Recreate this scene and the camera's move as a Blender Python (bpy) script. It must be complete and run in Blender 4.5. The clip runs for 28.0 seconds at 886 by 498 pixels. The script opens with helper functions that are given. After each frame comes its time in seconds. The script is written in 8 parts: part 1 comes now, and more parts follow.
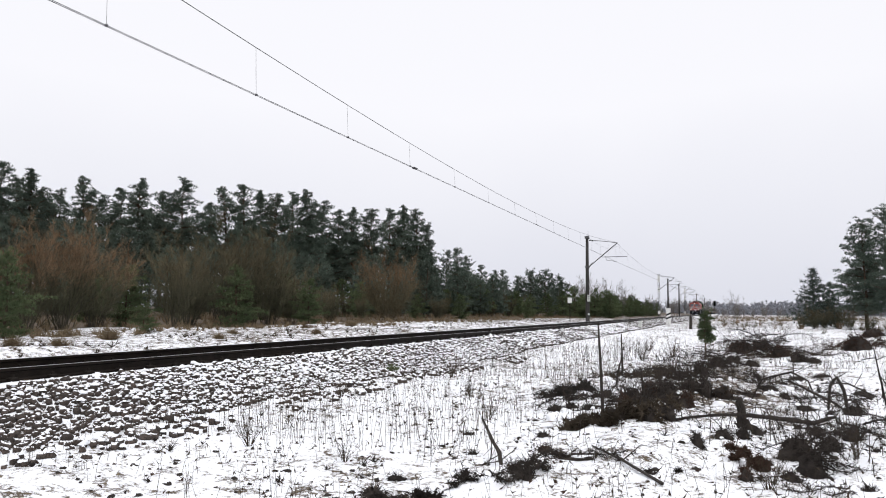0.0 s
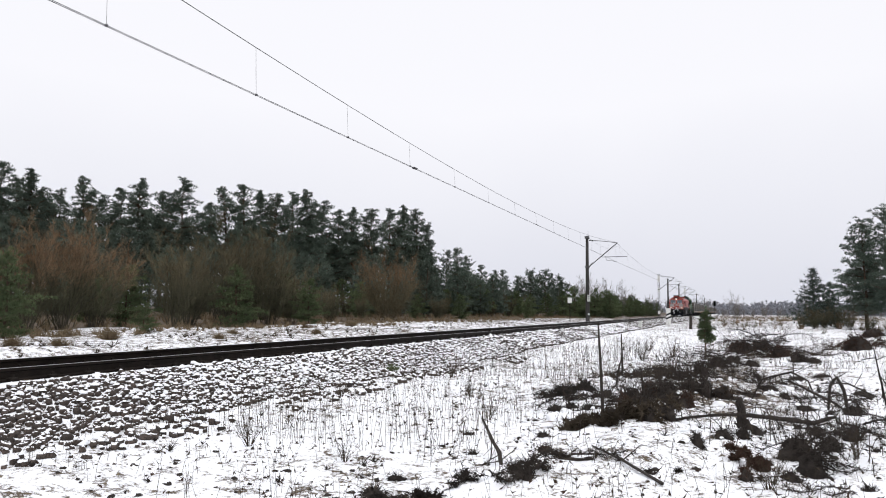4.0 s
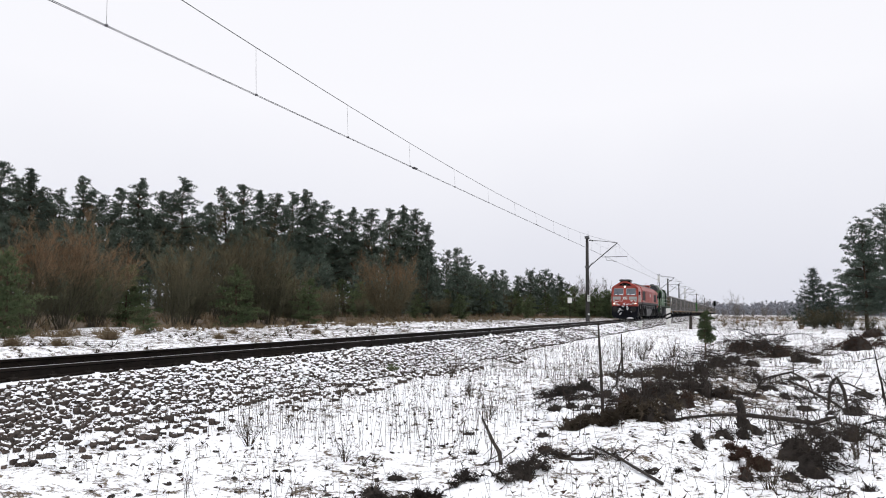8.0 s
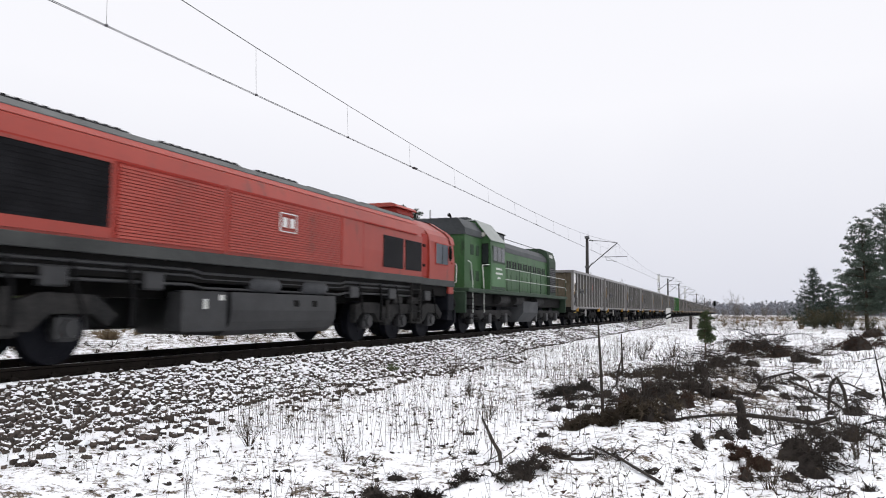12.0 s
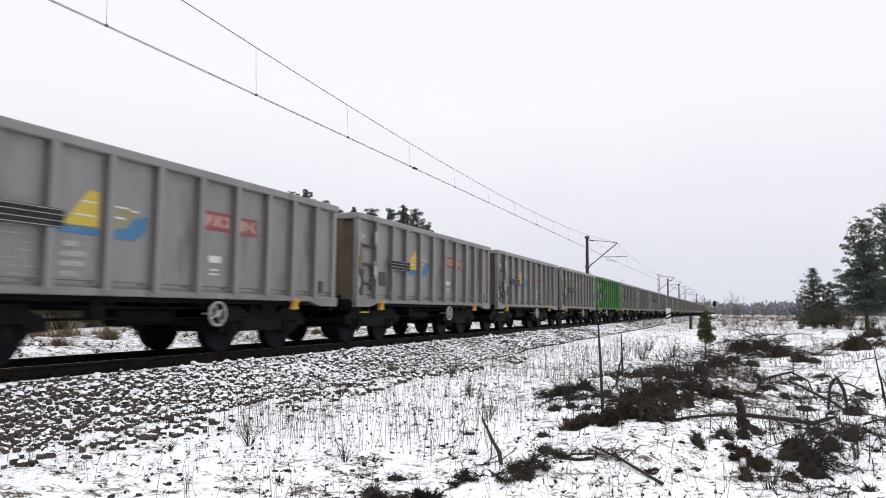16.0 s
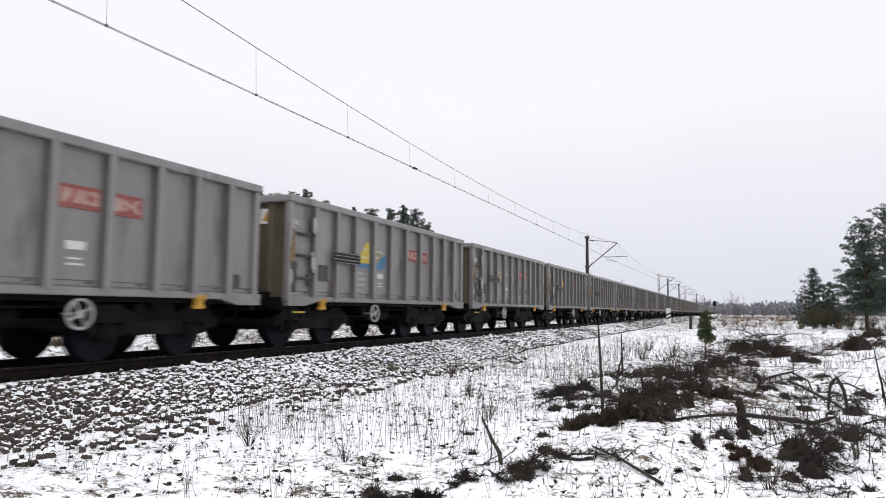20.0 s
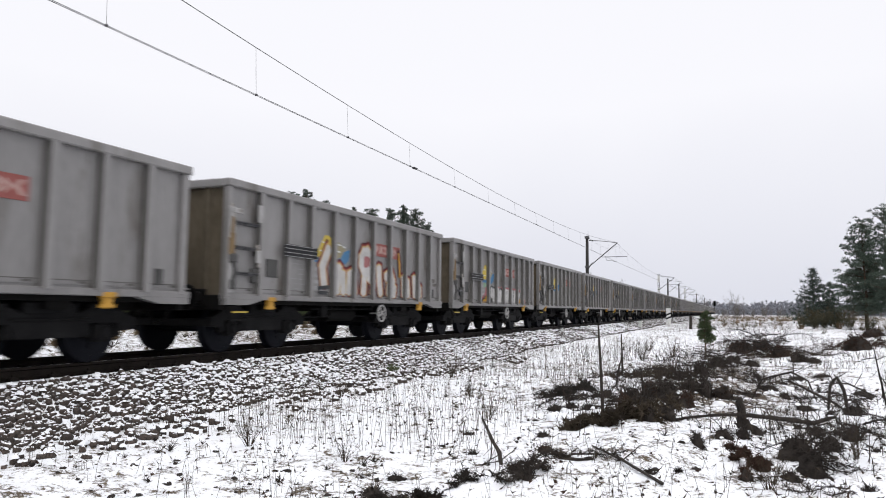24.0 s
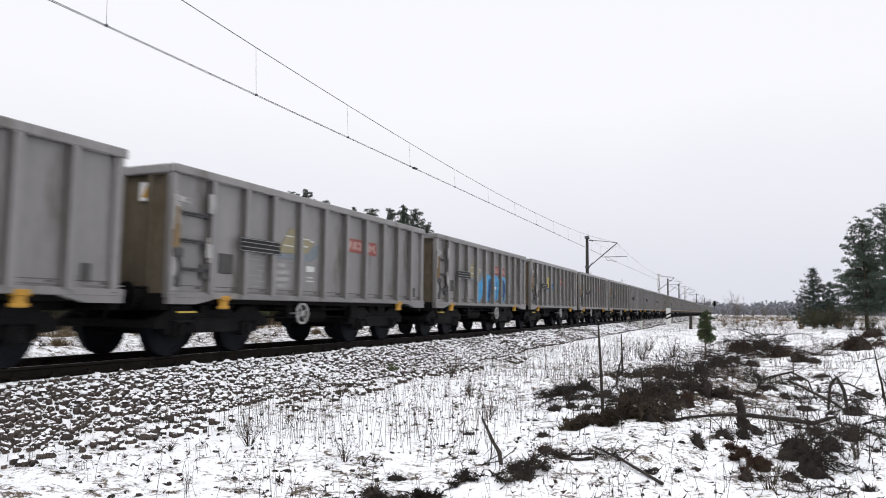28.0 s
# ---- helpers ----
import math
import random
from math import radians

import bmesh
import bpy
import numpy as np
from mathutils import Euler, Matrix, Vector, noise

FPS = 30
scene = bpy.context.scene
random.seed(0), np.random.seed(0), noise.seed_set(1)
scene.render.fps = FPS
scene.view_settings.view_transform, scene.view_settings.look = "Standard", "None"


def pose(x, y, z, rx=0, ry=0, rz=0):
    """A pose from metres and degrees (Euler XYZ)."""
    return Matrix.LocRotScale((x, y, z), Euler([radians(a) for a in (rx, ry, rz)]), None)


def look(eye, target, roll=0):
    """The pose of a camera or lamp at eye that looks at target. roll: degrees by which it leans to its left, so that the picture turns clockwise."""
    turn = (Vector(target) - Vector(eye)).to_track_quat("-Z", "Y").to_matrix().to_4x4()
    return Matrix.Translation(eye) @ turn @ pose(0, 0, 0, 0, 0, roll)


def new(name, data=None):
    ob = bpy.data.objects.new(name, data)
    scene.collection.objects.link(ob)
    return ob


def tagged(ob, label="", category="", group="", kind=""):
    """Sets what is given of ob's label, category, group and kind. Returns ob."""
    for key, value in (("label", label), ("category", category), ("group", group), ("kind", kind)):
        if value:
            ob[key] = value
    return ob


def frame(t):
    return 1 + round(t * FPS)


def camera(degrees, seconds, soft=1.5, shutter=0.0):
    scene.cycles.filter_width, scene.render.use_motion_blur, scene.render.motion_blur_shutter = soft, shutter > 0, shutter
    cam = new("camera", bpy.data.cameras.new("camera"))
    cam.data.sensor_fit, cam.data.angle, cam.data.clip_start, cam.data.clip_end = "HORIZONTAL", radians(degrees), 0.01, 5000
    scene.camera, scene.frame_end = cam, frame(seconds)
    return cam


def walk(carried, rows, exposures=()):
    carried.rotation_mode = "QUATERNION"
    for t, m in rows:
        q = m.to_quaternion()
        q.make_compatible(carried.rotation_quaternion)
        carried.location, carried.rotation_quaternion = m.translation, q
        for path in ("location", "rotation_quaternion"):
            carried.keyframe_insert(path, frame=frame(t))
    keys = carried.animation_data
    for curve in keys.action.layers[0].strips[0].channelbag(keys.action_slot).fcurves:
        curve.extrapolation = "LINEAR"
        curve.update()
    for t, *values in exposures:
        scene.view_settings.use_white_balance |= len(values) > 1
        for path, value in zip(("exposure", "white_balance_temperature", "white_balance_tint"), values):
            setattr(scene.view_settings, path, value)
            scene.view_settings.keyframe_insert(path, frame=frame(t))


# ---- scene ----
cam = camera(64.92, 28.0, soft=1.0, shutter=0.22)
EYE = Vector((0.0, 0.0, 0.860))
TRACK = -9.881          # the track's centre line, which runs along y; rail tops at z = 0
AIM = EYE + Vector((-0.38103, 0.92053, 0.08629)) * 50
walk(cam, [(0.0, look(EYE, AIM, 0.613)), (28.0, look(EYE, AIM, 0.613))])

# ---- world and sun: an overcast winter noon ----
world = bpy.data.worlds.new("overcast_sky")
scene.world = world
world.use_nodes = True
wn, wl = world.node_tree.nodes, world.node_tree.links
wn.clear()
w_out, w_bg = wn.new("ShaderNodeOutputWorld"), wn.new("ShaderNodeBackground")
w_sky = wn.new("ShaderNodeTexSky")
w_sky.sky_type, w_sky.sun_disc = "NISHITA", False
w_sky.sun_elevation, w_sky.sun_rotation = radians(24), radians(150)
w_sky.dust_density, w_sky.air_density = 6.0, 1.0
w_hsv = wn.new("ShaderNodeHueSaturation")
w_hsv.inputs["Saturation"].default_value, w_hsv.inputs["Value"].default_value = 0.15, 0.05
wl.new(w_sky.outputs[0], w_hsv.inputs["Color"])
# the cloud layer: brightest high up, a little greyer and lilac towards the horizon
w_tc, w_sep, w_ramp = wn.new("ShaderNodeTexCoord"), wn.new("ShaderNodeSeparateXYZ"), wn.new("ShaderNodeValToRGB")
wl.new(w_tc.outputs["Generated"], w_sep.inputs[0])
w_noise = wn.new("ShaderNodeTexNoise")
w_noise.inputs["Scale"].default_value, w_noise.inputs["Detail"].default_value = 2.2, 4
wl.new(w_tc.outputs["Generated"], w_noise.inputs["Vector"])
w_add = wn.new("ShaderNodeMath")
w_add.operation = "MULTIPLY_ADD"
wl.new(w_noise.outputs[0], w_add.inputs[0])
w_add.inputs[1].default_value = 0.16
wl.new(w_sep.outputs["Z"], w_add.inputs[2])
wl.new(w_add.outputs[0], w_ramp.inputs[0])
w_ramp.color_ramp.elements[0].position, w_ramp.color_ramp.elements[0].color = 0.06, (0.815, 0.83, 0.925, 1)
w_ramp.color_ramp.elements[1].position, w_ramp.color_ramp.elements[1].color = 0.36, (1.055, 1.055, 1.11, 1)
w_mix = wn.new("ShaderNodeMixRGB")
w_mix.inputs[0].default_value = 0.88
wl.new(w_hsv.outputs[0], w_mix.inputs[1])
wl.new(w_ramp.outputs[0], w_mix.inputs[2])
wl.new(w_mix.outputs[0], w_bg.inputs["Color"])
w_bg.inputs["Strength"].default_value = 1.0
wl.new(w_bg.outputs[0], w_out.inputs["Surface"])
sun = new("sun", bpy.data.lights.new("sun", "SUN"))
sun.data.energy, sun.data.angle, sun.data.color = 1.5, radians(50), (1.0, 0.98, 0.95)
sun.matrix_world = look((8, -14, 40), (0, 0, 0))


# ---- materials ----
def nodes_of(name):
    m = bpy.data.materials.new(name)
    m.use_nodes = True
    n, l = m.node_tree.nodes, m.node_tree.links
    return m, n, l, n["Principled BSDF"]


def tex(n, l, kind, vec, scale, detail=4, rough=0.6):
    t = n.new("ShaderNodeTexNoise" if kind == "noise" else "ShaderNodeTexVoronoi")
    t.inputs["Scale"].default_value = scale
    if kind == "noise":
        t.inputs["Detail"].default_value, t.inputs["Roughness"].default_value = detail, rough
    l.new(vec, t.inputs["Vector"])
    return t


def ramp(n, l, fac, stops):
    r = n.new("ShaderNodeValToRGB")
    e = r.color_ramp.elements
    while len(e) < len(stops):
        e.new(0.5)
    for k, (pos, c) in zip(e, stops):
        k.position, k.color = pos, (*c, 1) if len(c) == 3 else c
    l.new(fac, r.inputs[0])
    return r


def mixed(n, l, fac, a, b, mode="MIX"):
    m = n.new("ShaderNodeMixRGB")
    m.blend_type = mode
    for k, v in ((0, fac), (1, a), (2, b)):
        if isinstance(v, (int, float)):
            m.inputs[k].default_value = v
        elif isinstance(v, tuple):
            m.inputs[k].default_value = (*v, 1)
        else:
            l.new(v, m.inputs[k])
    return m.outputs[0]


def sums(n, l, op, a, b, c=None):
    m = n.new("ShaderNodeMath")
    m.operation = op
    for k, v in ((0, a), (1, b), (2, c)):
        if v is None:
            continue
        if isinstance(v, (int, float)):
            m.inputs[k].default_value = v
        else:
            l.new(v, m.inputs[k])
    return m.outputs[0]


def surf(name, c1, c2, rough=0.6, metal=0.0, scale=2.0, fine=30.0, bump=0.1, stretch=(1, 1, 1), spots=None, spot_at=0.62,
         vary=0.0, emit=0.0, world_space=False, spec=0.22):
    """A painted, rusty, wooden or woody surface: two tones by a broad and a fine noise, spots of a third, fine relief."""
    m, n, l, b = nodes_of(name)
    if world_space:
        vec = n.new("ShaderNodeNewGeometry").outputs["Position"]
    else:
        vec = n.new("ShaderNodeTexCoord").outputs["Object"]
    mp = n.new("ShaderNodeMapping")
    mp.inputs["Scale"].default_value = stretch
    l.new(vec, mp.inputs["Vector"])
    vec = mp.outputs[0]
    broad, small = tex(n, l, "noise", vec, scale), tex(n, l, "noise", vec, fine, 3)
    fac = sums(n, l, "MULTIPLY_ADD", small.outputs[0], 0.4, sums(n, l, "MULTIPLY", broad.outputs[0], 0.6))
    col = ramp(n, l, fac, [(0.36, c1), (0.64, c2)]).outputs[0]
    if spots:
        sp = tex(n, l, "noise", vec, scale * 2.3, 6, 0.7)
        col = mixed(n, l, ramp(n, l, sp.outputs[0], [(spot_at, (0, 0, 0)), (spot_at + 0.1, (1, 1, 1))]).outputs[0], col, spots)
    if vary:
        info = n.new("ShaderNodeObjectInfo")
        hv = n.new("ShaderNodeHueSaturation")
        l.new(sums(n, l, "MULTIPLY_ADD", info.outputs["Random"], vary, 1 - vary / 2), hv.inputs["Value"])
        l.new(col, hv.inputs["Color"])
        col = hv.outputs[0]
    l.new(col, b.inputs["Base Color"])
    b.inputs["Metallic"].default_value = metal
    b.inputs["Specular IOR Level"].default_value = spec
    l.new(sums(n, l, "MULTIPLY_ADD", small.outputs[0], 0.25, rough - 0.12), b.inputs["Roughness"])
    if bump:
        bp = n.new("ShaderNodeBump")
        bp.inputs["Strength"].default_value, bp.inputs["Distance"].default_value = bump, 0.02
        l.new(small.outputs[0], bp.inputs["Height"])
        l.new(bp.outputs[0], b.inputs["Normal"])
    if emit:
        b.inputs["Emission Color"].default_value = (*c2, 1)
        b.inputs["Emission Strength"].default_value = emit
    return m


def snowy(name, c1, c2, snow_at=0.55, scale=9.0, rough=0.85):
    """Stone, wood or earth with snow lying on what faces up, in patches."""
    m, n, l, b = nodes_of(name)
    g = n.new("ShaderNodeNewGeometry")
    vec = g.outputs["Position"]
    a, f = tex(n, l, "noise", vec, scale, 4), tex(n, l, "noise", vec, 60, 3)
    col = ramp(n, l, f.outputs[0], [(0.35, c1), (0.65, c2)]).outputs[0]
    hue = n.new("ShaderNodeHueSaturation")
    l.new(sums(n, l, "MULTIPLY_ADD", g.outputs["Random Per Island"], 0.9, 0.55), hue.inputs["Value"])
    l.new(col, hue.inputs["Color"])
    sep = n.new("ShaderNodeSeparateXYZ")
    l.new(g.outputs["Normal"], sep.inputs[0])
    up = sums(n, l, "MULTIPLY_ADD", a.outputs[0], 0.8, sums(n, l, "MULTIPLY", sep.outputs["Z"], 0.9))
    up = sums(n, l, "MULTIPLY_ADD", g.outputs["Random Per Island"], 0.28, up)
    fac = ramp(n, l, sums(n, l, "MULTIPLY", up, 0.5), [(snow_at / 2, (0, 0, 0)), (snow_at / 2 + 0.035, (1, 1, 1))])
    l.new(mixed(n, l, fac.outputs[0], hue.outputs[0], (0.84, 0.85, 0.89)), b.inputs["Base Color"])
    b.inputs["Roughness"].default_value = rough
    return m


def ground_material():
    """Snow over dead grass and earth; the vertex value 'bare' says how much of the ground shows through."""
    m, n, l, b = nodes_of("snowy_ground")
    g = n.new("ShaderNodeNewGeometry")
    vec = g.outputs["Position"]
    at = n.new("ShaderNodeAttribute")
    at.attribute_name = "bare"
    big, mid, fine = tex(n, l, "noise", vec, 0.55, 4), tex(n, l, "noise", vec, 4.5, 6, 0.7), tex(n, l, "noise", vec, 26, 5, 0.7)
    s = sums(n, l, "MULTIPLY_ADD", mid.outputs[0], 0.55, sums(n, l, "MULTIPLY", fine.outputs[0], 0.45))
    s = sums(n, l, "MULTIPLY_ADD", big.outputs[0], 0.22, s)
    s = sums(n, l, "ADD", s, at.outputs["Fac"])
    fac = ramp(n, l, s, [(0.80, (0, 0, 0)), (0.86, (1, 1, 1))]).outputs[0]
    soil = ramp(n, l, fine.outputs[0], [(0.3, (0.018, 0.014, 0.010)), (0.52, (0.075, 0.055, 0.038)), (0.7, (0.19, 0.15, 0.10))]).outputs[0]
    snow = ramp(n, l, mid.outputs[0], [(0.3, (0.80, 0.82, 0.87)), (0.7, (0.88, 0.885, 0.91))]).outputs[0]
    l.new(mixed(n, l, fac, snow, soil), b.inputs["Base Color"])
    b.inputs["Roughness"].default_value = 0.8
    b.inputs["Specular IOR Level"].default_value = 0.2
    bp = n.new("ShaderNodeBump")
    bp.inputs["Strength"].default_value, bp.inputs["Distance"].default_value = 0.5, 0.05
    l.new(sums(n, l, "SUBTRACT", mid.outputs[0], sums(n, l, "MULTIPLY", fac, 0.5)), bp.inputs["Height"])
    l.new(bp.outputs[0], b.inputs["Normal"])
    return m


def glass_material(name, tint):
    m, n, l, b = nodes_of(name)
    b.inputs["Base Color"].default_value = (*tint, 1)
    b.inputs["Roughness"].default_value = 0.08
    b.inputs["Specular IOR Level"].default_value = 0.55
    return m


GROUND = ground_material()
STONE = snowy("ballast_stone", (0.018, 0.015, 0.013), (0.078, 0.057, 0.047), 1.25, 9.0)
LOG = snowy("cut_wood", (0.010, 0.008, 0.007), (0.035, 0.028, 0.023), 1.52)
RAIL = surf("rail_steel", (0.010, 0.009, 0.008), (0.026, 0.021, 0.018), 0.55, 0.3, 3, 60, 0.1, spec=0.05)
SHINE = surf("rail_head", (0.30, 0.30, 0.31), (0.42, 0.42, 0.43), 0.35, 0.9, 3, 60, 0.05)
SLEEPER = surf("tarred_sleeper", (0.012, 0.010, 0.009), (0.03, 0.026, 0.022), 0.8, 0, 3, 50, 0.4, spec=0.05)
CONCRETE = surf("mast_concrete", (0.022, 0.021, 0.020), (0.06, 0.058, 0.056), 0.85, 0, 1.2, 40, 0.3, (1, 1, 0.3))
STEEL = surf("weathered_steel", (0.05, 0.05, 0.052), (0.12, 0.12, 0.125), 0.55, 0.6, 4, 50, 0.1)
WIRE = surf("wire", (0.10, 0.10, 0.105), (0.17, 0.17, 0.18), 0.5, 0.6, 4, 50, 0)
RED = surf("red_paint", (0.235, 0.028, 0.018), (0.33, 0.044, 0.028), 0.40, 0, 0.8, 25, 0.03, (1, 1, 0.35), (0.17, 0.036, 0.027), 0.57, spec=0.5)
RED_DUSTY = surf("dusty_red_paint", (0.27, 0.042, 0.031), (0.38, 0.068, 0.050), 0.5, 0, 0.8, 25, 0.03, (1, 0.6, 0.4), (0.22, 0.050, 0.038), 0.58, spec=0.45)
ROOF_SLATE = surf("roof_slate", (0.075, 0.078, 0.078), (0.15, 0.155, 0.155), 0.6, 0, 1.0, 30, 0.05)
ROAD_DUST = surf("brake_dust", (0.008, 0.0088, 0.0100), (0.028, 0.029, 0.031), 0.5, 0, 2.2, 25, 0.2, spec=0.5)
TAN = surf("dusty_cream", (0.24, 0.20, 0.16), (0.38, 0.33, 0.28), 0.65, 0, 2, 25, 0.03, (1, 1, 1), (0.18, 0.13, 0.10), 0.55)
RED_DARK = surf("red_louvre", (0.23, 0.018, 0.012), (0.30, 0.028, 0.018), 0.5, 0, 1.0, 25, 0.03)
GREY = surf("grey_sill", (0.026, 0.028, 0.028), (0.064, 0.067, 0.065), 0.6, 0, 1.0, 25, 0.05)
PALE = surf("pale_panel", (0.44, 0.46, 0.44), (0.62, 0.63, 0.60), 0.55, 0, 2, 25, 0.03, (1, 1, 1), (0.33, 0.31, 0.27), 0.6)
ROOFG = surf("roof_grey", (0.24, 0.26, 0.25), (0.36, 0.38, 0.37), 0.6, 0, 1.0, 30, 0.05)
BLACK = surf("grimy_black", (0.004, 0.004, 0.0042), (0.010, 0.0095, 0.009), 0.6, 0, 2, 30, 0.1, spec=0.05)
GRILLE = surf("dark_grille", (0.006, 0.006, 0.007), (0.016, 0.016, 0.018), 0.5, 0.2, 2, 60, 0.3, spec=0.05)
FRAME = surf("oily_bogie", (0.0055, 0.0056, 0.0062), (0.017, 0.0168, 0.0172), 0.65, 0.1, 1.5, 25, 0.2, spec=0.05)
TANK = surf("tank_grey", (0.040, 0.042, 0.046), (0.085, 0.088, 0.092), 0.6, 0, 1.2, 25, 0.1, spec=0.05)
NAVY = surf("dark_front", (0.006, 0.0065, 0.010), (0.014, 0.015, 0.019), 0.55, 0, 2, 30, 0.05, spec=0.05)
SNOW = surf("stuck_snow", (0.78, 0.80, 0.84), (0.88, 0.89, 0.92), 0.8, 0, 6, 40, 0.4)
GREEN = surf("green_paint", (0.024, 0.070, 0.024), (0.055, 0.128, 0.048), 0.45, 0, 0.9, 25, 0.03, (1, 1, 0.4), (0.016, 0.036, 0.017), 0.55, spec=0.35)
GREEN_BRIGHT = surf("green_panel", (0.055, 0.125, 0.055), (0.080, 0.165, 0.078), 0.5, 0, 1, 25, 0.03)
GREEN_DARK = surf("green_grime", (0.016, 0.032, 0.020), (0.034, 0.056, 0.036), 0.6, 0, 1.5, 25, 0.05)
HOODTOP = surf("hood_roof", (0.028, 0.032, 0.035), (0.06, 0.066, 0.07), 0.5, 0, 1, 25, 0.05)
GLASS = glass_material("cab_glass", (0.105, 0.12, 0.14))
GLASS_DARK = glass_material("side_glass", (0.015, 0.018, 0.02))
LIT = surf("headlight_lit", (1.0, 0.93, 0.78), (1.0, 0.95, 0.82), 0.3, 0, 2, 20, 0, emit=2.2)
LENS = surf("headlight_off", (0.30, 0.30, 0.28), (0.45, 0.44, 0.40), 0.25, 0, 3, 20, 0)
WHITE = surf("white_paint", (0.62, 0.62, 0.61), (0.78, 0.78, 0.77), 0.6, 0, 3, 30, 0.05)
YELLOW = surf("yellow_paint", (0.40, 0.30, 0.06), (0.54, 0.41, 0.08), 0.6, 0, 2, 25, 0.03)
ORANGE = surf("orange_paint", (0.34, 0.18, 0.03), (0.50, 0.28, 0.05), 0.6, 0, 4, 30, 0.03)
BLUE = surf("blue_paint", (0.05, 0.13, 0.24), (0.075, 0.19, 0.33), 0.6, 0, 2, 25, 0.03)
SIGNPINK = surf("faded_pink", (0.30, 0.18, 0.16), (0.44, 0.31, 0.28), 0.6, 0, 3, 25, 0.03)
GREYMARK = surf("worn_lettering", (0.22, 0.22, 0.22), (0.34, 0.34, 0.34), 0.7, 0, 6, 40, 0)
SIGNRED = surf("sign_red", (0.20, 0.062, 0.055), (0.28, 0.095, 0.083), 0.6, 0, 3, 25, 0.03)
INK = surf("dark_lettering", (0.02, 0.02, 0.022), (0.04, 0.04, 0.042), 0.7, 0, 4, 30, 0, spec=0.05)
WAGON = surf("wagon_grey", (0.120, 0.115, 0.112), (0.198, 0.190, 0.187), 0.36, 0, 0.7, 18, 0.04, (1, 1, 0.25), (0.080, 0.070, 0.060), 0.57, 0.14, spec=0.95)
WAGON_END = surf("wagon_end_grime", (0.080, 0.066, 0.047), (0.150, 0.127, 0.096), 0.7, 0, 1.0, 18, 0.05, (1, 1, 0.3), (0.10, 0.07, 0.045), 0.58, 0.2, spec=0.05)
WAGON_GREEN = surf("wagon_green", (0.042, 0.130, 0.042), (0.066, 0.178, 0.060), 0.55, 0, 0.7, 18, 0.05, (1, 1, 0.25), (0.035, 0.09, 0.03), 0.60, 0.08)
WAGON_BROWN = surf("wagon_brown_grey", (0.106, 0.096, 0.085), (0.175, 0.161, 0.146), 0.38, 0, 0.7, 18, 0.04, (1, 1, 0.25), (0.10, 0.078, 0.056), 0.58, 0.10, spec=0.9)
# darker tones paint shade on the ribs' side faces; grey also marks fold seams
RIB_SHADE_SEAM = surf("rib_shade_seam", (0.078, 0.075, 0.070), (0.13, 0.126, 0.12), 0.7, 0, 1.0, 18, 0.05, (1, 1, 0.3), spec=0.05)
GREEN_RIB_SHADE = surf("green_rib_shade", (0.022, 0.085, 0.02), (0.035, 0.12, 0.03), 0.7, 0, 1.0, 18, 0.05, (1, 1, 0.3))
RUST = surf("rust", (0.12, 0.085, 0.050), (0.24, 0.165, 0.085), 0.8, 0, 4, 30, 0.1)
YELLOW_OLD = surf("faded_yellow", (0.20, 0.18, 0.12), (0.28, 0.25, 0.16), 0.65, 0, 2, 25, 0.03)
BLUE_OLD = surf("faded_blue", (0.13, 0.15, 0.17), (0.19, 0.215, 0.24), 0.65, 0, 2, 25, 0.03)
DUSTY = surf("dusty_steel", (0.010, 0.0105, 0.0112), (0.038, 0.037, 0.036), 0.75, 0, 3, 25, 0.2, spec=0.1)
BARK = surf("pine_bark", (0.035, 0.028, 0.024), (0.10, 0.07, 0.05), 0.9, 0, 1.5, 20, 0.3, (1, 1, 0.3), world_space=True, spec=0.05)
NEEDLE = surf("pine_needles", (0.050, 0.068, 0.056), (0.118, 0.148, 0.118), 0.75, 0, 0.5, 6, 0, vary=0.3, world_space=True, spec=0.05)
NEEDLE_BLUE = surf("spruce_needles", (0.045, 0.060, 0.052), (0.095, 0.118, 0.102), 0.75, 0, 0.5, 6, 0, vary=0.2, world_space=True, spec=0.05)
NEEDLE_FRESH = surf("young_pine_needles", (0.052, 0.073, 0.039), (0.122, 0.150, 0.078), 0.75, 0, 0.6, 6, 0, vary=0.3, world_space=True, spec=0.05)
TWIG = surf("bare_twigs", (0.082, 0.071, 0.045), (0.150, 0.130, 0.082), 0.9, 0, 0.5, 8, 0, vary=0.3, world_space=True, spec=0.05)
TWIG_RED = surf("reddish_twigs", (0.135, 0.088, 0.053), (0.230, 0.155, 0.096), 0.9, 0, 0.5, 8, 0, vary=0.2, world_space=True, spec=0.05)
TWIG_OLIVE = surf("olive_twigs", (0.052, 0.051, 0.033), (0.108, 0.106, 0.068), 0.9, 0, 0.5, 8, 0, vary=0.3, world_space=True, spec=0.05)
TWIG_GREY = surf("grey_twigs", (0.10, 0.09, 0.085), (0.20, 0.18, 0.165), 0.9, 0, 0.5, 8, 0, vary=0.2, world_space=True, spec=0.05)
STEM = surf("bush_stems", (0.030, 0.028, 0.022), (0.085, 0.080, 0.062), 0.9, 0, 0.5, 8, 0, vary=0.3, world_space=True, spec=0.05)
BRUSH = surf("dead_brush", (0.019, 0.0172, 0.0160), (0.055, 0.047, 0.042), 0.9, 0, 1.0, 12, 0, vary=0.2, world_space=True, spec=0.05)
BRUSH_RED = surf("rusty_dead_needles", (0.030, 0.019, 0.015), (0.070, 0.044, 0.033), 0.9, 0, 1.0, 12, 0, vary=0.2, world_space=True, spec=0.05)
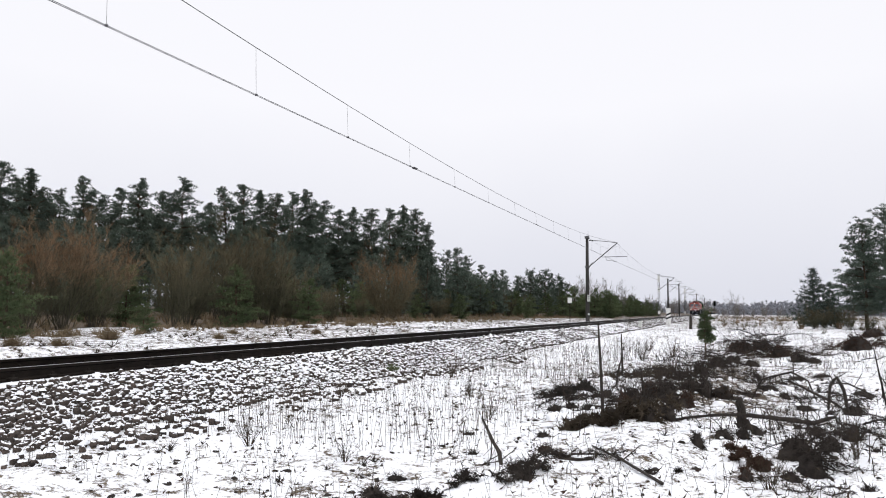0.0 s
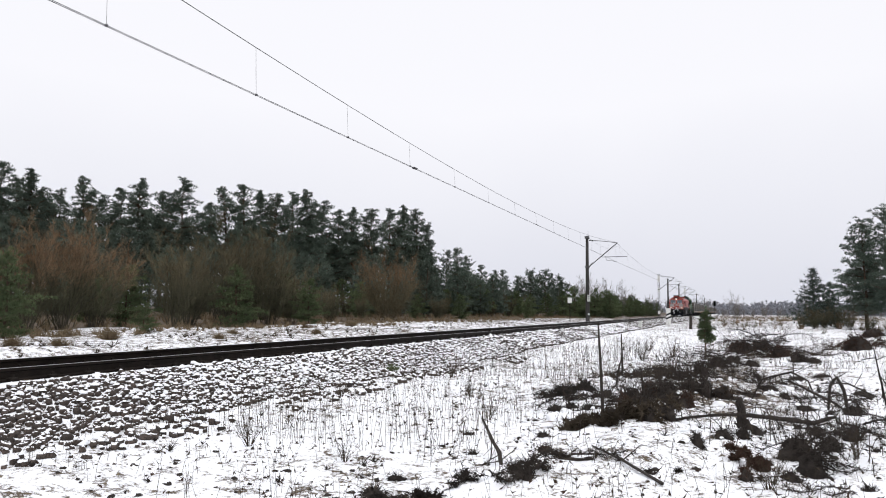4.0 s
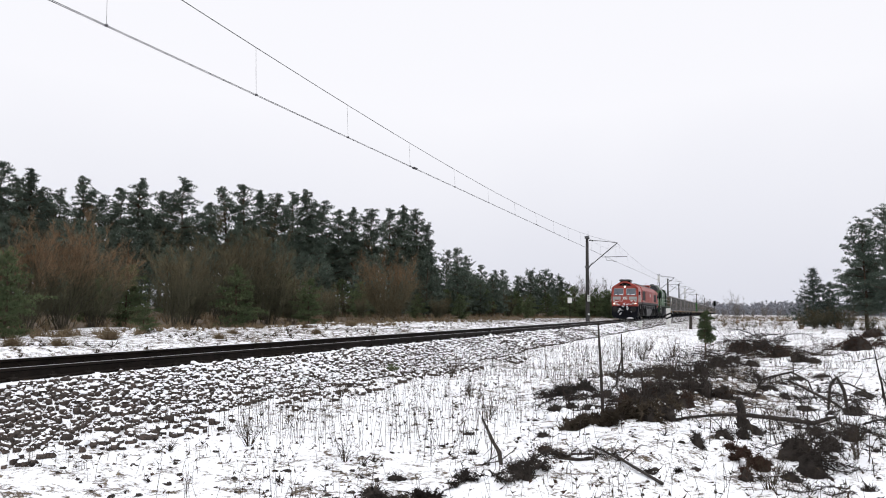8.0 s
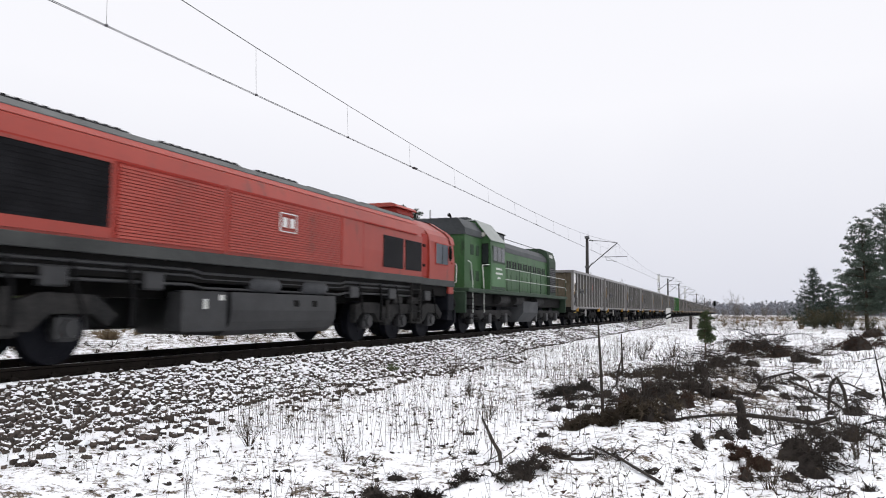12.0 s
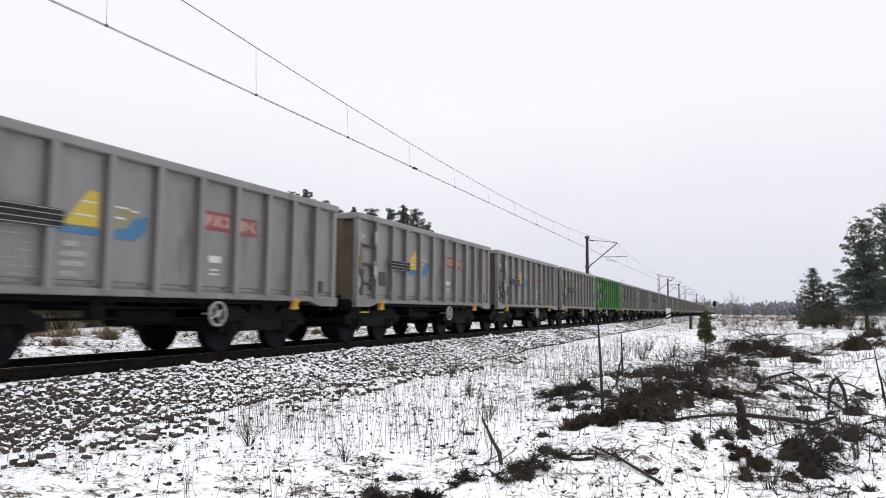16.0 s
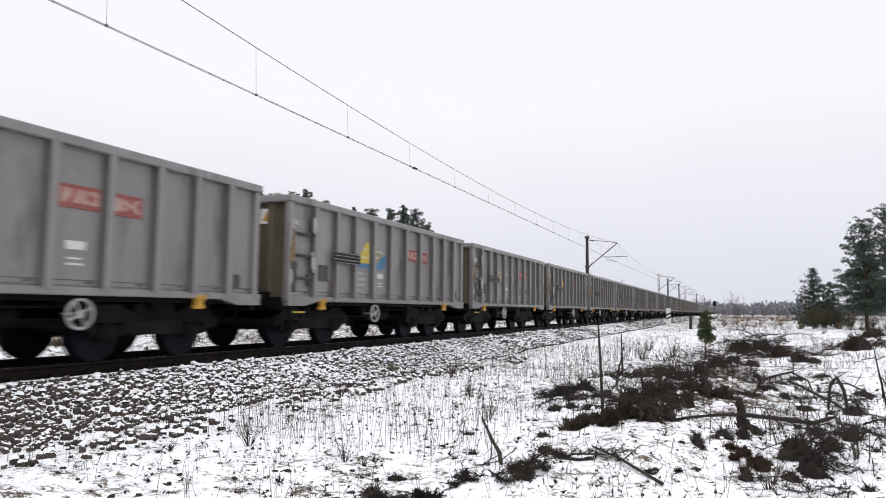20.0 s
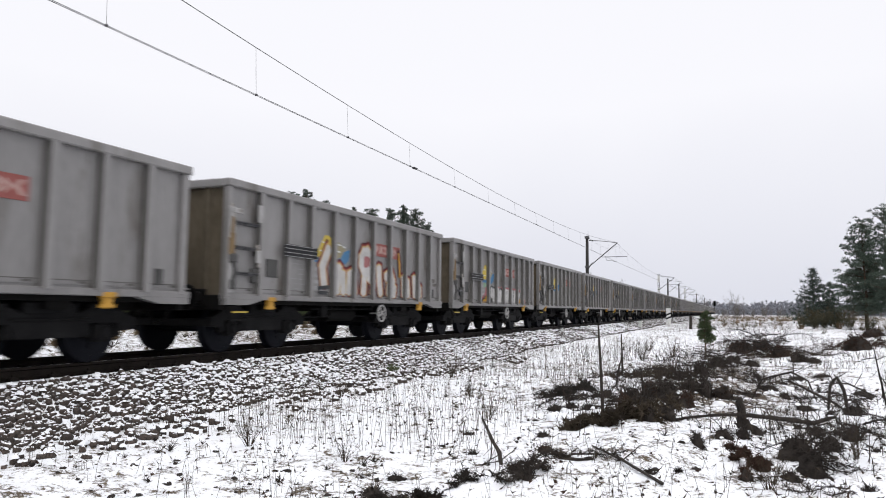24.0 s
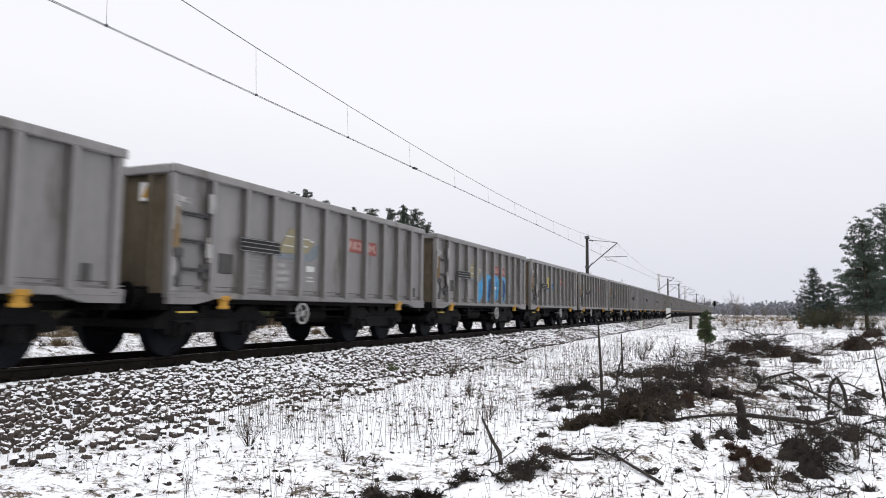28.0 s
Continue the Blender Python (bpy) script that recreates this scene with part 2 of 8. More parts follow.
STRAW = surf("dry_grass", (0.11, 0.082, 0.052), (0.22, 0.17, 0.11), 0.9, 0, 0.6, 8, 0, vary=0.2, world_space=True, spec=0.05)
STALK = surf("dead_stalks", (0.026, 0.021, 0.016), (0.085, 0.068, 0.050), 0.9, 0, 0.8, 10, 0, world_space=True, spec=0.05)
# pale blue-grey: the haze of distance is painted into the base colour
FAR_WOOD_HAZED = surf("far_woods", (0.20, 0.21, 0.24), (0.31, 0.32, 0.355), 0.95, 0, 0.05, 0.6, 0, world_space=True, spec=0.0)


# ---- mesh building ----
class Mesh:
    """Points and faces gathered for one part."""

    def __init__(self):
        self.v, self.f, self.smooth = [], [], []

    def add(self, verts, faces, smooth=False):
        k = len(self.v)
        self.v += [tuple(p) for p in verts]
        self.f += [tuple(k + i for i in f) for f in faces]
        self.smooth += [smooth] * len(faces)
        return self

    def box(self, a, b, bev=0.0, m=None):
        (x0, y0, z0), (x1, y1, z1) = a, b
        x0, x1, y0, y1, z0, z1 = min(x0, x1), max(x0, x1), min(y0, y1), max(y0, y1), min(z0, z1), max(z0, z1)
        bev = min(bev, (x1 - x0) * 0.45, (y1 - y0) * 0.45, (z1 - z0) * 0.45)
        if bev <= 0:
            vs = [(x, y, z) for z in (z0, z1) for y in (y0, y1) for x in (x0, x1)]
            fs = [(0, 2, 3, 1), (4, 5, 7, 6), (0, 1, 5, 4), (2, 6, 7, 3), (0, 4, 6, 2), (1, 3, 7, 5)]
        else:
            vs, idx = [], {}
            for cz in (0, 1):
                for cy in (0, 1):
                    for cx in (0, 1):
                        c = ((x0, x1)[cx], (y0, y1)[cy], (z0, z1)[cz])
                        i = (bev if cx == 0 else -bev, bev if cy == 0 else -bev, bev if cz == 0 else -bev)
                        for ax in range(3):
                            q = [c[k] + (0 if k == ax else i[k]) for k in range(3)]
                            idx[(cx, cy, cz, ax)] = len(vs)
                            vs.append(tuple(q))
            fs = []
            for ax in range(3):
                o = [k for k in range(3) if k != ax]
                for s in (0, 1):
                    loop = []
                    for p, q in ((0, 0), (1, 0), (1, 1), (0, 1)):
                        c = [0, 0, 0]
                        c[ax], c[o[0]], c[o[1]] = s, p, q
                        loop.append(idx[(*c, ax)])
                    flip = (s == 0) != (ax == 1)
                    fs.append(tuple(reversed(loop)) if flip else tuple(loop))
            for ax in range(3):
                o = [k for k in range(3) if k != ax]
                for p in (0, 1):
                    for q in (0, 1):
                        c0, c1 = [0, 0, 0], [0, 0, 0]
                        c0[ax], c1[ax] = 0, 1
                        c0[o[0]] = c1[o[0]] = p
                        c0[o[1]] = c1[o[1]] = q
                        fs.append((idx[(*c0, o[0])], idx[(*c1, o[0])], idx[(*c1, o[1])], idx[(*c0, o[1])]))
            for c in ((i, j, k) for i in (0, 1) for j in (0, 1) for k in (0, 1)):
                fs.append(tuple(idx[(*c, ax)] for ax in range(3)))
        if m is not None:
            vs = [tuple(m @ Vector(p)) for p in vs]
        return self.add(vs, fs)

    def prism(self, outline, axis, t0, t1):
        """outline: (a, b) pairs in the two other axes, in their order; a solid from t0 to t1 along the axis."""
        n, vs = len(outline), []
        for t in (t0, t1):
            for a, b in outline:
                c = [a, b]
                c.insert(axis, t)
                vs.append(tuple(c))
        fs = [tuple(range(n)), tuple(range(2 * n - 1, n - 1, -1))]
        fs += [(i, (i + 1) % n, n + (i + 1) % n, n + i) for i in range(n)]
        return self.add(vs, fs)

    def tube(self, pts, radii, n=6, cap=True):
        pts = [Vector(p) for p in pts]
        if isinstance(radii, (int, float)):
            radii = [radii] * len(pts)
        vs, fs = [], []
        side = None
        for i, (p, r) in enumerate(zip(pts, radii)):
            d = (pts[min(i + 1, len(pts) - 1)] - pts[max(i - 1, 0)])
            d = d.normalized() if d.length > 1e-9 else Vector((0, 0, 1))
            if side is None:
                side = d.orthogonal().normalized()
            side = (side - d * side.dot(d)).normalized() if (side - d * side.dot(d)).length > 1e-6 else d.orthogonal().normalized()
            up = d.cross(side)
            for k in range(n):
                a = 2 * math.pi * k / n
                vs.append(tuple(p + (side * math.cos(a) + up * math.sin(a)) * r))
        for i in range(len(pts) - 1):
            for k in range(n):
                fs.append((i * n + k, i * n + (k + 1) % n, (i + 1) * n + (k + 1) % n, (i + 1) * n + k))
        self.add(vs, fs, n > 4)
        if cap:
            e = len(pts) - 1
            self.add(vs[:n], [tuple(range(n - 1, -1, -1))])
            self.add(vs[e * n:], [tuple(range(n))])
        return self

    def ring(self, c, axis, r0, r1, w, n=20):
        """A flat hoop round the axis (0 x, 1 y), from radius r0 to r1 and w wide."""
        vs, fs = [], []
        for k in range(n):
            a = 2 * math.pi * k / n
            for r in (r0, r1):
                for s in (-w / 2, w / 2):
                    q = [r * math.cos(a), r * math.sin(a)]
                    q.insert(axis, s)
                    vs.append(tuple(c[i] + q[i] for i in range(3)))
        for k in range(n):
            a, b = 4 * k, 4 * ((k + 1) % n)
            fs += [(a, b, b + 1, a + 1), (a + 2, a + 3, b + 3, b + 2), (a, a + 2, b + 2, b), (a + 1, b + 1, b + 3, a + 3)]
        return self.add(vs, fs)

    def plate(self, corners, depth):
        """A thin plate from a flat outline, with its back moved by depth (a vector)."""
        n, d = len(corners), Vector(depth)
        vs = [tuple(c) for c in corners] + [tuple(Vector(c) + d) for c in corners]
        fs = [tuple(range(n)), tuple(range(2 * n - 1, n - 1, -1))] + [(i, (i + 1) % n, n + (i + 1) % n, n + i) for i in range(n)]
        return self.add(vs, fs)

    def data(self, name, material):
        me = bpy.data.meshes.new(name)
        me.from_pydata(self.v, [], self.f)
        me.polygons.foreach_set("use_smooth", self.smooth)
        me.materials.append(material)
        bm = bmesh.new()
        bm.from_mesh(me)
        bmesh.ops.recalc_face_normals(bm, faces=bm.faces)
        bm.to_mesh(me)
        bm.free()
        return me


def part(name, mesh, material, parent=None, label=""):
    """One mesh object under a thing or a part. mesh: a Mesh, or mesh data already made."""
    ob = new(name, mesh.data(name, material) if isinstance(mesh, Mesh) else mesh)
    ob.parent = parent
    if label:
        ob["label"] = label
    return ob


def raw_mesh(name, verts, faces, material, smooth=False):
    """Mesh data from arrays: verts (n, 3), faces (m, 3) or (m, 4)."""
    me = bpy.data.meshes.new(name)
    verts, faces = np.asarray(verts, np.float32), np.asarray(faces, np.int32)
    k = faces.shape[1]
    me.vertices.add(len(verts))
    me.vertices.foreach_set("co", verts.ravel())
    me.loops.add(faces.size)
    me.loops.foreach_set("vertex_index", faces.ravel())
    me.polygons.add(len(faces))
    me.polygons.foreach_set("loop_start", np.arange(0, faces.size, k, dtype=np.int32))
    me.polygons.foreach_set("use_smooth", np.full(len(faces), smooth))
    me.materials.append(material)
    me.update(calc_edges=True)
    return me


def empty(name, m=None):
    ob = new(name)
    ob.empty_display_size = 0.3
    if m is not None:
        ob.matrix_basis = m
    return ob


# ---- terrain ----
def lattice(ix, iy, seed):
    h = np.sin(ix * 127.1 + iy * 311.7 + seed * 74.7) * 43758.5453
    return h - np.floor(h)


def vnoise(x, y, seed=0):
    x, y = np.asarray(x, float), np.asarray(y, float)
    ix, iy = np.floor(x), np.floor(y)
    fx, fy = x - ix, y - iy
    fx, fy = fx * fx * (3 - 2 * fx), fy * fy * (3 - 2 * fy)
    a, b = lattice(ix, iy, seed), lattice(ix + 1, iy, seed)
    c, d = lattice(ix, iy + 1, seed), lattice(ix + 1, iy + 1, seed)
    return (a + (b - a) * fx) * (1 - fy) + (c + (d - c) * fx) * fy - 0.5


def height(x, y):
    """The ground's height: the ballast bed, its shoulders, the verge and the field."""
    x, y = np.asarray(x, float), np.asarray(y, float)
    d = x - TRACK
    wob = np.clip(np.abs(d) - 1.2, 0, 0.5) * 2 * 0.10 * vnoise(y * 0.7, y * 0.0 + 3, 5) + 0.05 * vnoise(y * 2.3, y * 0.0, 9)
    near = np.interp(d + wob, [0, 0.88, 1.0, 1.5, 2.75, 3.4, 5.5, 8.0, 9.9, 12.5, 20, 60], [-0.20, -0.20, -0.160, -0.175, -0.60, -0.66, -0.72, -0.70, -0.66, -0.62, -0.55, -0.5])
    far = np.interp(-d + wob, [0, 1.55, 2.5, 3.3, 4.6, 9, 16, 30, 60], [-0.20, -0.22, -0.44, -0.42, -0.16, -0.12, -0.10, 0.15, 0.3])
    z = np.where(d > 0, near, far)
    soft = np.clip((np.abs(d) - 2.6) / 1.2, 0, 1)
    z = z + soft * (0.22 * vnoise(x * 0.35, y * 0.35, 1) + 0.12 * vnoise(x * 1.1, y * 1.1, 2) + 0.055 * vnoise(x * 3.1, y * 3.1, 3))
    z = z + 0.035 * np.clip((np.abs(d) - 1.4) / 0.3, 0, 1) * vnoise(x * 8, y * 8, 4)
    # a low bank of earth with the cut brush on it
    z = z + 0.16 * np.exp(-((x + 0.9) / 1.1) ** 2 - ((y - 14) / 7.0) ** 2) + 0.14 * np.exp(-((x + 1.1) / 0.9) ** 2 - ((y - 8.0) / 1.4) ** 2)
    return z


def hz(x, y):
    return float(height(x, y))


def build_ground():
    def steps(spans):
        out = [spans[0][0]]
        for a, b, s in spans:
            out += list(np.linspace(a, b, max(2, int(round((b - a) / s)) + 1))[1:])
        return np.array(out)
    xs = steps([(-2600, -400, 400), (-400, -100, 40), (-100, -45, 5), (-45, -17, 0.55), (-17, -12.6, 0.2), (-12.6, -11, 0.12), (-11, -9.0, 0.4), (-9.0, 3.5, 0.075),
                (3.5, 10, 0.16), (10, 40, 0.8), (40, 100, 6), (100, 400, 50), (400, 2600, 400)])
    ys = steps([(-2600, -400, 400), (-400, -60, 60), (-60, 0, 4), (0, 4, 0.4), (4, 13, 0.075), (13, 24, 0.13), (24, 50, 0.3), (50, 120, 1.2), (120, 400, 8), (400, 3200, 300)])
    X, Y = np.meshgrid(xs, ys)
    Z = height(X, Y)
    d = X - TRACK
    bare = 0.158 + 0.06 * vnoise(X * 0.25, Y * 0.25, 31)
    bare -= 0.05 * np.exp(-((d - 2.0) / 0.7) ** 2)
    brush = np.exp(-((X + 0.6 - 0.02 * Y) / 1.6) ** 2 - ((Y - 17) / 9.0) ** 2)
    bare += 0.13 * brush
    bare += 0.28 * np.clip((-d - 12.5) / 4, 0, 1) + 0.06 * np.clip((-d - 2.5) / 2, 0, 1)
    bare += 0.05 * np.clip((Y - 45) / 40, 0, 1) + 0.03 * np.clip((Y - 80) / 40, 0, 1)
    bare = np.where((d < 0.93) & (d > -1.3), 0.5, bare)
    n, m = X.shape
    i = np.arange(n * m).reshape(n, m)
    faces = np.stack([i[:-1, :-1], i[:-1, 1:], i[1:, 1:], i[1:, :-1]], -1).reshape(-1, 4)
    me = raw_mesh("ground", np.stack([X, Y, Z], -1).reshape(-1, 3), faces, GROUND, True)
    a = me.attributes.new("bare", "FLOAT", "POINT")
    a.data.foreach_set("value", bare.ravel().astype(np.float32))
    return tagged(new("ground", me), "snow-covered field with dead grass showing through", "ground", kind="structure")


build_ground()


# ---- the track ----
def build_track():
    track = tagged(empty("railway_track", pose(TRACK, 0, 0)), "single railway track on snowy ballast, dark tarred sleepers", "railway track", kind="structure")
    prof = [(-0.075, -0.172), (0.075, -0.172), (0.075, -0.16), (0.010, -0.138), (0.009, -0.055), (0.036, -0.038), (0.036, -0.005), (0.030, -0.002),
            (-0.030, -0.002), (-0.036, -0.005), (-0.036, -0.038), (-0.009, -0.055), (-0.010, -0.138), (-0.075, -0.16)]
    for s in (-1, 1):
        rail = part("rail", Mesh().prism([(a + s * 0.7535, b) for a, b in prof], 1, -120, 900), RAIL, track)
        part("running_surface", Mesh().prism([(s * 0.7535 + a, b) for a, b in ((-0.027, -0.004), (0.027, -0.004), (0.024, 0.0), (-0.024, 0.0))], 1, -120, 900), SHINE, rail, "bright worn rail head")
    sl = Mesh().box((-1.3, -0.12, -0.33), (1.3, 0.12, -0.172), 0.015)
    for s in (-1, 1):
        for e in (-1, 1):
            sl.box((s * 0.7535 + e * 0.12 - 0.05, -0.06, -0.174), (s * 0.7535 + e * 0.12 + 0.05, 0.06, -0.12), 0.012)
            sl.tube([(s * 0.7535 + e * 0.12, 0, -0.13), (s * 0.7535 + e * 0.12, 0, -0.085)], 0.022, 6)
    me = sl.data("sleeper", SLEEPER)
    for k in range(170):
        ob = part("sleeper", me, SLEEPER, track)
        ob.location = (0, -6 + 0.6 * k, 0)
    rest = Mesh()
    for k in range(380):
        y = 96 + 0.6 * k
        rest.box((-1.3, y - 0.12, -0.33), (1.3, y + 0.12, -0.172))
    ob = part("sleeper_rows", rest, SLEEPER, track)
    ob["kind"] = "stuff"


build_track()


def build_ballast():
    """Crushed stone on the bed and its shoulders; snow caps the stones and lies between them."""
    rng = np.random.default_rng(7)
    phi = (1 + 5 ** 0.5) / 2
    ico = np.array([(-1, phi, 0), (1, phi, 0), (-1, -phi, 0), (1, -phi, 0), (0, -1, phi), (0, 1, phi), (0, -1, -phi), (0, 1, -phi), (phi, 0, -1), (phi, 0, 1), (-phi, 0, -1), (-phi, 0, 1)])
    ico /= np.linalg.norm(ico[0])
    tri = np.array([(0, 11, 5), (0, 5, 1), (0, 1, 7), (0, 7, 10), (0, 10, 11), (1, 5, 9), (5, 11, 4), (11, 10, 2), (10, 7, 6), (7, 1, 8),
                    (3, 9, 4), (3, 4, 2), (3, 2, 6), (3, 6, 8), (3, 8, 9), (4, 9, 5), (2, 4, 11), (6, 2, 10), (8, 6, 7), (9, 8, 1)])
    spots = []
    for cell, y0, y1, d0, d1, share in ((0.066, 4, 24, 1.40, 3.05, 0.92), (0.092, 24, 70, 1.4, 2.95, 0.80), (0.15, 70, 170, 1.4, 2.9, 0.75), (0.085, 4, 22, 3.0, 3.9, 0.16), (0.16, 5, 30, -2.6, -1.2, 0.3)):
        gx, gy = np.meshgrid(np.arange(d0, d1, cell), np.arange(y0, y1, cell))
        gx, gy = gx.ravel() + rng.uniform(-0.45, 0.45, gx.size) * cell + TRACK, gy.ravel() + rng.uniform(-0.45, 0.45, gx.size) * cell
        # stones lie in drifts and gaps, fewer on the upper shoulder
        d = gx - TRACK
        odds = share + 0.55 * vnoise(gx * 1.1, gy * 0.7, 21) + 0.5 * vnoise(gx * 3.2, gy * 3.2, 22) - 0.30 * np.exp(-((d - 1.45) / 0.22) ** 2)
        keep = rng.uniform(0, 1, gx.size) < odds
        spots.append(np.stack([gx[keep], gy[keep], np.full(keep.sum(), cell * 0.56)], 1))
    spots = np.concatenate(spots)
    n = len(spots)
    size = spots[:, 2] * np.exp(np.clip(rng.normal(-0.05, 0.34, n), -0.8, 0.42))
    v = ico[None] * (1 + rng.uniform(-0.32, 0.32, (n, 1, 3))) * (1 + rng.uniform(-0.22, 0.22, (n, 12, 1)))
    for i, j in ((0, 1), (1, 2)):
        a = rng.uniform(0, 6.28, n)
        c, k = np.cos(a)[:, None], np.sin(a)[:, None]
        w = v.copy()
        w[..., i], w[..., j] = v[..., i] * c - v[..., j] * k, v[..., i] * k + v[..., j] * c
        v = w
    v = v * size[:, None, None]
    lift = rng.uniform(0.0, 0.55, n)
    base = np.stack([spots[:, 0], spots[:, 1], height(spots[:, 0], spots[:, 1]) + size * lift], -1)
    f = (tri[None] + 12 * np.arange(n)[:, None, None]).reshape(-1, 3)
    tagged(new("ballast", raw_mesh("ballast", (v + base[:, None]).reshape(-1, 3), f, STONE, True)), "dark crushed-stone ballast half buried in snow", "ballast", kind="stuff")
    # caps of snow on most stones, lower domes shifted a little to the back
    top = (rng.uniform(0, 1, n) < 0.44 + 0.9 * vnoise(spots[:, 0] * 0.9, spots[:, 1] * 0.5, 23) - 0.4 * np.exp(-((spots[:, 0] - TRACK - 2.55) / 0.45) ** 2 - ((spots[:, 1] - 6.5) / 2.6) ** 2)) & (spots[:, 1] < 60)
    m = int(top.sum())
    k = np.arange(6)
    dome = np.concatenate([np.stack([np.cos(k * 1.0472), np.sin(k * 1.0472), -0.10 + 0 * k], 1), np.stack([0.66 * np.cos(k * 1.0472 + 0.5), 0.66 * np.sin(k * 1.0472 + 0.5), 0.42 + 0 * k], 1), [[0, 0, 0.60]]])
    cap = np.array([t for i in range(6) for t in ((i, (i + 1) % 6, 6 + i), ((i + 1) % 6, 6 + (i + 1) % 6, 6 + i), (6 + i, 6 + (i + 1) % 6, 12))])
    q = dome[None] * (1 + rng.uniform(-0.25, 0.25, (m, 13, 1))) * (size[top] * rng.uniform(0.65, 1.05, m))[:, None, None]
    q = q + base[top][:, None] + np.stack([rng.normal(0, 0.15, m), rng.normal(0, 0.15, m), rng.uniform(0.62, 0.90, m)], 1)[:, None] * size[top][:, None, None]
    f = (cap[None] + 13 * np.arange(m)[:, None, None]).reshape(-1, 3)
    tagged(new("snow_caps", raw_mesh("snow_caps", q.reshape(-1, 3), f, SNOW, True)), "soft caps of snow on the ballast stones", "snow", kind="stuff")


build_ballast()
# ---- overhead line ----
SPANS = [-59.0, 3.4, 66.0, 138.0, 158.5, 193.0, 218.0, 292.0, 380.0, 450.0]


def wire_height(y):
    for a, b in zip(SPANS, SPANS[1:]):
        if a <= y <= b:
            u = (2 * y - a - b) / (b - a)
            return 7.32 - min(1.12, 1.12 * ((b - a) / 60) ** 2) * (1 - u * u)
    return 7.3


def contact_height(y):
    return 5.66 - 0.0035 * max(0.0, min(60.0, y - 8.0))


def build_wires():
    line = tagged(empty("overhead_line", pose(TRACK, 0, 0)), "electric overhead line with twin contact wires and droppers", "overhead line")
    ys = [-59 + 2.0 * k for k in range(254)]
    part("messenger_wire", Mesh().tube([(0, y, wire_height(y)) for y in ys], 0.0095, 5), WIRE, line)
    for s in (-1, 1):
        part("contact_wire", Mesh().tube([(s * 0.022 + 0.05, y, contact_height(y)) for y in ys], 0.0065, 5), WIRE, line)
    for k in range(44):
        y = 8.5 + 4.1 * (k - 15)
        top, low = wire_height(y), contact_height(y)
        d = Mesh().tube([(0, y, top), (0.05, y, low)], 0.0035, 4)
        d.box((0.02, y - 0.02, low - 0.015), (0.08, y + 0.02, low + 0.03), 0.005)
        part("dropper", d, WIRE, line)
    part("wire_clamp", Mesh().box((0.0, 21.05, contact_height(21) - 0.02), (0.10, 21.3, contact_height(21) + 0.035), 0.01), STEEL, line)
    return line


build_wires()


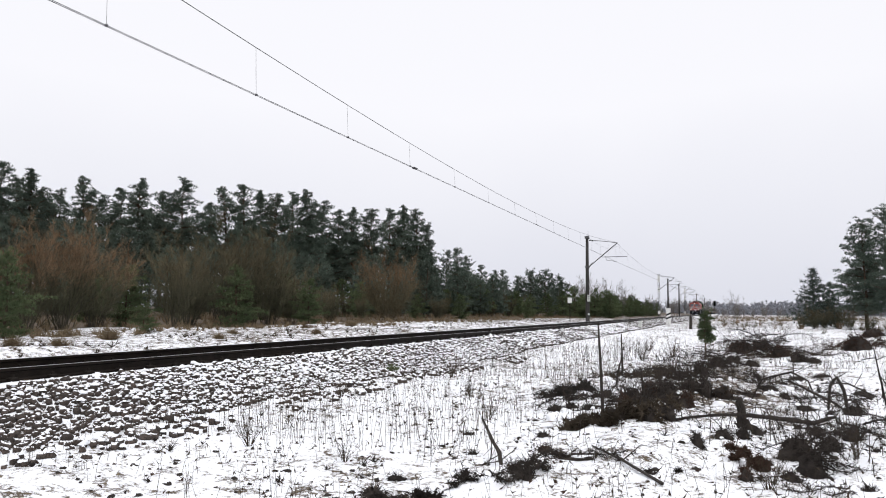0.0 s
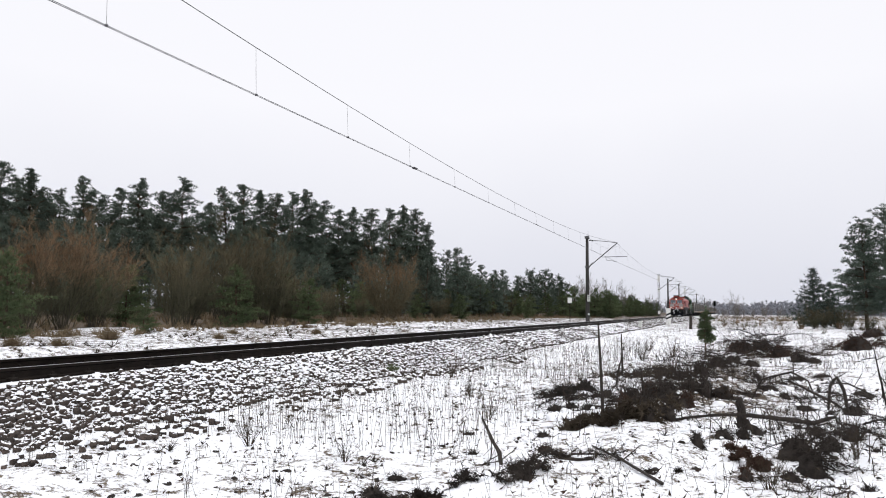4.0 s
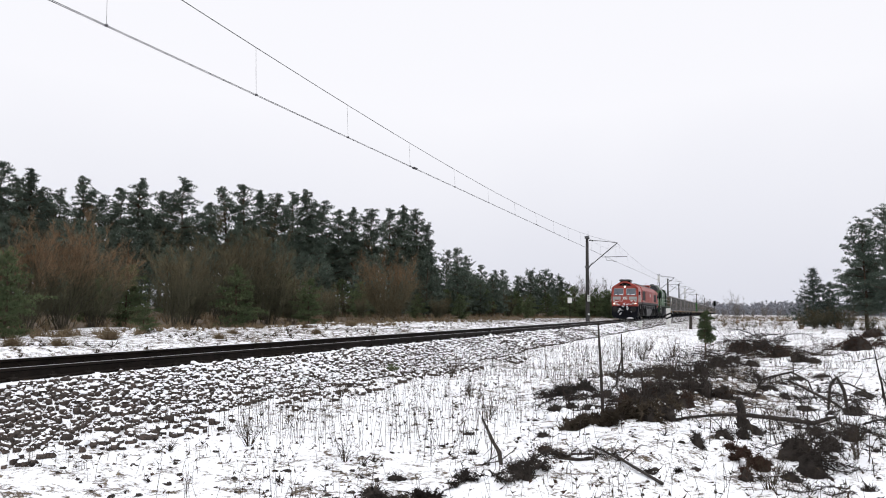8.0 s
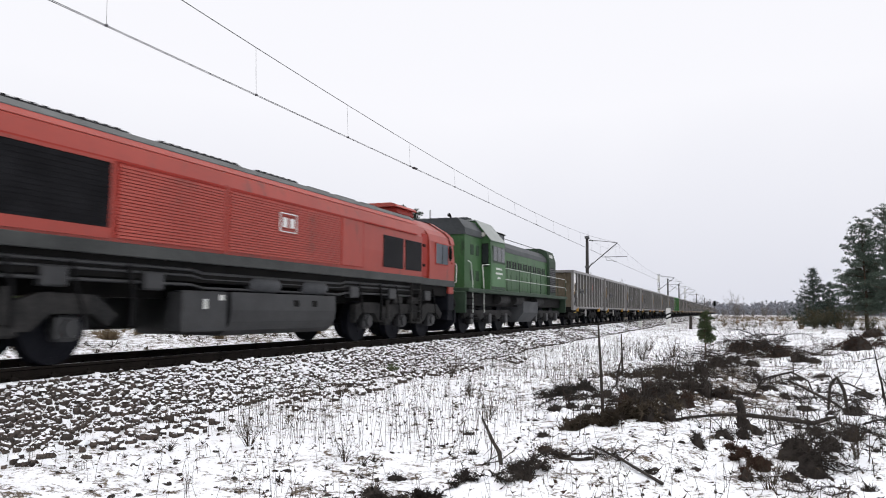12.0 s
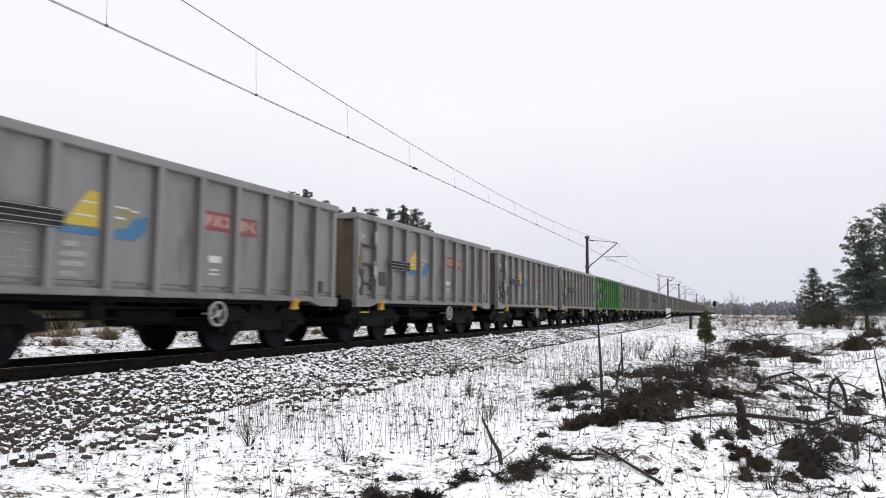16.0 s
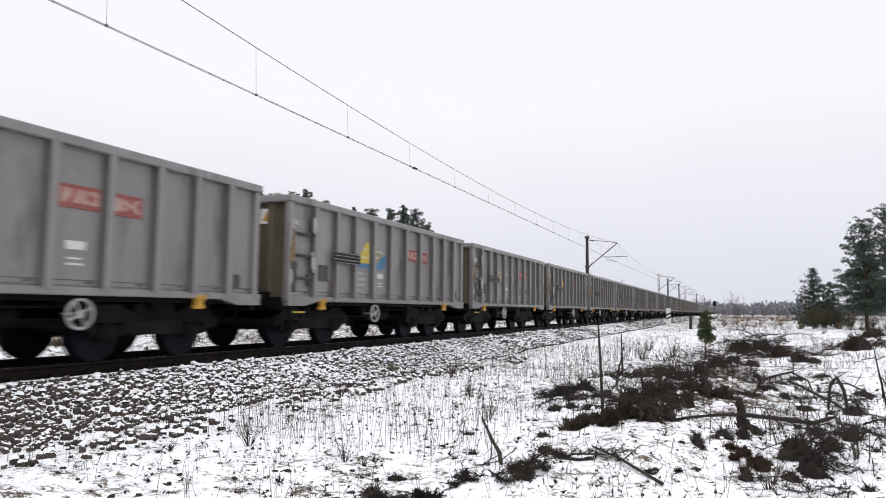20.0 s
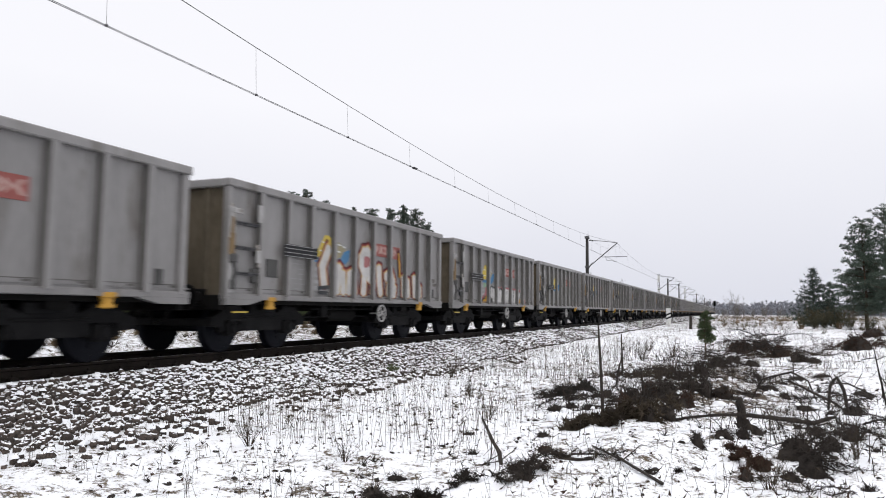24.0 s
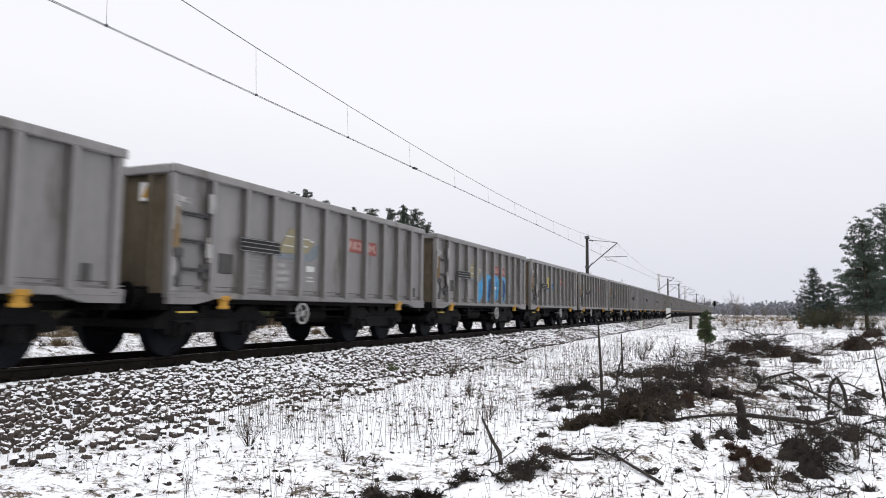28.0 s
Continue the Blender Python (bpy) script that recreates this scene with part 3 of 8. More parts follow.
def build_mast(y, x=-2.8, white=False, first=False):
    mast = tagged(empty("catenary_mast", pose(TRACK + x, y, 0)), "tall grey catenary mast with a cantilever arm over the track" if not white else "catenary mast with white-banded lattice post beside the track",
                  "mast", group="catenary masts")
    g = hz(TRACK + x, y) - 0.3
    top = 8.0
    if white:
        post = Mesh()
        for sx in (-1, 1):
            for sy in (-1, 1):
                post.box((sx * 0.16 - 0.03, sy * 0.12 - 0.03, g), (sx * 0.16 + 0.03, sy * 0.12 + 0.03, top))
        k = 0
        z = 0.2
        while z < top - 0.6:
            post.tube([(-0.16, -0.14, z), (0.16, -0.14, z + 0.6)], 0.015, 4)
            post.tube([(0.16, 0.14, z), (-0.16, 0.14, z + 0.6)], 0.015, 4)
            z += 0.6
        part("lattice_post", post, STEEL, mast)
        for z0, z1 in ((0.4, 1.0), (4.6, 5.4), (6.4, 7.7)):
            part("white_band", Mesh().box((-0.21, -0.17, z0), (0.21, 0.17, z1), 0.02), WHITE, mast, "white painted band")
    else:
        post = Mesh()
        w0, w1 = 0.20, 0.13
        zs = [g, 1.0, 3.0, 5.0, 7.0, top]
        pts, rad = [(0, 0, z) for z in zs], [w0 + (w1 - w0) * max(0, z) / top for z in zs]
        post.tube(pts, rad, 8)
        part("pole", post, CONCRETE, mast)
        part("cap", Mesh().box((-0.2, -0.2, top - 0.25), (0.2, 0.2, top + 0.02), 0.03), STEEL, mast)
        part("spike", Mesh().tube([(0.1, 0, top), (0.1, 0, top + 0.45)], [0.02, 0.008], 5), STEEL, mast)
    tip = (-x + 0.05, 0, 7.30)
    part("stay_rod", Mesh().tube([(0.15, 0, 7.62), (tip[0] * 0.5, 0, 7.50), tip], 0.03, 6), STEEL, mast)
    part("cantilever_tube", Mesh().tube([(0.15, 0, 5.05), tip], 0.045, 8), STEEL, mast)
    for p, q in (((0.2, 0, 7.62), (0.55, 0, 7.58)), ((0.22, 0, 5.12), (0.50, 0, 5.45))):
        ins = Mesh()
        a, b = Vector(p), Vector(q)
        for k in range(7):
            c = a.lerp(b, k / 6)
            ins.tube([c - (b - a) * 0.04, c, c + (b - a) * 0.04], [0.04, 0.085, 0.04], 8)
        part("insulator", ins, CONCRETE, mast)
    part("registration_tube", Mesh().tube([(1.35, 0, 5.98), (3.75, 0, 5.98)], 0.028, 6), STEEL, mast)
    part("steady_arm", Mesh().tube([(1.75, 0, 5.98), (1.85, 0, 5.62), (2.3, 0, 5.66), (2.75, 0, 5.46)], 0.02, 5), STEEL, mast)
    part("drop_rod", Mesh().tube([(3.1, 0, 5.98), (3.05, 0, 7.0), tip], 0.008, 4), WIRE, mast)
    part("loop_cable", Mesh().tube([(0.5, 0, 7.52), (1.2, 0, 7.1), (1.9, 0, 6.78), (2.4, 0, 6.80), (2.95, 0, 7.0)], 0.010, 4), WIRE, mast)
    part("clamp", Mesh().box((-0.2, -0.2, 4.95), (0.2, 0.2, 5.15), 0.03), STEEL, mast)
    if first:
        plate = part("number_plate", Mesh().box((0.02, -0.24, 1.75), (0.30, -0.20, 2.35), 0.01), PALE, mast, "small white number plate")
        for k, w in enumerate((0.16, 0.18, 0.14)):
            part("dark_bar", Mesh().box((0.16 - w / 2, -0.25, 2.2 - 0.17 * k), (0.16 + w / 2, -0.239, 2.26 - 0.17 * k)), INK, plate)
        part("lower_plate", Mesh().box((0.06, -0.24, 0.45), (0.24, -0.21, 0.62), 0.01), PALE, mast)
    return mast


for k, y in enumerate((66.8, 138.0, 158.5, 193.0, 218.0, 292.0, 380.0)):
    build_mast(y, white=k in (1, 4), first=k == 0)


# ---- train ----
def spin_sets(parent, y, r, name="wheelset", disc=NAVY):
    """One axle with its two wheels; local origin on the axle."""
    ws = Mesh()
    ws.tube([(-0.98, 0, 0), (0.98, 0, 0)], 0.085, 8)
    for s in (-1, 1):
        x = s * 0.755
        ws.tube([(x - 0.065, 0, 0), (x + 0.065, 0, 0)], r, 18)
        ws.tube([(x - s * 0.065, 0, 0), (x - s * 0.095, 0, 0)], r + 0.028, 18)
        ws.ring((x + s * 0.066, 0, 0), 0, r * 0.80, r * 0.99, 0.02, 18)
        ws.tube([(x + s * 0.06, 0, 0), (x + s * 0.13, 0, 0)], [0.17, 0.12], 12)
        for k in range(3):
            a = 2.094 * k
            ws.tube([(x + s * 0.06, math.cos(a) * r * 0.5, math.sin(a) * r * 0.5), (x + s * 0.072, math.cos(a) * r * 0.5, math.sin(a) * r * 0.5)], 0.05, 6)
    return ws.data(name, disc)


def place(data, name, parent, loc, label=""):
    ob = part(name, data, None, parent, label)
    ob.location = loc
    return ob


WHEELS = []     # (wheelset, its place on the bogie, radius)


def bogie_y25(shared, parent, y):
    bogie = place(shared["frame"], "bogie", parent, (0, y, 0))
    for dy in (-0.9, 0.9):
        w = place(shared["wheelset"], "wheelset", bogie, (0, dy, 0.46))
        WHEELS.append((w, (0, dy, 0.46), 0.46))
        for s in (-1, 1):
            place(shared["axlebox"], "axle_box", bogie, (s * 1.02, dy, 0.46))
            place(shared["spring"], "spring", bogie, (s * 1.0, dy - 0.27, 0.5))
            place(shared["spring"], "spring", bogie, (s * 1.0, dy + 0.27, 0.5))
    return bogie


PLATE = surf("worn_plate", (0.22, 0.215, 0.21), (0.42, 0.415, 0.41), 0.6, 0, 3, 25, 0.05, (1, 1, 0.4), (0.10, 0.08, 0.06), 0.60)
LATCH = surf("worn_latch", (0.14, 0.12, 0.10), (0.46, 0.44, 0.42), 0.7, 0, 5, 40, 0.1)
DARKGREY = surf("dark_grey_plate", (0.05, 0.05, 0.05), (0.085, 0.083, 0.08), 0.7, 0, 3, 30, 0.1)


RIBS = [-4.12, -3.19, -2.34, -1.39, -0.44, 0.51, 1.46, 2.41, 3.26, 4.11]


def wagon_meshes():
    """Mesh data shared by all the wagons."""
    sh = {}
    b = Mesh()
    for s in (-1, 1):
        b.prism([(-1.48, 0.66), (-1.2, 0.80), (-0.6, 0.82), (-0.45, 0.74), (0.45, 0.74), (0.6, 0.82), (1.2, 0.80), (1.48, 0.66), (1.48, 0.50), (1.22, 0.48),
                 (1.16, 0.60), (0.64, 0.60), (0.52, 0.40), (-0.52, 0.40), (-0.64, 0.60), (-1.16, 0.60), (-1.22, 0.48), (-1.48, 0.50)], 0, s * 0.96, s * 1.12)
        b.box((s * 0.98, -0.42, 0.72), (s * 1.14, 0.42, 0.92), 0.03)
        for dy in (-0.9, 0.9):
            b.box((s * 0.98, dy - 0.26, 0.76), (s * 1.13, dy + 0.26, 0.90), 0.03)
            b.box((s * 1.0, dy - 0.34, 0.40), (s * 1.10, dy - 0.22, 0.6), 0.02).box((s * 1.0, dy + 0.22, 0.40), (s * 1.10, dy + 0.34, 0.6), 0.02)
        b.tube([(s * 1.14, -0.62, 0.66), (s * 1.14, 0.62, 0.66)], 0.022, 6)
    b.box((-1.0, -0.25, 0.50), (1.0, 0.25, 0.80), 0.05)
    for dy in (-1.42, 1.42):
        b.box((-1.05, dy - 0.06, 0.50), (1.05, dy + 0.06, 0.64), 0.02)
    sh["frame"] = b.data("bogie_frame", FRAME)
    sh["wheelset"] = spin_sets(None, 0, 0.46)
    a = Mesh().box((-0.11, -0.15, -0.14), (0.11, 0.15, 0.15), 0.04)
    a.tube([(0.0, 0, 0), (0.16, 0, 0)], [0.12, 0.10], 10)
    a.tube([(-0.16, 0, 0), (0.0, 0, 0)], [0.10, 0.12], 10)
    sh["axlebox"] = a.data("axle_box", FRAME)
    sp = Mesh()
    sp.tube([(0, 0, -0.12), (0, 0, 0.14)], 0.055, 8)
    for k in range(4):
        sp.ring((0, 0, -0.09 + 0.06 * k), 2, 0.05, 0.085, 0.026, 7)
    sh["spring"] = sp.data("spring", BLACK)
    for key, paint in (("grey", WAGON), ("green", WAGON_GREEN), ("brown", WAGON_BROWN)):
        L, W = 5.09, 1.40
        sh["side", key] = Mesh().box((W - 0.04, -L + 0.15, 1.10), (W, L - 0.15, 3.10)).data("side_wall", paint)
        rib = Mesh().prism([(-0.078, W), (-0.060, W + 0.115), (0.060, W + 0.115), (0.078, W)][::-1], 2, 1.08, 3.08)
        rib.v = [(y, x, z) for x, y, z in rib.v]
        sh["rib", key] = rib.data("rib", paint)
        sh["rib", key].materials.append(GREEN_RIB_SHADE if key == "green" else RIB_SHADE_SEAM)
        # side faces take the darker tone, painted as their shade
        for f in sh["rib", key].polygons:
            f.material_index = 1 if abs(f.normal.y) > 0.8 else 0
        tr = Mesh()
        for s in (-1, 1):
            tr.box((s * 1.36, -L - 0.02, 3.07), (s * 1.52, L - 0.09, 3.215), 0.018)
            tr.box((-1.36, s * (L - 0.10) - (0.12 if s > 0 else 0), 3.06), (1.36, s * (L + 0.03) - (0.12 if s > 0 else 0), 3.213), 0.018)
        sh["rail", key] = tr.data("top_rail", paint)
        lo = Mesh()
        for s in (-1, 1):
            lo.box((s * 1.33, -L, 1.00), (s * 1.475, L, 1.11), 0.012)
            for k in range(10):
                y = -L + 0.97 + 0.935 * (k + 0.5)
                if y < L - 0.3:
                    lo.box((s * 1.36, y - 0.36, 1.15), (s * 1.418, y + 0.36, 1.165))
        sh["sill", key] = lo.data("bottom_sill", paint)
        cp = Mesh().box((1.34, -0.07, 1.04), (1.49, 0.07, 3.08), 0.02)
        sh["corner", key] = cp.data("corner_post", paint)
        end = Mesh().box((-1.38, -0.03, 1.06), (1.38, 0.03, 3.10))
        sh["end", key] = end.data("end_wall", WAGON_END if key != "green" else paint)
        er = Mesh().prism([(-0.07, 0), (-0.05, -0.08), (0.05, -0.08), (0.07, 0)], 2, 1.05, 3.08)
        sh["endrib", key] = er.data("end_rib", WAGON_END if key != "green" else paint)
        for s in (-1, 1):
            o = [(s * 5.07, 1.02), (s * 5.07, 0.90), (s * 4.45, 0.90), (s * 4.02, 0.985), (s * 4.02, 1.02)]
            sh["gusset", key, s] = Mesh().prism(o if s > 0 else o[::-1], 0, 1.35, 1.47).data("end_gusset", paint)
    sm = Mesh()
    for a, b in zip([-5.0] + RIBS, RIBS + [5.0]):
        sm.box((1.398, a + 0.10, 1.205), (1.404, b - 0.10, 1.219))
        sm.box((1.398, b - 0.30, 1.165), (1.405, b - 0.16, 1.20))
    sh["seam"] = sm.data("fold_seam", RIB_SHADE_SEAM)
    cpl = Mesh().prism([(1.50, 2.12), (1.515, 2.12), (1.515, 2.62), (1.50, 2.70)], 1, -5.10, -4.93).box((1.49, -5.02, 2.58), (1.53, -4.74, 2.68), 0.01)
    sh["corner_plate"] = cpl.data("corner_plate", PLATE)
    sh["corner_plate_low"] = Mesh().box((1.49, -5.09, 1.12), (1.505, -4.94, 1.72), 0.005).data("corner_plate", PLATE)
    sh["keeper_plate"] = Mesh().box((1.512, -4.28, 2.48), (1.53, -4.12, 2.82), 0.006).data("keeper_plate", PLATE)
    sh["keeper_plate_low"] = Mesh().box((1.50, -4.30, 1.70), (1.525, -4.15, 1.94), 0.008).data("keeper_plate", PLATE)
    lb = Mesh().box((1.47, -5.06, 1.66), (1.56, -4.86, 1.84), 0.03).tube([(1.52, -4.96, 1.7), (1.55, -4.93, 1.5), (1.53, -4.98, 1.3)], 0.035, 6).box((1.47, -5.03, 1.18), (1.54, -4.88, 1.36), 0.02)
    sh["lock_block"] = lb.data("lock_block", DARKGREY)
    sh["latch_block"] = Mesh().box((1.40, -4.34, 1.32), (1.47, -4.18, 1.60), 0.02).data("latch_block", DARKGREY)
    sh["end_plate"] = Mesh().box((1.402, 4.36, 1.20), (1.43, 4.52, 1.46), 0.01).box((1.402, 4.05, 1.24), (1.408, 4.28, 1.28)).data("end_plate", DARKGREY)
    sh["end_band"] = Mesh().box((-1.36, -0.05, 2.05), (1.36, 0.0, 2.13), 0.01).data("end_band", WAGON_END)
    sh["floor"] = Mesh().box((-1.34, -5.04, 1.02), (1.34, 5.04, 1.06)).data("floor", WAGON_BROWN)
    fr = Mesh()
    for s in (-1, 1):
        fr.box((s * 0.28, -5.06, 0.78), (s * 0.40, 5.06, 1.02), 0.01)
        fr.box((-1.35, s * 4.94, 0.80), (1.35, s * 5.09, 1.08), 0.02)
        fr.box((s * 1.18, -4.96, 0.92), (s * 1.32, 4.96, 1.02), 0.01)
        for y in (-3.5, 2.8):
            fr.box((0, y - 0.2, 0.80), (s * 1.25, y + 0.2, 1.02), 0.02)
    for y in (-1.0, 0.0, 1.0):
        fr.box((-1.2, y - 0.06, 0.86), (1.2, y + 0.06, 1.02), 0.01)
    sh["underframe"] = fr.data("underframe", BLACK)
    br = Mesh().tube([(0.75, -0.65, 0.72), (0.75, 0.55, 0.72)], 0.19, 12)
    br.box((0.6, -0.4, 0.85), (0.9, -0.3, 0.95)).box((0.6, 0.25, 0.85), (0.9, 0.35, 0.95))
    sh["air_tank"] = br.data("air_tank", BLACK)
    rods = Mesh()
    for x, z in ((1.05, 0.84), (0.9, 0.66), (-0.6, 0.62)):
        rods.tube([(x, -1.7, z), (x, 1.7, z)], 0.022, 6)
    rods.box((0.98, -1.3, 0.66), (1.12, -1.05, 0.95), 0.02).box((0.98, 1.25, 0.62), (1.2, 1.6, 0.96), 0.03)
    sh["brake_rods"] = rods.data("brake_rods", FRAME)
    bu = Mesh().tube([(0, 0, 0), (0, -0.34, 0)], 0.11, 12).tube([(0, -0.30, 0), (0, -0.56, 0)], 0.075, 12)
    bu.tube([(0, -0.56, 0), (0, -0.585, 0), (0, -0.60, 0)], [0.22, 0.235, 0.20], 18)
    bu.box((-0.16, -0.02, -0.16), (0.16, 0.03, 0.16), 0.02)
    sh["buffer"] = bu.data("buffer", BLACK)
    cou = Mesh().tube([(0, 0, 1.0), (0, -0.3, 1.0), (0, -0.36, 1.06), (0, -0.42, 1.0), (0, -0.36, 0.93)], 0.035, 6)
    cou.tube([(0, -0.36, 0.98), (0, -0.5, 0.75), (0, -0.6, 0.70)], 0.04, 6)
    cou.tube([(0.3, -0.02, 0.92), (0.32, -0.25, 0.62), (0.30, -0.5, 0.55), (0.25, -0.58, 0.75)], 0.025, 6)
    sh["coupling"] = cou.data("coupling", BLACK)
    hw = Mesh().ring((0, 0, 0), 0, 0.188, 0.225, 0.04, 24).ring((0, 0, 0), 0, 0.0, 0.06, 0.05, 12)
    for k in range(4):
        a = 0.5 + 1.571 * k
        hw.tube([(0, 0, 0), (0, math.cos(a) * 0.2, math.sin(a) * 0.2)], 0.018, 5)
    hw.tube([(-0.35, 0, 0), (0, 0, 0)], 0.022, 6)
    sh["handwheel"] = hw.data("handwheel", PLATE)
    sh["bar"] = Mesh().tube([(1.44, -4.99, 0), (1.485, -4.96, 0), (1.485, -4.18, 0), (1.44, -4.16, 0)], 0.016, 6).box((1.40, -4.96, -0.045), (1.47, -4.18, -0.012)).data("step_bar", STEEL)
    lev = Mesh().box((1.47, -0.035, -0.18), (1.52, 0.035, 0.16), 0.015).box((1.46, -0.065, 0.08), (1.505, 0.01, 0.26), 0.015)
    sh["latch"] = lev.data("door_latch", LATCH)
    lev = Mesh().tube([(1.52, -5.02, 1.85), (1.54, -5.03, 2.2), (1.52, -5.0, 2.5)], 0.03, 6).box((1.47, -5.07, 1.80), (1.535, -4.93, 2.22), 0.02)
    sh["lock_lever"] = lev.data("lock_lever", RUST)
    sh["bracket"] = Mesh().box((1.36, -0.085, 0.82), (1.47, 0.085, 1.0), 0.02).box((1.38, -0.13, 0.83), (1.46, 0.13, 0.88), 0.01).box((1.38, -0.12, 0.97), (1.49, 0.12, 1.06), 0.015).data("lashing_bracket", ORANGE)
    sh["pocket"] = Mesh().box((1.402, -0.19, -0.20), (1.425, 0.19, 0.16), 0.01).box((1.424, -0.15, -0.17), (1.428, 0.15, 0.06)).data("label_frame", DARKGREY)
    sh["step"] = Mesh().tube([(1.30, -4.88, 0.98), (1.42, -4.88, 0.62), (1.42, -4.48, 0.62), (1.30, -4.48, 0.98)], 0.018, 5).box((1.34, -4.90, 0.60), (1.48, -4.46, 0.625)).data("footstep", FRAME)
    sh["step_edge"] = Mesh().box((1.46, -4.88, 0.755), (1.50, -4.48, 0.785)).data("step_edge", YELLOW)
    sh["rusty_rib"] = Mesh().prism([(-0.06, 0), (-0.045, -0.09), (0.045, -0.09), (0.06, 0)], 2, 1.25, 2.7).data("end_rib", RUST)
    x0 = 1.402
    dp = Mesh().box((1.515, -0.64, -0.13), (1.528, 0.60, 0.13), 0.003)
    sh["data_panel"] = dp.data("data_panel", INK)
    sh["data_bar"] = Mesh().box((1.527, -0.62, -0.006), (1.531, 0.58, 0.006)).data("data_bar", GREYMARK)
    sh["sail"] = Mesh().plate([(x0, -0.24, 0.0), (x0, 0.34, 0.0), (x0, 0.34, 0.52), (x0, 0.16, 0.52)], (0.008, 0, 0)).data("yellow_sail_mark", YELLOW)
    sh["hull"] = Mesh().plate([(x0, -0.36, -0.12), (x0, 0.36, -0.12), (x0, 0.36, -0.02), (x0, -0.38, -0.02)], (0.008, 0, 0)).data("blue_hull_mark", BLUE)
    sh["sail2"] = Mesh().plate([(x0, -0.36, 0.02), (x0, -0.12, 0.02), (x0, 0.12, 0.26), (x0, -0.16, 0.40), (x0, -0.36, 0.40)], (0.007, 0, 0)).data("pale_mark", YELLOW)
    sh["hull2"] = Mesh().plate([(x0, -0.36, -0.13), (x0, 0.05, -0.13), (x0, 0.28, 0.0), (x0, 0.34, 0.27), (x0, 0.05, 0.20), (x0, -0.1, 0.04), (x0, -0.36, 0.0)], (0.009, 0, 0)).data("blue_stern_mark", BLUE)
    for key in ("sail", "hull", "sail2", "hull2"):
        old = sh[key].copy()
        old.materials[0] = YELLOW_OLD if key[:4] == "sail" else BLUE_OLD
        sh[key, "old"] = old
    sh["red_board"] = Mesh().box((x0, -0.33, -0.165), (x0 + 0.012, 0.37, 0.165), 0.003).data("red_board", SIGNRED)
    sh["red_board_short"] = Mesh().box((x0, -0.30, -0.165), (x0 + 0.012, 0.27, 0.165), 0.003).data("red_board", SIGNRED)
    for key, shapes in (("pale_bar", (((-0.29, -0.10), (-0.24, -0.10), (-0.12, 0.02), (-0.12, 0.11), (-0.18, 0.11), (-0.29, 0.0)), ((-0.29, 0.0), (-0.24, 0.06), (-0.24, 0.11), (-0.29, 0.11)), ((-0.10, -0.09), (0.02, -0.09), (0.06, 0.10), (-0.01, 0.11)),
                                      ((0.05, -0.08), (0.17, -0.10), (0.17, -0.03), (0.12, -0.02), (0.12, 0.04), (0.17, 0.05), (0.17, 0.11), (0.09, 0.10)), ((0.21, -0.10), (0.33, -0.09), (0.33, 0.10), (0.21, 0.11), (0.21, 0.04), (0.27, 0.04), (0.27, -0.04), (0.21, -0.04)))),
                        ("pale_bar_short", (((-0.25, -0.10), (-0.13, -0.09), (-0.11, 0.02), (-0.14, 0.11), (-0.25, 0.10)), ((-0.08, -0.10), (0.02, -0.01), (0.02, 0.03), (-0.07, 0.11), (-0.10, 0.04), (-0.05, 0.0), (-0.10, -0.05)),
                                            ((0.04, 0.01), (0.15, -0.10), (0.23, -0.10), (0.14, 0.02), (0.22, 0.11), (0.14, 0.11))))):
        pb = Mesh()
        for i, sp in enumerate(shapes):
            pb.plate([(x0 + 0.0125 + 0.0004 * i, y, z) for y, z in sp], (0.002, 0, 0))
        sh[key] = pb.data("pale_bar", SIGNPINK)
    lines = Mesh()
    for a, b, z in ((0.02, 0.30, 0.34), (-0.08, 0.30, 0.14)):
        lines.box((x0 + 0.009, a, z), (x0 + 0.011, b, z + 0.022))
    sh["sail_lines"] = lines.data("white_lines", PALE)
    lines = Mesh()
    for a, b, z in ((-0.34, -0.06, 0.33), (-0.02, 0.12, 0.30), (-0.34, -0.12, 0.17)):
        lines.box((x0 + 0.010, a, z), (x0 + 0.012, b, z + 0.03))
    sh["bow_lines"] = lines.data("white_lines", PALE)
    st = Mesh()
    for k, (a, b) in enumerate(((-0.26, 0.0), (-0.30, 0.16), (-0.30, 0.12), (-0.28, 0.04))):
        st.box((x0, a, 0.26 - 0.14 * k), (x0 + 0.005, b, 0.34 - 0.14 * k), 0.001)
    st.box((x0, 0.10, 0.28), (x0 + 0.005, 0.30, 0.29)).box((x0, 0.10, 0.40), (x0 + 0.005, 0.30, 0.41)).box((x0, 0.10, 0.28), (x0 + 0.005, 0.11, 0.41)).box((x0, 0.29, 0.28), (x0 + 0.005, 0.30, 0.41))
    sh["stencil"] = st.data("stencil_bars", GREYMARK)
    tx = Mesh()
    rr = random.Random(4)
    for k in range(8):
        a = -0.30
        while a < 0.18:
            w = rr.uniform(0.05, 0.2)
            if rr.random() < 0.75:
                tx.box((x0, a, 0.36 - 0.105 * k), (x0 + 0.005, a + w, 0.376 - 0.105 * k))
            a += w + 0.05
    sh["text"] = tx.data("lettering_bars", GREYMARK)
    sh["sheet"] = Mesh().box((x0, -0.16, -0.06), (x0 + 0.006, 0.16, 0.06)).box((x0, -0.14, -0.2), (x0 + 0.005, 0.1, -0.17)).box((x0, -0.14, -0.28), (x0 + 0.005, 0.14, -0.25)).data("paper_label", PALE)
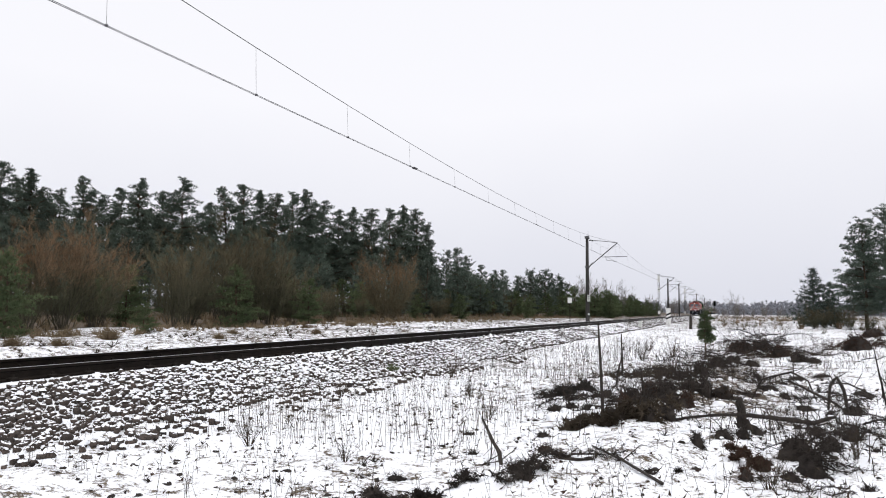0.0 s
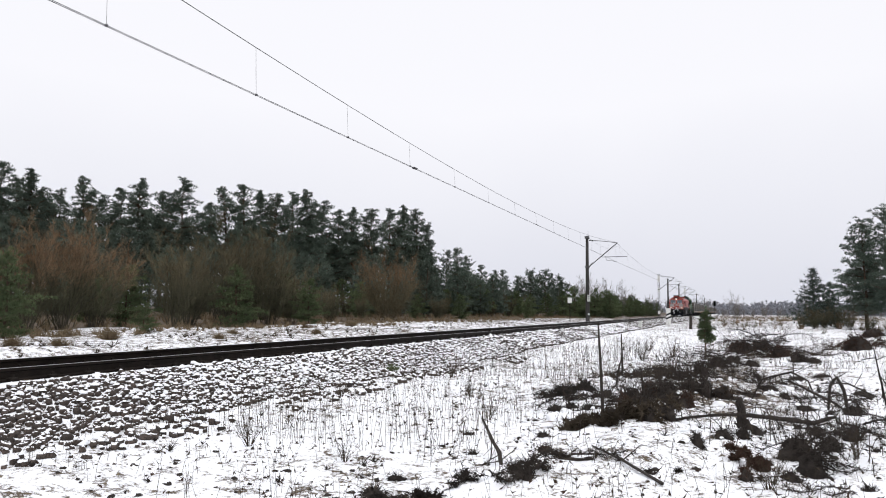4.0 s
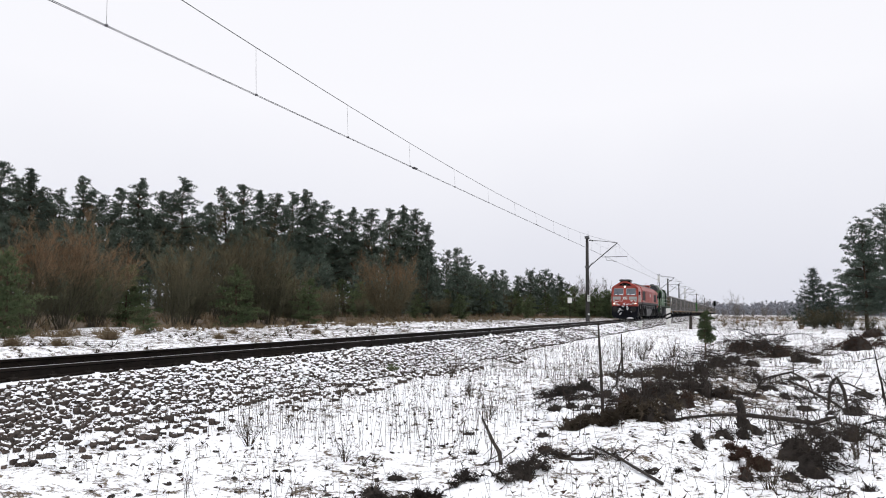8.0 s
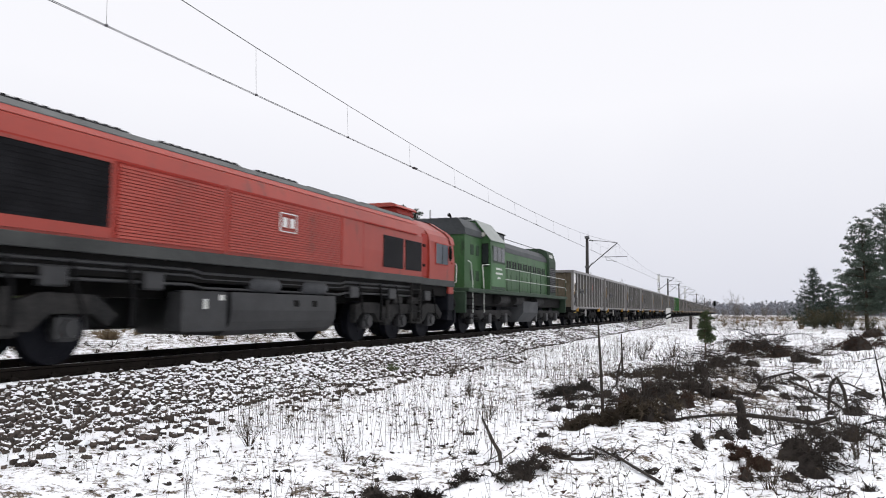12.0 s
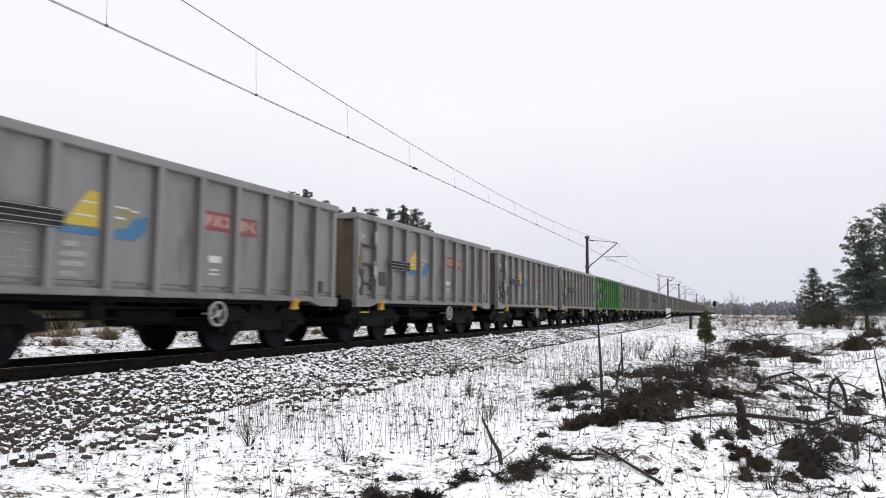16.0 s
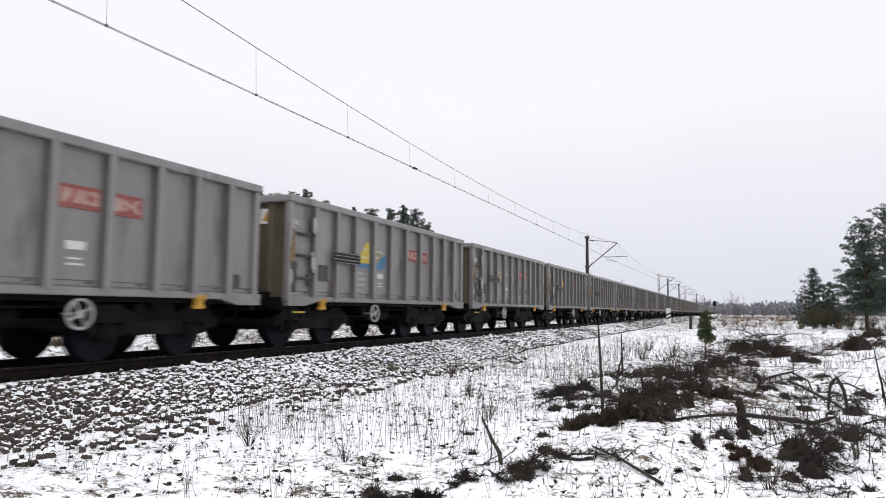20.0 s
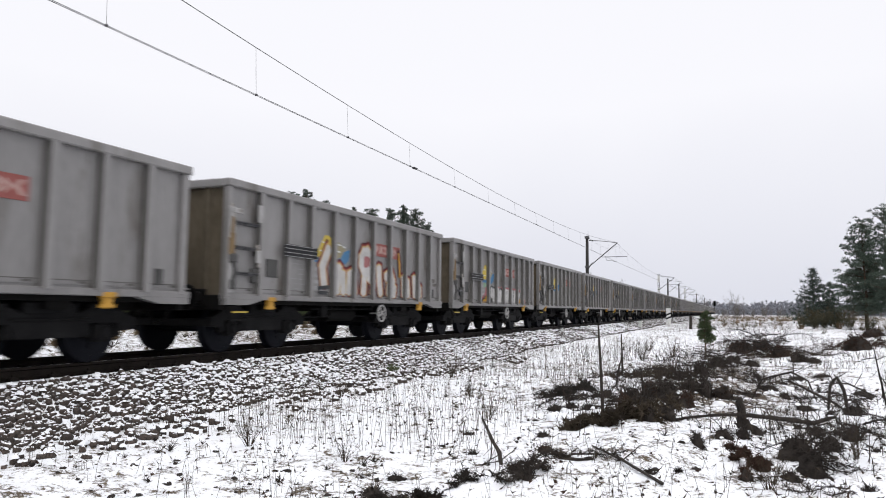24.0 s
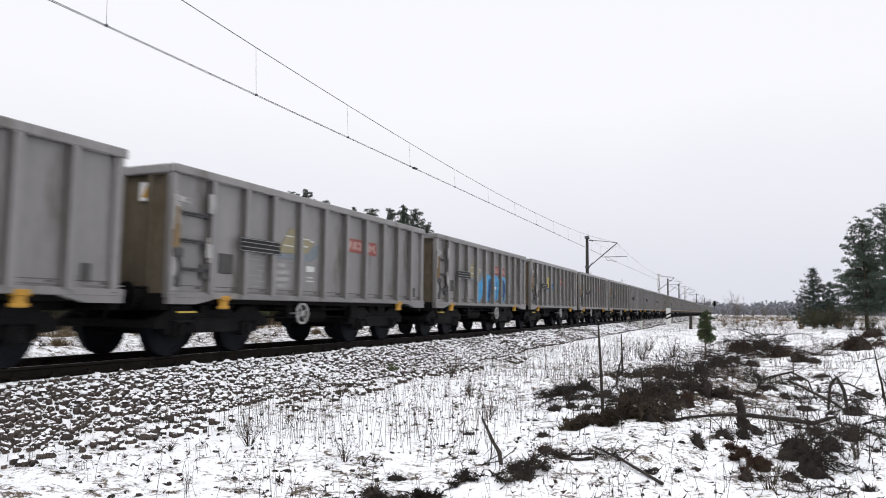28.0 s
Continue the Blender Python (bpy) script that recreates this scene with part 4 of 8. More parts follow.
    sh["warning"] = Mesh().box((-0.16, -0.045, -0.16), (0.16, -0.032, 0.16), 0.003).data("warning_plate", WHITE)
    sh["triangle"] = Mesh().plate([(-0.11, -0.05, -0.1), (0.11, -0.05, -0.1), (0.0, -0.05, 0.1)], (0, 0.006, 0)).data("orange_triangle", ORANGE)
    return sh


SH = wagon_meshes()


def build_wagon(colour, rich, flavour):
    """An open high-sided bogie wagon; y = 0 at its middle, its leading end at -y."""
    label = {"grey": "grey open high-sided freight wagon with steel ribs", "green": "bright green open high-sided freight wagon with steel ribs",
             "brown": "brownish weathered open freight wagon with steel ribs"}[colour]
    w = tagged(empty("freight_wagon"), label, "freight wagon", group="freight wagons of the train")
    flip = Matrix.Rotation(math.pi, 4, "Z")

    def add(key, name, loc=(0, 0, 0), turned=False, parent=w, label=""):
        ob = part(name, SH[key], None, parent, label)
        ob.matrix_basis = Matrix.Translation(loc) @ (flip if turned else Matrix.Identity(4))
        return ob
    for t in (False, True):
        side = add(("side", colour), "side_wall", turned=t)
        if rich:
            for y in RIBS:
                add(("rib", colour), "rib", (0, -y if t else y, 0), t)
            add(("corner", colour), "corner_post", (0, -5.02, 0), t) if not t else add(("corner", colour), "corner_post", (0, 4.90, 0), t)
            add(("corner", colour), "corner_post", (0, 4.90, 0) if not t else (0, -5.02, 0), t)
    if not rich:
        rows = Mesh()
        for y in RIBS + [-5.02, 4.8]:
            for s in (-1, 1):
                rows.box((s * 1.40, y - 0.075, 1.06), (s * 1.49, y + 0.075, 3.1))
        key = ("ribs", colour)
        if key not in SH:
            SH[key] = rows.data("ribbing", {"grey": WAGON, "green": WAGON_GREEN, "brown": WAGON_BROWN}[colour])
        add(key, "ribbing")["kind"] = "stuff"
    add(("rail", colour), "top_rail")
    add(("sill", colour), "bottom_sill")
    for t in (False, True):
        e = add(("end", colour), "end_wall", (0, 4.86 if t else -4.96, 0), t)
        if rich:
            for x in (-0.95, -0.32, 0.32, 0.95):
                add(("endrib", colour), "end_rib", (x, 4.89 if t else -4.99, 0), t)
            add("coupling", "coupling", (0, 5.09 if t else -5.09, 0), t)
            for x in (-0.875, 0.875):
                add("buffer", "buffer", (x, 5.09 if t else -5.09, 1.03), t)
    add("floor", "floor")
    add("underframe", "underframe")
    if rich:
        for y in (-3.5, 2.8):
            bogie_y25(SH, w, y)
        add("air_tank", "air_tank")
        add("brake_rods", "brake_rods")
    else:
        for y in (-3.5, 2.8):
            b = add("frame", "bogie", (0, y, 0))
            for dy in (-0.9, 0.9):
                place(SH["wheelset"], "wheelset", b, (0, dy, 0.46))
    hw = -1.18 if flavour & 1 else 1.10
    add("handwheel", "handwheel", (1.42, hw, 0.74), label="white spoked brake handwheel")
    for z in (1.50, 1.98, 2.44):
        add("bar", "step_bar", (0, 0, z))
    for y, z in ((-4.98, 2.5), (-4.98, 2.0), (-4.2, 1.8)) if rich else ((-4.98, 2.4),):
        add("latch", "door_latch", (0, y, z))
    for y in (-3.7, 3.45):
        add("bracket", "lashing_bracket", (0, y, 0), label="orange bracket")
    add("data_panel", "data_panel", (0, -2.77, 2.03), label="black data panel")
    boards = [add("red_board", "red_board", (0, 0.98, 2.38)), add("red_board_short", "red_board", (0, 1.86, 2.37))]
    if rich:
        for z in (2.145, 2.075, 1.99, 1.915):
            add("data_bar", "data_bar", (0, -2.77, z))
        for b in boards:
            b["label"] = "faded red board with worn pale shapes"
        add("pale_bar", "pale_bar", (0, 0, 0), parent=boards[0])
        add("pale_bar_short", "pale_bar", (0, 0, 0), parent=boards[1])
        add("lock_lever", "lock_lever")
        add("pocket", "label_frame", (0, -3.66, 1.66))
        add("step", "footstep")
        add("step_edge", "step_edge", label="yellow step edge")
        add("rusty_rib", "end_rib", (-1.18, -5.0, 0), label="ochre rusty end post")
        add("text", "lettering_bars", (0, -2.77, 1.52))["kind"] = "stuff"
        add("stencil", "stencil_bars", (0, -1.84, 1.42), label="worn pale stencilled bars")
        add("sheet", "paper_label", (0, -0.9 if flavour & 1 else 0.98, 1.70))
        for key, name, y in (("sail_lines", "white_lines", -1.86), ("bow_lines", "white_lines", -0.92)):
            add(key, name, (0, y, 1.99))
        # hinged corner plates, worn pale, and the gussets under both ends
        for key, name in (("corner_plate", "corner_plate"), ("corner_plate_low", "corner_plate"), ("keeper_plate", "keeper_plate"), ("keeper_plate_low", "keeper_plate")):
            add(key, name, label="pale worn " + name.replace("_", " "))
        add("lock_block", "lock_block")
        add("latch_block", "latch_block")
        for t in (False, True):
            for s in (-1, 1):
                add(("gusset", colour, s), "end_gusset", turned=t)
            add("seam", "fold_seam", (0, 0, 0), t)
        add("end_plate", "end_plate", (0, 0, 0))
    for key, name, y in (("sail", "yellow_sail_mark", -1.86), ("hull", "blue_hull_mark", -1.86), ("sail2", "pale_bow_mark", -0.92), ("hull2", "blue_stern_mark", -0.92)):
        add((key, "old") if flavour & 4 or key == "sail2" else key, name, (0, y, 1.99))
    if flavour & 2:
        p = add("warning", "warning_plate", (0.85, -4.99, 2.78))
        add("triangle", "orange_triangle", parent=p)
    return w


# the slack in the couplings: small surges, seconds and metres
SURGE = ((0, 14, 15, 16, 17, 18, 19, 20, 21, 23, 24, 25, 26, 27, 28), (0, 0, -0.02, 0.17, 0.28, -0.26, -0.11, -0.08, -0.18, -0.05, 0.0, -0.20, 0.22, 0.20, 0.0))


def shift(t):
    """How far the train stands from its place at 17 s, along y."""
    return -17.279 * (t - 17) + 0.01925 * (t - 17) ** 2 + float(np.interp(t, *SURGE))


MOVERS = []     # (thing, its y at 17 s)
PITCH, FIRST = 11.06, 8.45 - 5 * 11.06 + 5.09
WAGONS = []
for k in range(54):
    colour = "green" if k == 7 else "brown" if k in (8, 30) else "grey"
    w = build_wagon(colour, k < 27, (1 if k in (0, 1, 7, 8, 10, 11, 13, 20, 21, 22, 25) else 0) + (2 if k in (8, 10, 20, 22, 14) else 0) + (4 if k in (0, 1, 6, 7, 8, 9, 11, 13, 14, 21, 22, 23, 25) or k > 26 else 0))
    MOVERS.append((w, FIRST + PITCH * k))
    WAGONS.append(w)
# ---- the red diesel locomotive: its front at y = 0, its tail at y = 20.2 ----
def section(half, extra=()):
    return [*[(x, z) for x, z in half], *[(-x, z) for x, z in reversed(half)]]


def hull(mesh, half, y0, y1, rake=0.0, split=2.38):
    """A body of one cross-section from y0 to y1; above split its y0 end leans back by rake for each metre."""
    out = section(half)
    n = len(out)
    vs = [(x, y0 + max(0.0, z - split) * rake, z) for x, z in out] + [(x, y1, z) for x, z in out]
    fs = [(i, (i + 1) % n, n + (i + 1) % n, n + i) for i in range(n)]
    mesh.add(vs, fs)
    low = [i for i in range(n) if out[i][1] <= split + 1e-6]
    high = [i for i in range(n) if out[i][1] >= split - 1e-6]
    for cap in (low, high):
        if len(cap) > 2:
            mesh.add([vs[i] for i in cap], [tuple(range(len(cap)))])
    mesh.add(vs[n:], [tuple(range(n))])
    return mesh


def three_axle_bogie(thing, y, base, r, data, frame_data, radii):
    bogie = place(frame_data, "bogie", thing, (0, y, 0))
    for dy in base:
        w = place(data, "wheelset", bogie, (0, dy, r))
        WHEELS.append((w, (0, dy, r), r))
        for s in (-1, 1):
            place(radii, "axle_box", bogie, (s * 1.04, dy, r))
    return bogie


def build_red_loco():
    lo = tagged(empty("diesel_locomotive"), "red heavy diesel locomotive with grey sill, snow stuck to its front", "locomotive")
    cab = [(1.30, 1.62), (1.32, 2.38), (1.30, 2.98), (1.24, 3.20), (1.06, 3.38), (0.50, 3.72), (0.2, 3.80)]
    mid = [(1.30, 1.80), (1.32, 2.38), (1.30, 3.02), (1.18, 3.36), (0.92, 3.60), (0.55, 3.72), (0.2, 3.74)]
    for name, y0, y1, rk in (("front_cab", 0.0, 2.72, 0.17),):
        front = part(name, hull(Mesh(), cab, y0, y1, rk), RED, lo)
    m = hull(Mesh(), cab, 0, 2.1, 0.17)
    m.v = [(x, 20.2 - y, z) for x, y, z in m.v]
    rear = part("rear_cab", m, RED, lo)
    part("body", hull(Mesh(), mid, 3.36, 17.55), RED, lo)
    inset = [(x - 0.07, z) for x, z in mid]
    for y0, y1 in ((2.72, 3.36), (17.55, 18.1)):
        part("door_recess", hull(Mesh(), inset, y0, y1), RED, lo)
        for s in (-1, 1):
            leaf = part("door_leaf", Mesh().box((s * 1.235, y0 + 0.06, 1.85), (s * 1.262, y1 - 0.06, 3.15), 0.01), RED_DARK, lo)
            for z in (2.15, 2.75):
                part("door_handle", Mesh().box((s * 1.26, y0 + 0.12, z), (s * 1.29, y0 + 0.3, z + 0.08), 0.01), BLACK, leaf)
    # the eaves of the engine room, paler with dirt
    for s in (-1, 1):
        e = Mesh().plate([(s * 1.165, 3.4, 3.385), (s * 1.165, 17.5, 3.385), (s * 0.92, 17.5, 3.61), (s * 0.92, 3.4, 3.61)], (0, 0, 0.012))
        part("roof_slope", Mesh().plate([(s * 1.04, 3.4, 3.516), (s * 1.04, 17.5, 3.516), (s * 0.915, 17.5, 3.63), (s * 0.915, 3.4, 3.63)], (0, 0, 0.016)).plate([(s * 0.92, 3.4, 3.61), (s * 0.92, 17.5, 3.61), (s * 0.50, 17.5, 3.735), (s * 0.50, 3.4, 3.735)], (0, 0, 0.014)), ROOF_SLATE, lo, "weathered grey roof slope")
        part("roof_edge", e, RED_DUSTY, lo, "dusty faded roof edge")
    deck = Mesh().box((-0.5, 3.4, 3.73), (0.5, 17.1, 3.765), 0.01)
    part("roof_deck", deck, HOODTOP, lo)
    for y, ln in ((4.6, 2.6), (7.8, 2.3), (10.6, 1.6)):
        fan = Mesh().box((-0.5, y, 3.74), (0.5, y + ln, 3.81), 0.03)
        for k in range(int(ln / 0.22)):
            fan.box((-0.47, y + 0.1 + 0.22 * k, 3.80), (0.47, y + 0.2 + 0.22 * k, 3.83))
        part("roof_grille", fan, GRILLE, lo)
    for y in (12.6, 13.9, 15.2):
        part("roof_hatch", Mesh().box((-0.5, y, 3.755), (0.5, y + 1.0, 3.80), 0.02), HOODTOP, lo)
    unit_top = part("cooling_unit", Mesh().prism([(-0.50, 3.70), (-0.46, 3.95), (0.46, 3.95), (0.50, 3.70)], 1, 0.42, 1.48), BLACK, lo, "dark roof-top cooling unit")
    lid = Mesh().prism([(-0.60, 3.93), (-0.57, 4.00), (-0.45, 4.07), (0.45, 4.07), (0.57, 4.00), (0.60, 3.93)], 1, 0.34, 1.55)
    part("lid", lid, HOODTOP, unit_top, "weathered dark lid")
    for k in range(6):
        for e in (-1, 1):
            part("grille_bar", Mesh().box((e * 0.47, 0.50 + 0.15 * k, 3.74), (e * 0.505, 0.60 + 0.15 * k, 3.93)), HOODTOP, unit_top)
    part("roof_peak", Mesh().prism([(-0.60, 3.66), (-0.52, 3.73), (-0.22, 3.86), (0.22, 3.86), (0.52, 3.73), (0.60, 3.66), (0.45, 3.62), (0.18, 3.76), (-0.18, 3.76), (-0.45, 3.62)], 1, 0.0, 0.45), RED, lo)
    hood = Mesh().prism([(-0.56, 3.78), (-0.52, 3.93), (-0.42, 4.02), (0.42, 4.02), (0.52, 3.93), (0.56, 3.78), (0.45, 3.70), (-0.45, 3.70)], 1, 17.3, 18.5)
    part("rear_cooling_unit", hood, RED_DARK, lo)
    part("rear_lid", Mesh().prism([(-0.62, 3.95), (-0.55, 4.03), (-0.42, 4.07), (0.42, 4.07), (0.55, 4.03), (0.62, 3.95)], 1, 17.15, 18.65), RED_DUSTY, lo, "dusty red lid")
    recess = part("horn_recess", Mesh().plate([(-0.56, 0.165, 3.44), (0.56, 0.165, 3.44), (0.60, 0.175, 3.54), (0.2, 0.20, 3.75), (-0.2, 0.20, 3.75), (-0.60, 0.175, 3.54)], (0, -0.012, 0)), BLACK, lo)
    for x in (-0.2, 0.2):
        part("horn", Mesh().tube([(x, 0.16, 3.53), (x, 0.06, 3.53)], [0.03, 0.075], 10), GREY, recess)
    # both ends alike
    for turn in (0, 1):
        base = front if turn == 0 else rear

        def put(name, mesh, mat, parent=base, label=""):
            if turn:
                mesh.v = [(-x, 20.2 - y, z) for x, y, z in mesh.v]
            return part(name, mesh, mat, parent, label)

        def face(z):
            return max(0.0, z - 2.38) * 0.17
        for s in (-1, 1):
            x0, x1 = sorted((s * 0.13, s * 1.10))
            zs = (2.47, 3.15)
            fr = Mesh().plate([(x0, face(zs[0]) - 0.025, zs[0]), (x1, face(zs[0]) - 0.025, zs[0]), (x1 - (0.04 if s > 0 else 0), face(zs[1]) - 0.025, zs[1]), (x0 + (0.04 if s < 0 else 0), face(zs[1]) - 0.025, zs[1])], (0, 0.03, 0))
            win = put("windscreen_frame", fr, ROOFG, label="pale grey windscreen frame")
            g = Mesh().plate([(x0 + 0.022, face(2.49) - 0.032, 2.488), (x1 - 0.022, face(2.49) - 0.032, 2.488), (x1 - 0.045, face(3.13) - 0.032, 3.132), (x0 + 0.045, face(3.13) - 0.032, 3.132)], (0, 0.02, 0))
            put("windscreen", g, GLASS, win)
            put("wiper", Mesh().tube([(x0 + 0.45, face(2.5) - 0.06, 2.49), (x0 + 0.30, face(3.0) - 0.06, 3.0)], 0.010, 4), BLACK, win)
            sn = Mesh()
            rr = random.Random(5 + s)
            for k in range(9):
                u = rr.uniform(0.06, 0.85)
                sn.box((x0 + u, face(2.52) - 0.045, 2.51), (x0 + u + rr.uniform(0.06, 0.16), face(2.55) - 0.03, 2.53 + rr.uniform(0.01, 0.08)), 0.015)
            put("snow", sn, SNOW, win, "snow caught on the windscreen")
            a, b = sorted((s * 0.40, s * 1.20))
            put("pale_panel", Mesh().box((a, -0.014, 2.02), (b, 0.0, 2.33), 0.006), ROOFG)
            lamp = Mesh().tube([(s * 1.03, -0.03, 1.62), (s * 1.03, 0.02, 1.62)], 0.085, 16)
            put("headlight", lamp, LIT if turn == 0 else LENS, label="lit round headlight" if turn == 0 else "")
            put("headlight", Mesh().tube([(s * 0.78, -0.03, 1.62), (s * 0.78, 0.02, 1.62)], 0.105, 16), LENS)
            put("lamp_housing", Mesh().box((s * 0.62, -0.02, 1.47), (s * 1.19, 0.0, 1.76), 0.02), RED_DARK)
            put("marker_light", Mesh().box((s * 1.06 - 0.09, -0.025, 1.82), (s * 1.06 + 0.09, 0.0, 1.98), 0.02), LENS)
            bu = Mesh().tube([(s * 0.875, -0.02, 1.05), (s * 0.875, -0.40, 1.05)], 0.13, 14).tube([(s * 0.875, -0.40, 1.05), (s * 0.875, -0.55, 1.05)], 0.09, 12)
            bu.tube([(s * 0.875, -0.55, 1.05), (s * 0.875, -0.58, 1.05), (s * 0.875, -0.60, 1.05)], [0.27, 0.28, 0.25], 20)
            put("buffer", bu, DUSTY, lo)
            put("handrail", Mesh().tube([(s * 1.34, 0.0, 1.75), (s * 1.36, -0.06, 1.8), (s * 1.36, -0.06, 2.35), (s * 1.33, 0.0, 2.4)], 0.016, 6), PALE)
            cs = s * 1.321
            gl = put("side_window_frame", Mesh().box((cs - s * 0.005, 0.60, 2.27), (cs + s * 0.012, 1.66, 2.97), 0.01), ROOFG if turn == 0 else RED_DARK)
            put("side_window", Mesh().box((cs, 0.64, 2.30), (cs + s * 0.018, 1.62, 2.94), 0.006), GLASS, gl)
            put("window_bar", Mesh().box((cs, 1.10, 2.30), (cs + s * 0.022, 1.15, 2.94), 0.004), BLACK, gl)
            put("quarter_window", Mesh().box((cs - s * 0.003, 0.34, 2.45), (cs + s * 0.008, 0.50, 2.95), 0.006), GLASS_DARK)
            turn or put("side_panel", Mesh().box((cs - s * 0.003, 0.55, 1.84), (cs + s * 0.010, 1.92, 2.22), 0.008), TAN, label="pale panel below the cab window")
            put("mirror", Mesh().box((s * 1.34, 0.52, 2.5), (s * 1.44, 0.58, 2.85), 0.02), BLACK)
            put("sill", Mesh().box((s * 1.27, 0.02, 1.60), (s * 1.335, 2.75, 1.80), 0.012), GREY)
            ladder = put("entry_ladder", Mesh().box((s * 1.26, 2.73, 0.45), (s * 1.32, 2.77, 1.62)), DUSTY, lo)
            put("ladder_rail", Mesh().box((s * 1.26, 3.30, 0.45), (s * 1.32, 3.34, 1.62)), DUSTY, ladder)
            for z in (0.46, 0.78, 1.10, 1.42):
                put("tread", Mesh().box((s * 1.12, 2.77, z), (s * 1.33, 3.30, z + 0.03)), DUSTY, ladder)
        put("top_headlight", Mesh().tube([(0, 0.13, 3.32), (0, 0.18, 3.32)], 0.085, 16), LIT if turn == 0 else LENS, label="lit top headlight" if turn == 0 else "")
        put("lamp_rim", Mesh().ring((0, 0.145, 3.32), 1, 0.085, 0.13, 0.05, 18), RED_DARK)
        put("cornice", Mesh().prism([(1.345, 2.36), (1.345, 2.41), (-1.345, 2.41), (-1.345, 2.36)], 1, -0.022, 0.3), RED)
        vis = section([(x + 0.02, z + 0.03) for x, z in cab if z > 2.9])
        inner = section([(x - 0.10, z - 0.10) for x, z in cab if z > 2.9])
        n = len(vis)
        rim = Mesh()
        rv = [(x, 0.02 + 0.04 * (z > 3.3), z) for x, z in vis] + [(x, 0.06, z) for x, z in inner] + [(x, 0.40, z) for x, z in vis] + [(x, 0.40, z) for x, z in inner]
        rf = []
        for i in range(n - 1):
            rf += [(i, i + 1, n + i + 1, n + i), (i, 2 * n + i, 2 * n + i + 1, i + 1), (n + i, n + i + 1, 3 * n + i + 1, 3 * n + i)]
        rim.add(rv, rf)
        put("roof_visor", rim, RED, label="arched red visor over the windscreens")
        # the maker's board, kept as a plain frame with bars
        board = put("red_board", Mesh().box((-0.27, -0.02, 2.03), (0.27, 0.0, 2.34), 0.008), SIGNRED)
        bars = Mesh()
        for a, b, c, d in ((-0.26, 0.26, 2.32, 2.335), (-0.26, 0.26, 2.035, 2.05), (-0.26, -0.245, 2.035, 2.335), (0.245, 0.26, 2.035, 2.335),
                           (-0.17, -0.03, 2.11, 2.26), (0.03, 0.17, 2.11, 2.26)):
            bars.box((a, -0.026, c), (b, -0.018, d))
        put("white_bars", bars, WHITE, board)
        nums = Mesh()
        for k in range(6):
            nums.box((-0.62 + 0.075 * k, -0.006, 1.86), (-0.57 + 0.075 * k, 0.0, 1.92))
            nums.box((0.56 + 0.075 * k, -0.006, 1.90), (0.61 + 0.075 * k, 0.0, 1.96))
        put("number_bars", nums, WHITE)
        put("lower_front", Mesh().box((-1.28, -0.03, 1.36), (1.28, 0.4, 1.63), 0.03), RED)
        put("nose_ledge", Mesh().box((-0.62, -0.10, 1.48), (0.62, 0.0, 1.60), 0.03), RED_DARK)
        put("buffer_beam", Mesh().box((-1.28, -0.06, 0.82), (1.28, 0.45, 1.37), 0.03), NAVY)
        pl = Mesh()
        outl = [(-1.26, 0.84), (1.26, 0.84), (1.26, 0.45), (1.0, 0.20), (0.55, 0.13), (-0.55, 0.13), (-1.0, 0.20), (-1.26, 0.45)]
        pl.prism(outl, 1, -0.28, -0.16)
        pl.box((-1.2, -0.2, 0.5), (1.2, 0.3, 0.84), 0.02)
        put("snow_plough", pl, NAVY)
        put("coupling_hook", Mesh().tube([(0, -0.06, 1.02), (0, -0.34, 1.04), (0, -0.42, 1.12), (0, -0.50, 1.04), (0, -0.42, 0.92)], 0.045, 6).tube([(0, -0.4, 0.95), (0.03, -0.45, 0.7), (0, -0.42, 0.55)], 0.04, 6), BLACK, lo)
        for x in (-0.5, -0.32, 0.34, 0.52):
            put("brake_hose", Mesh().tube([(x, -0.06, 0.92), (x, -0.22, 0.9), (x + 0.03, -0.30, 0.6), (x + 0.08, -0.24, 0.5)], 0.025, 6), BLACK)
        if turn == 0:
            rr = random.Random(11)
            snow = Mesh()
            for x, z, w, h in ((-0.62, 1.50, 0.35, 0.06), (0.12, 1.50, 0.30, 0.13), (0.32, 1.56, 0.3, 0.12), (-0.1, 1.62, 0.2, 0.1), (0.5, 1.54, 0.25, 0.06), (-0.45, 1.12, 0.22, 0.10), (-0.30, 0.98, 0.25, 0.05),
                              (0.28, 1.20, 0.2, 0.16), (0.22, 1.04, 0.14, 0.14), (-0.78, 1.80, 0.30, 0.05), (0.80, 1.78, 0.3, 0.05), (-0.52, 0.82, 0.2, 0.2), (-0.40, 0.62, 0.16, 0.18), (-0.46, 1.0, 0.14, 0.16), (0.62, 0.80, 0.16, 0.07), (-0.2, 1.34, 0.26, 0.12), (0.22, 1.34, 0.26, 0.12)):
                for k in range(4):
                    a, b = x + rr.uniform(-0.5, 0.5) * w, z + rr.uniform(-0.5, 0.5) * h
                    yy = -0.31 if z < 0.84 else -0.13 if z > 1.45 else -0.09
                    snow.tube([(a - w * 0.25, yy, b), (a, yy - 0.02, b + h * 0.2), (a + w * 0.25, yy, b)], [0.01, h * rr.uniform(0.25, 0.45), 0.012], 6)
            part("stuck_snow", snow, SNOW, lo, "white snow stuck to the front")
            part("plough_snow", Mesh().tube([(0.2, -0.32, 0.16), (0.4, -0.34, 0.19), (0.62, -0.34, 0.20), (0.9, -0.30, 0.18)], [0.02, 0.07, 0.07, 0.02], 8), SNOW, lo)
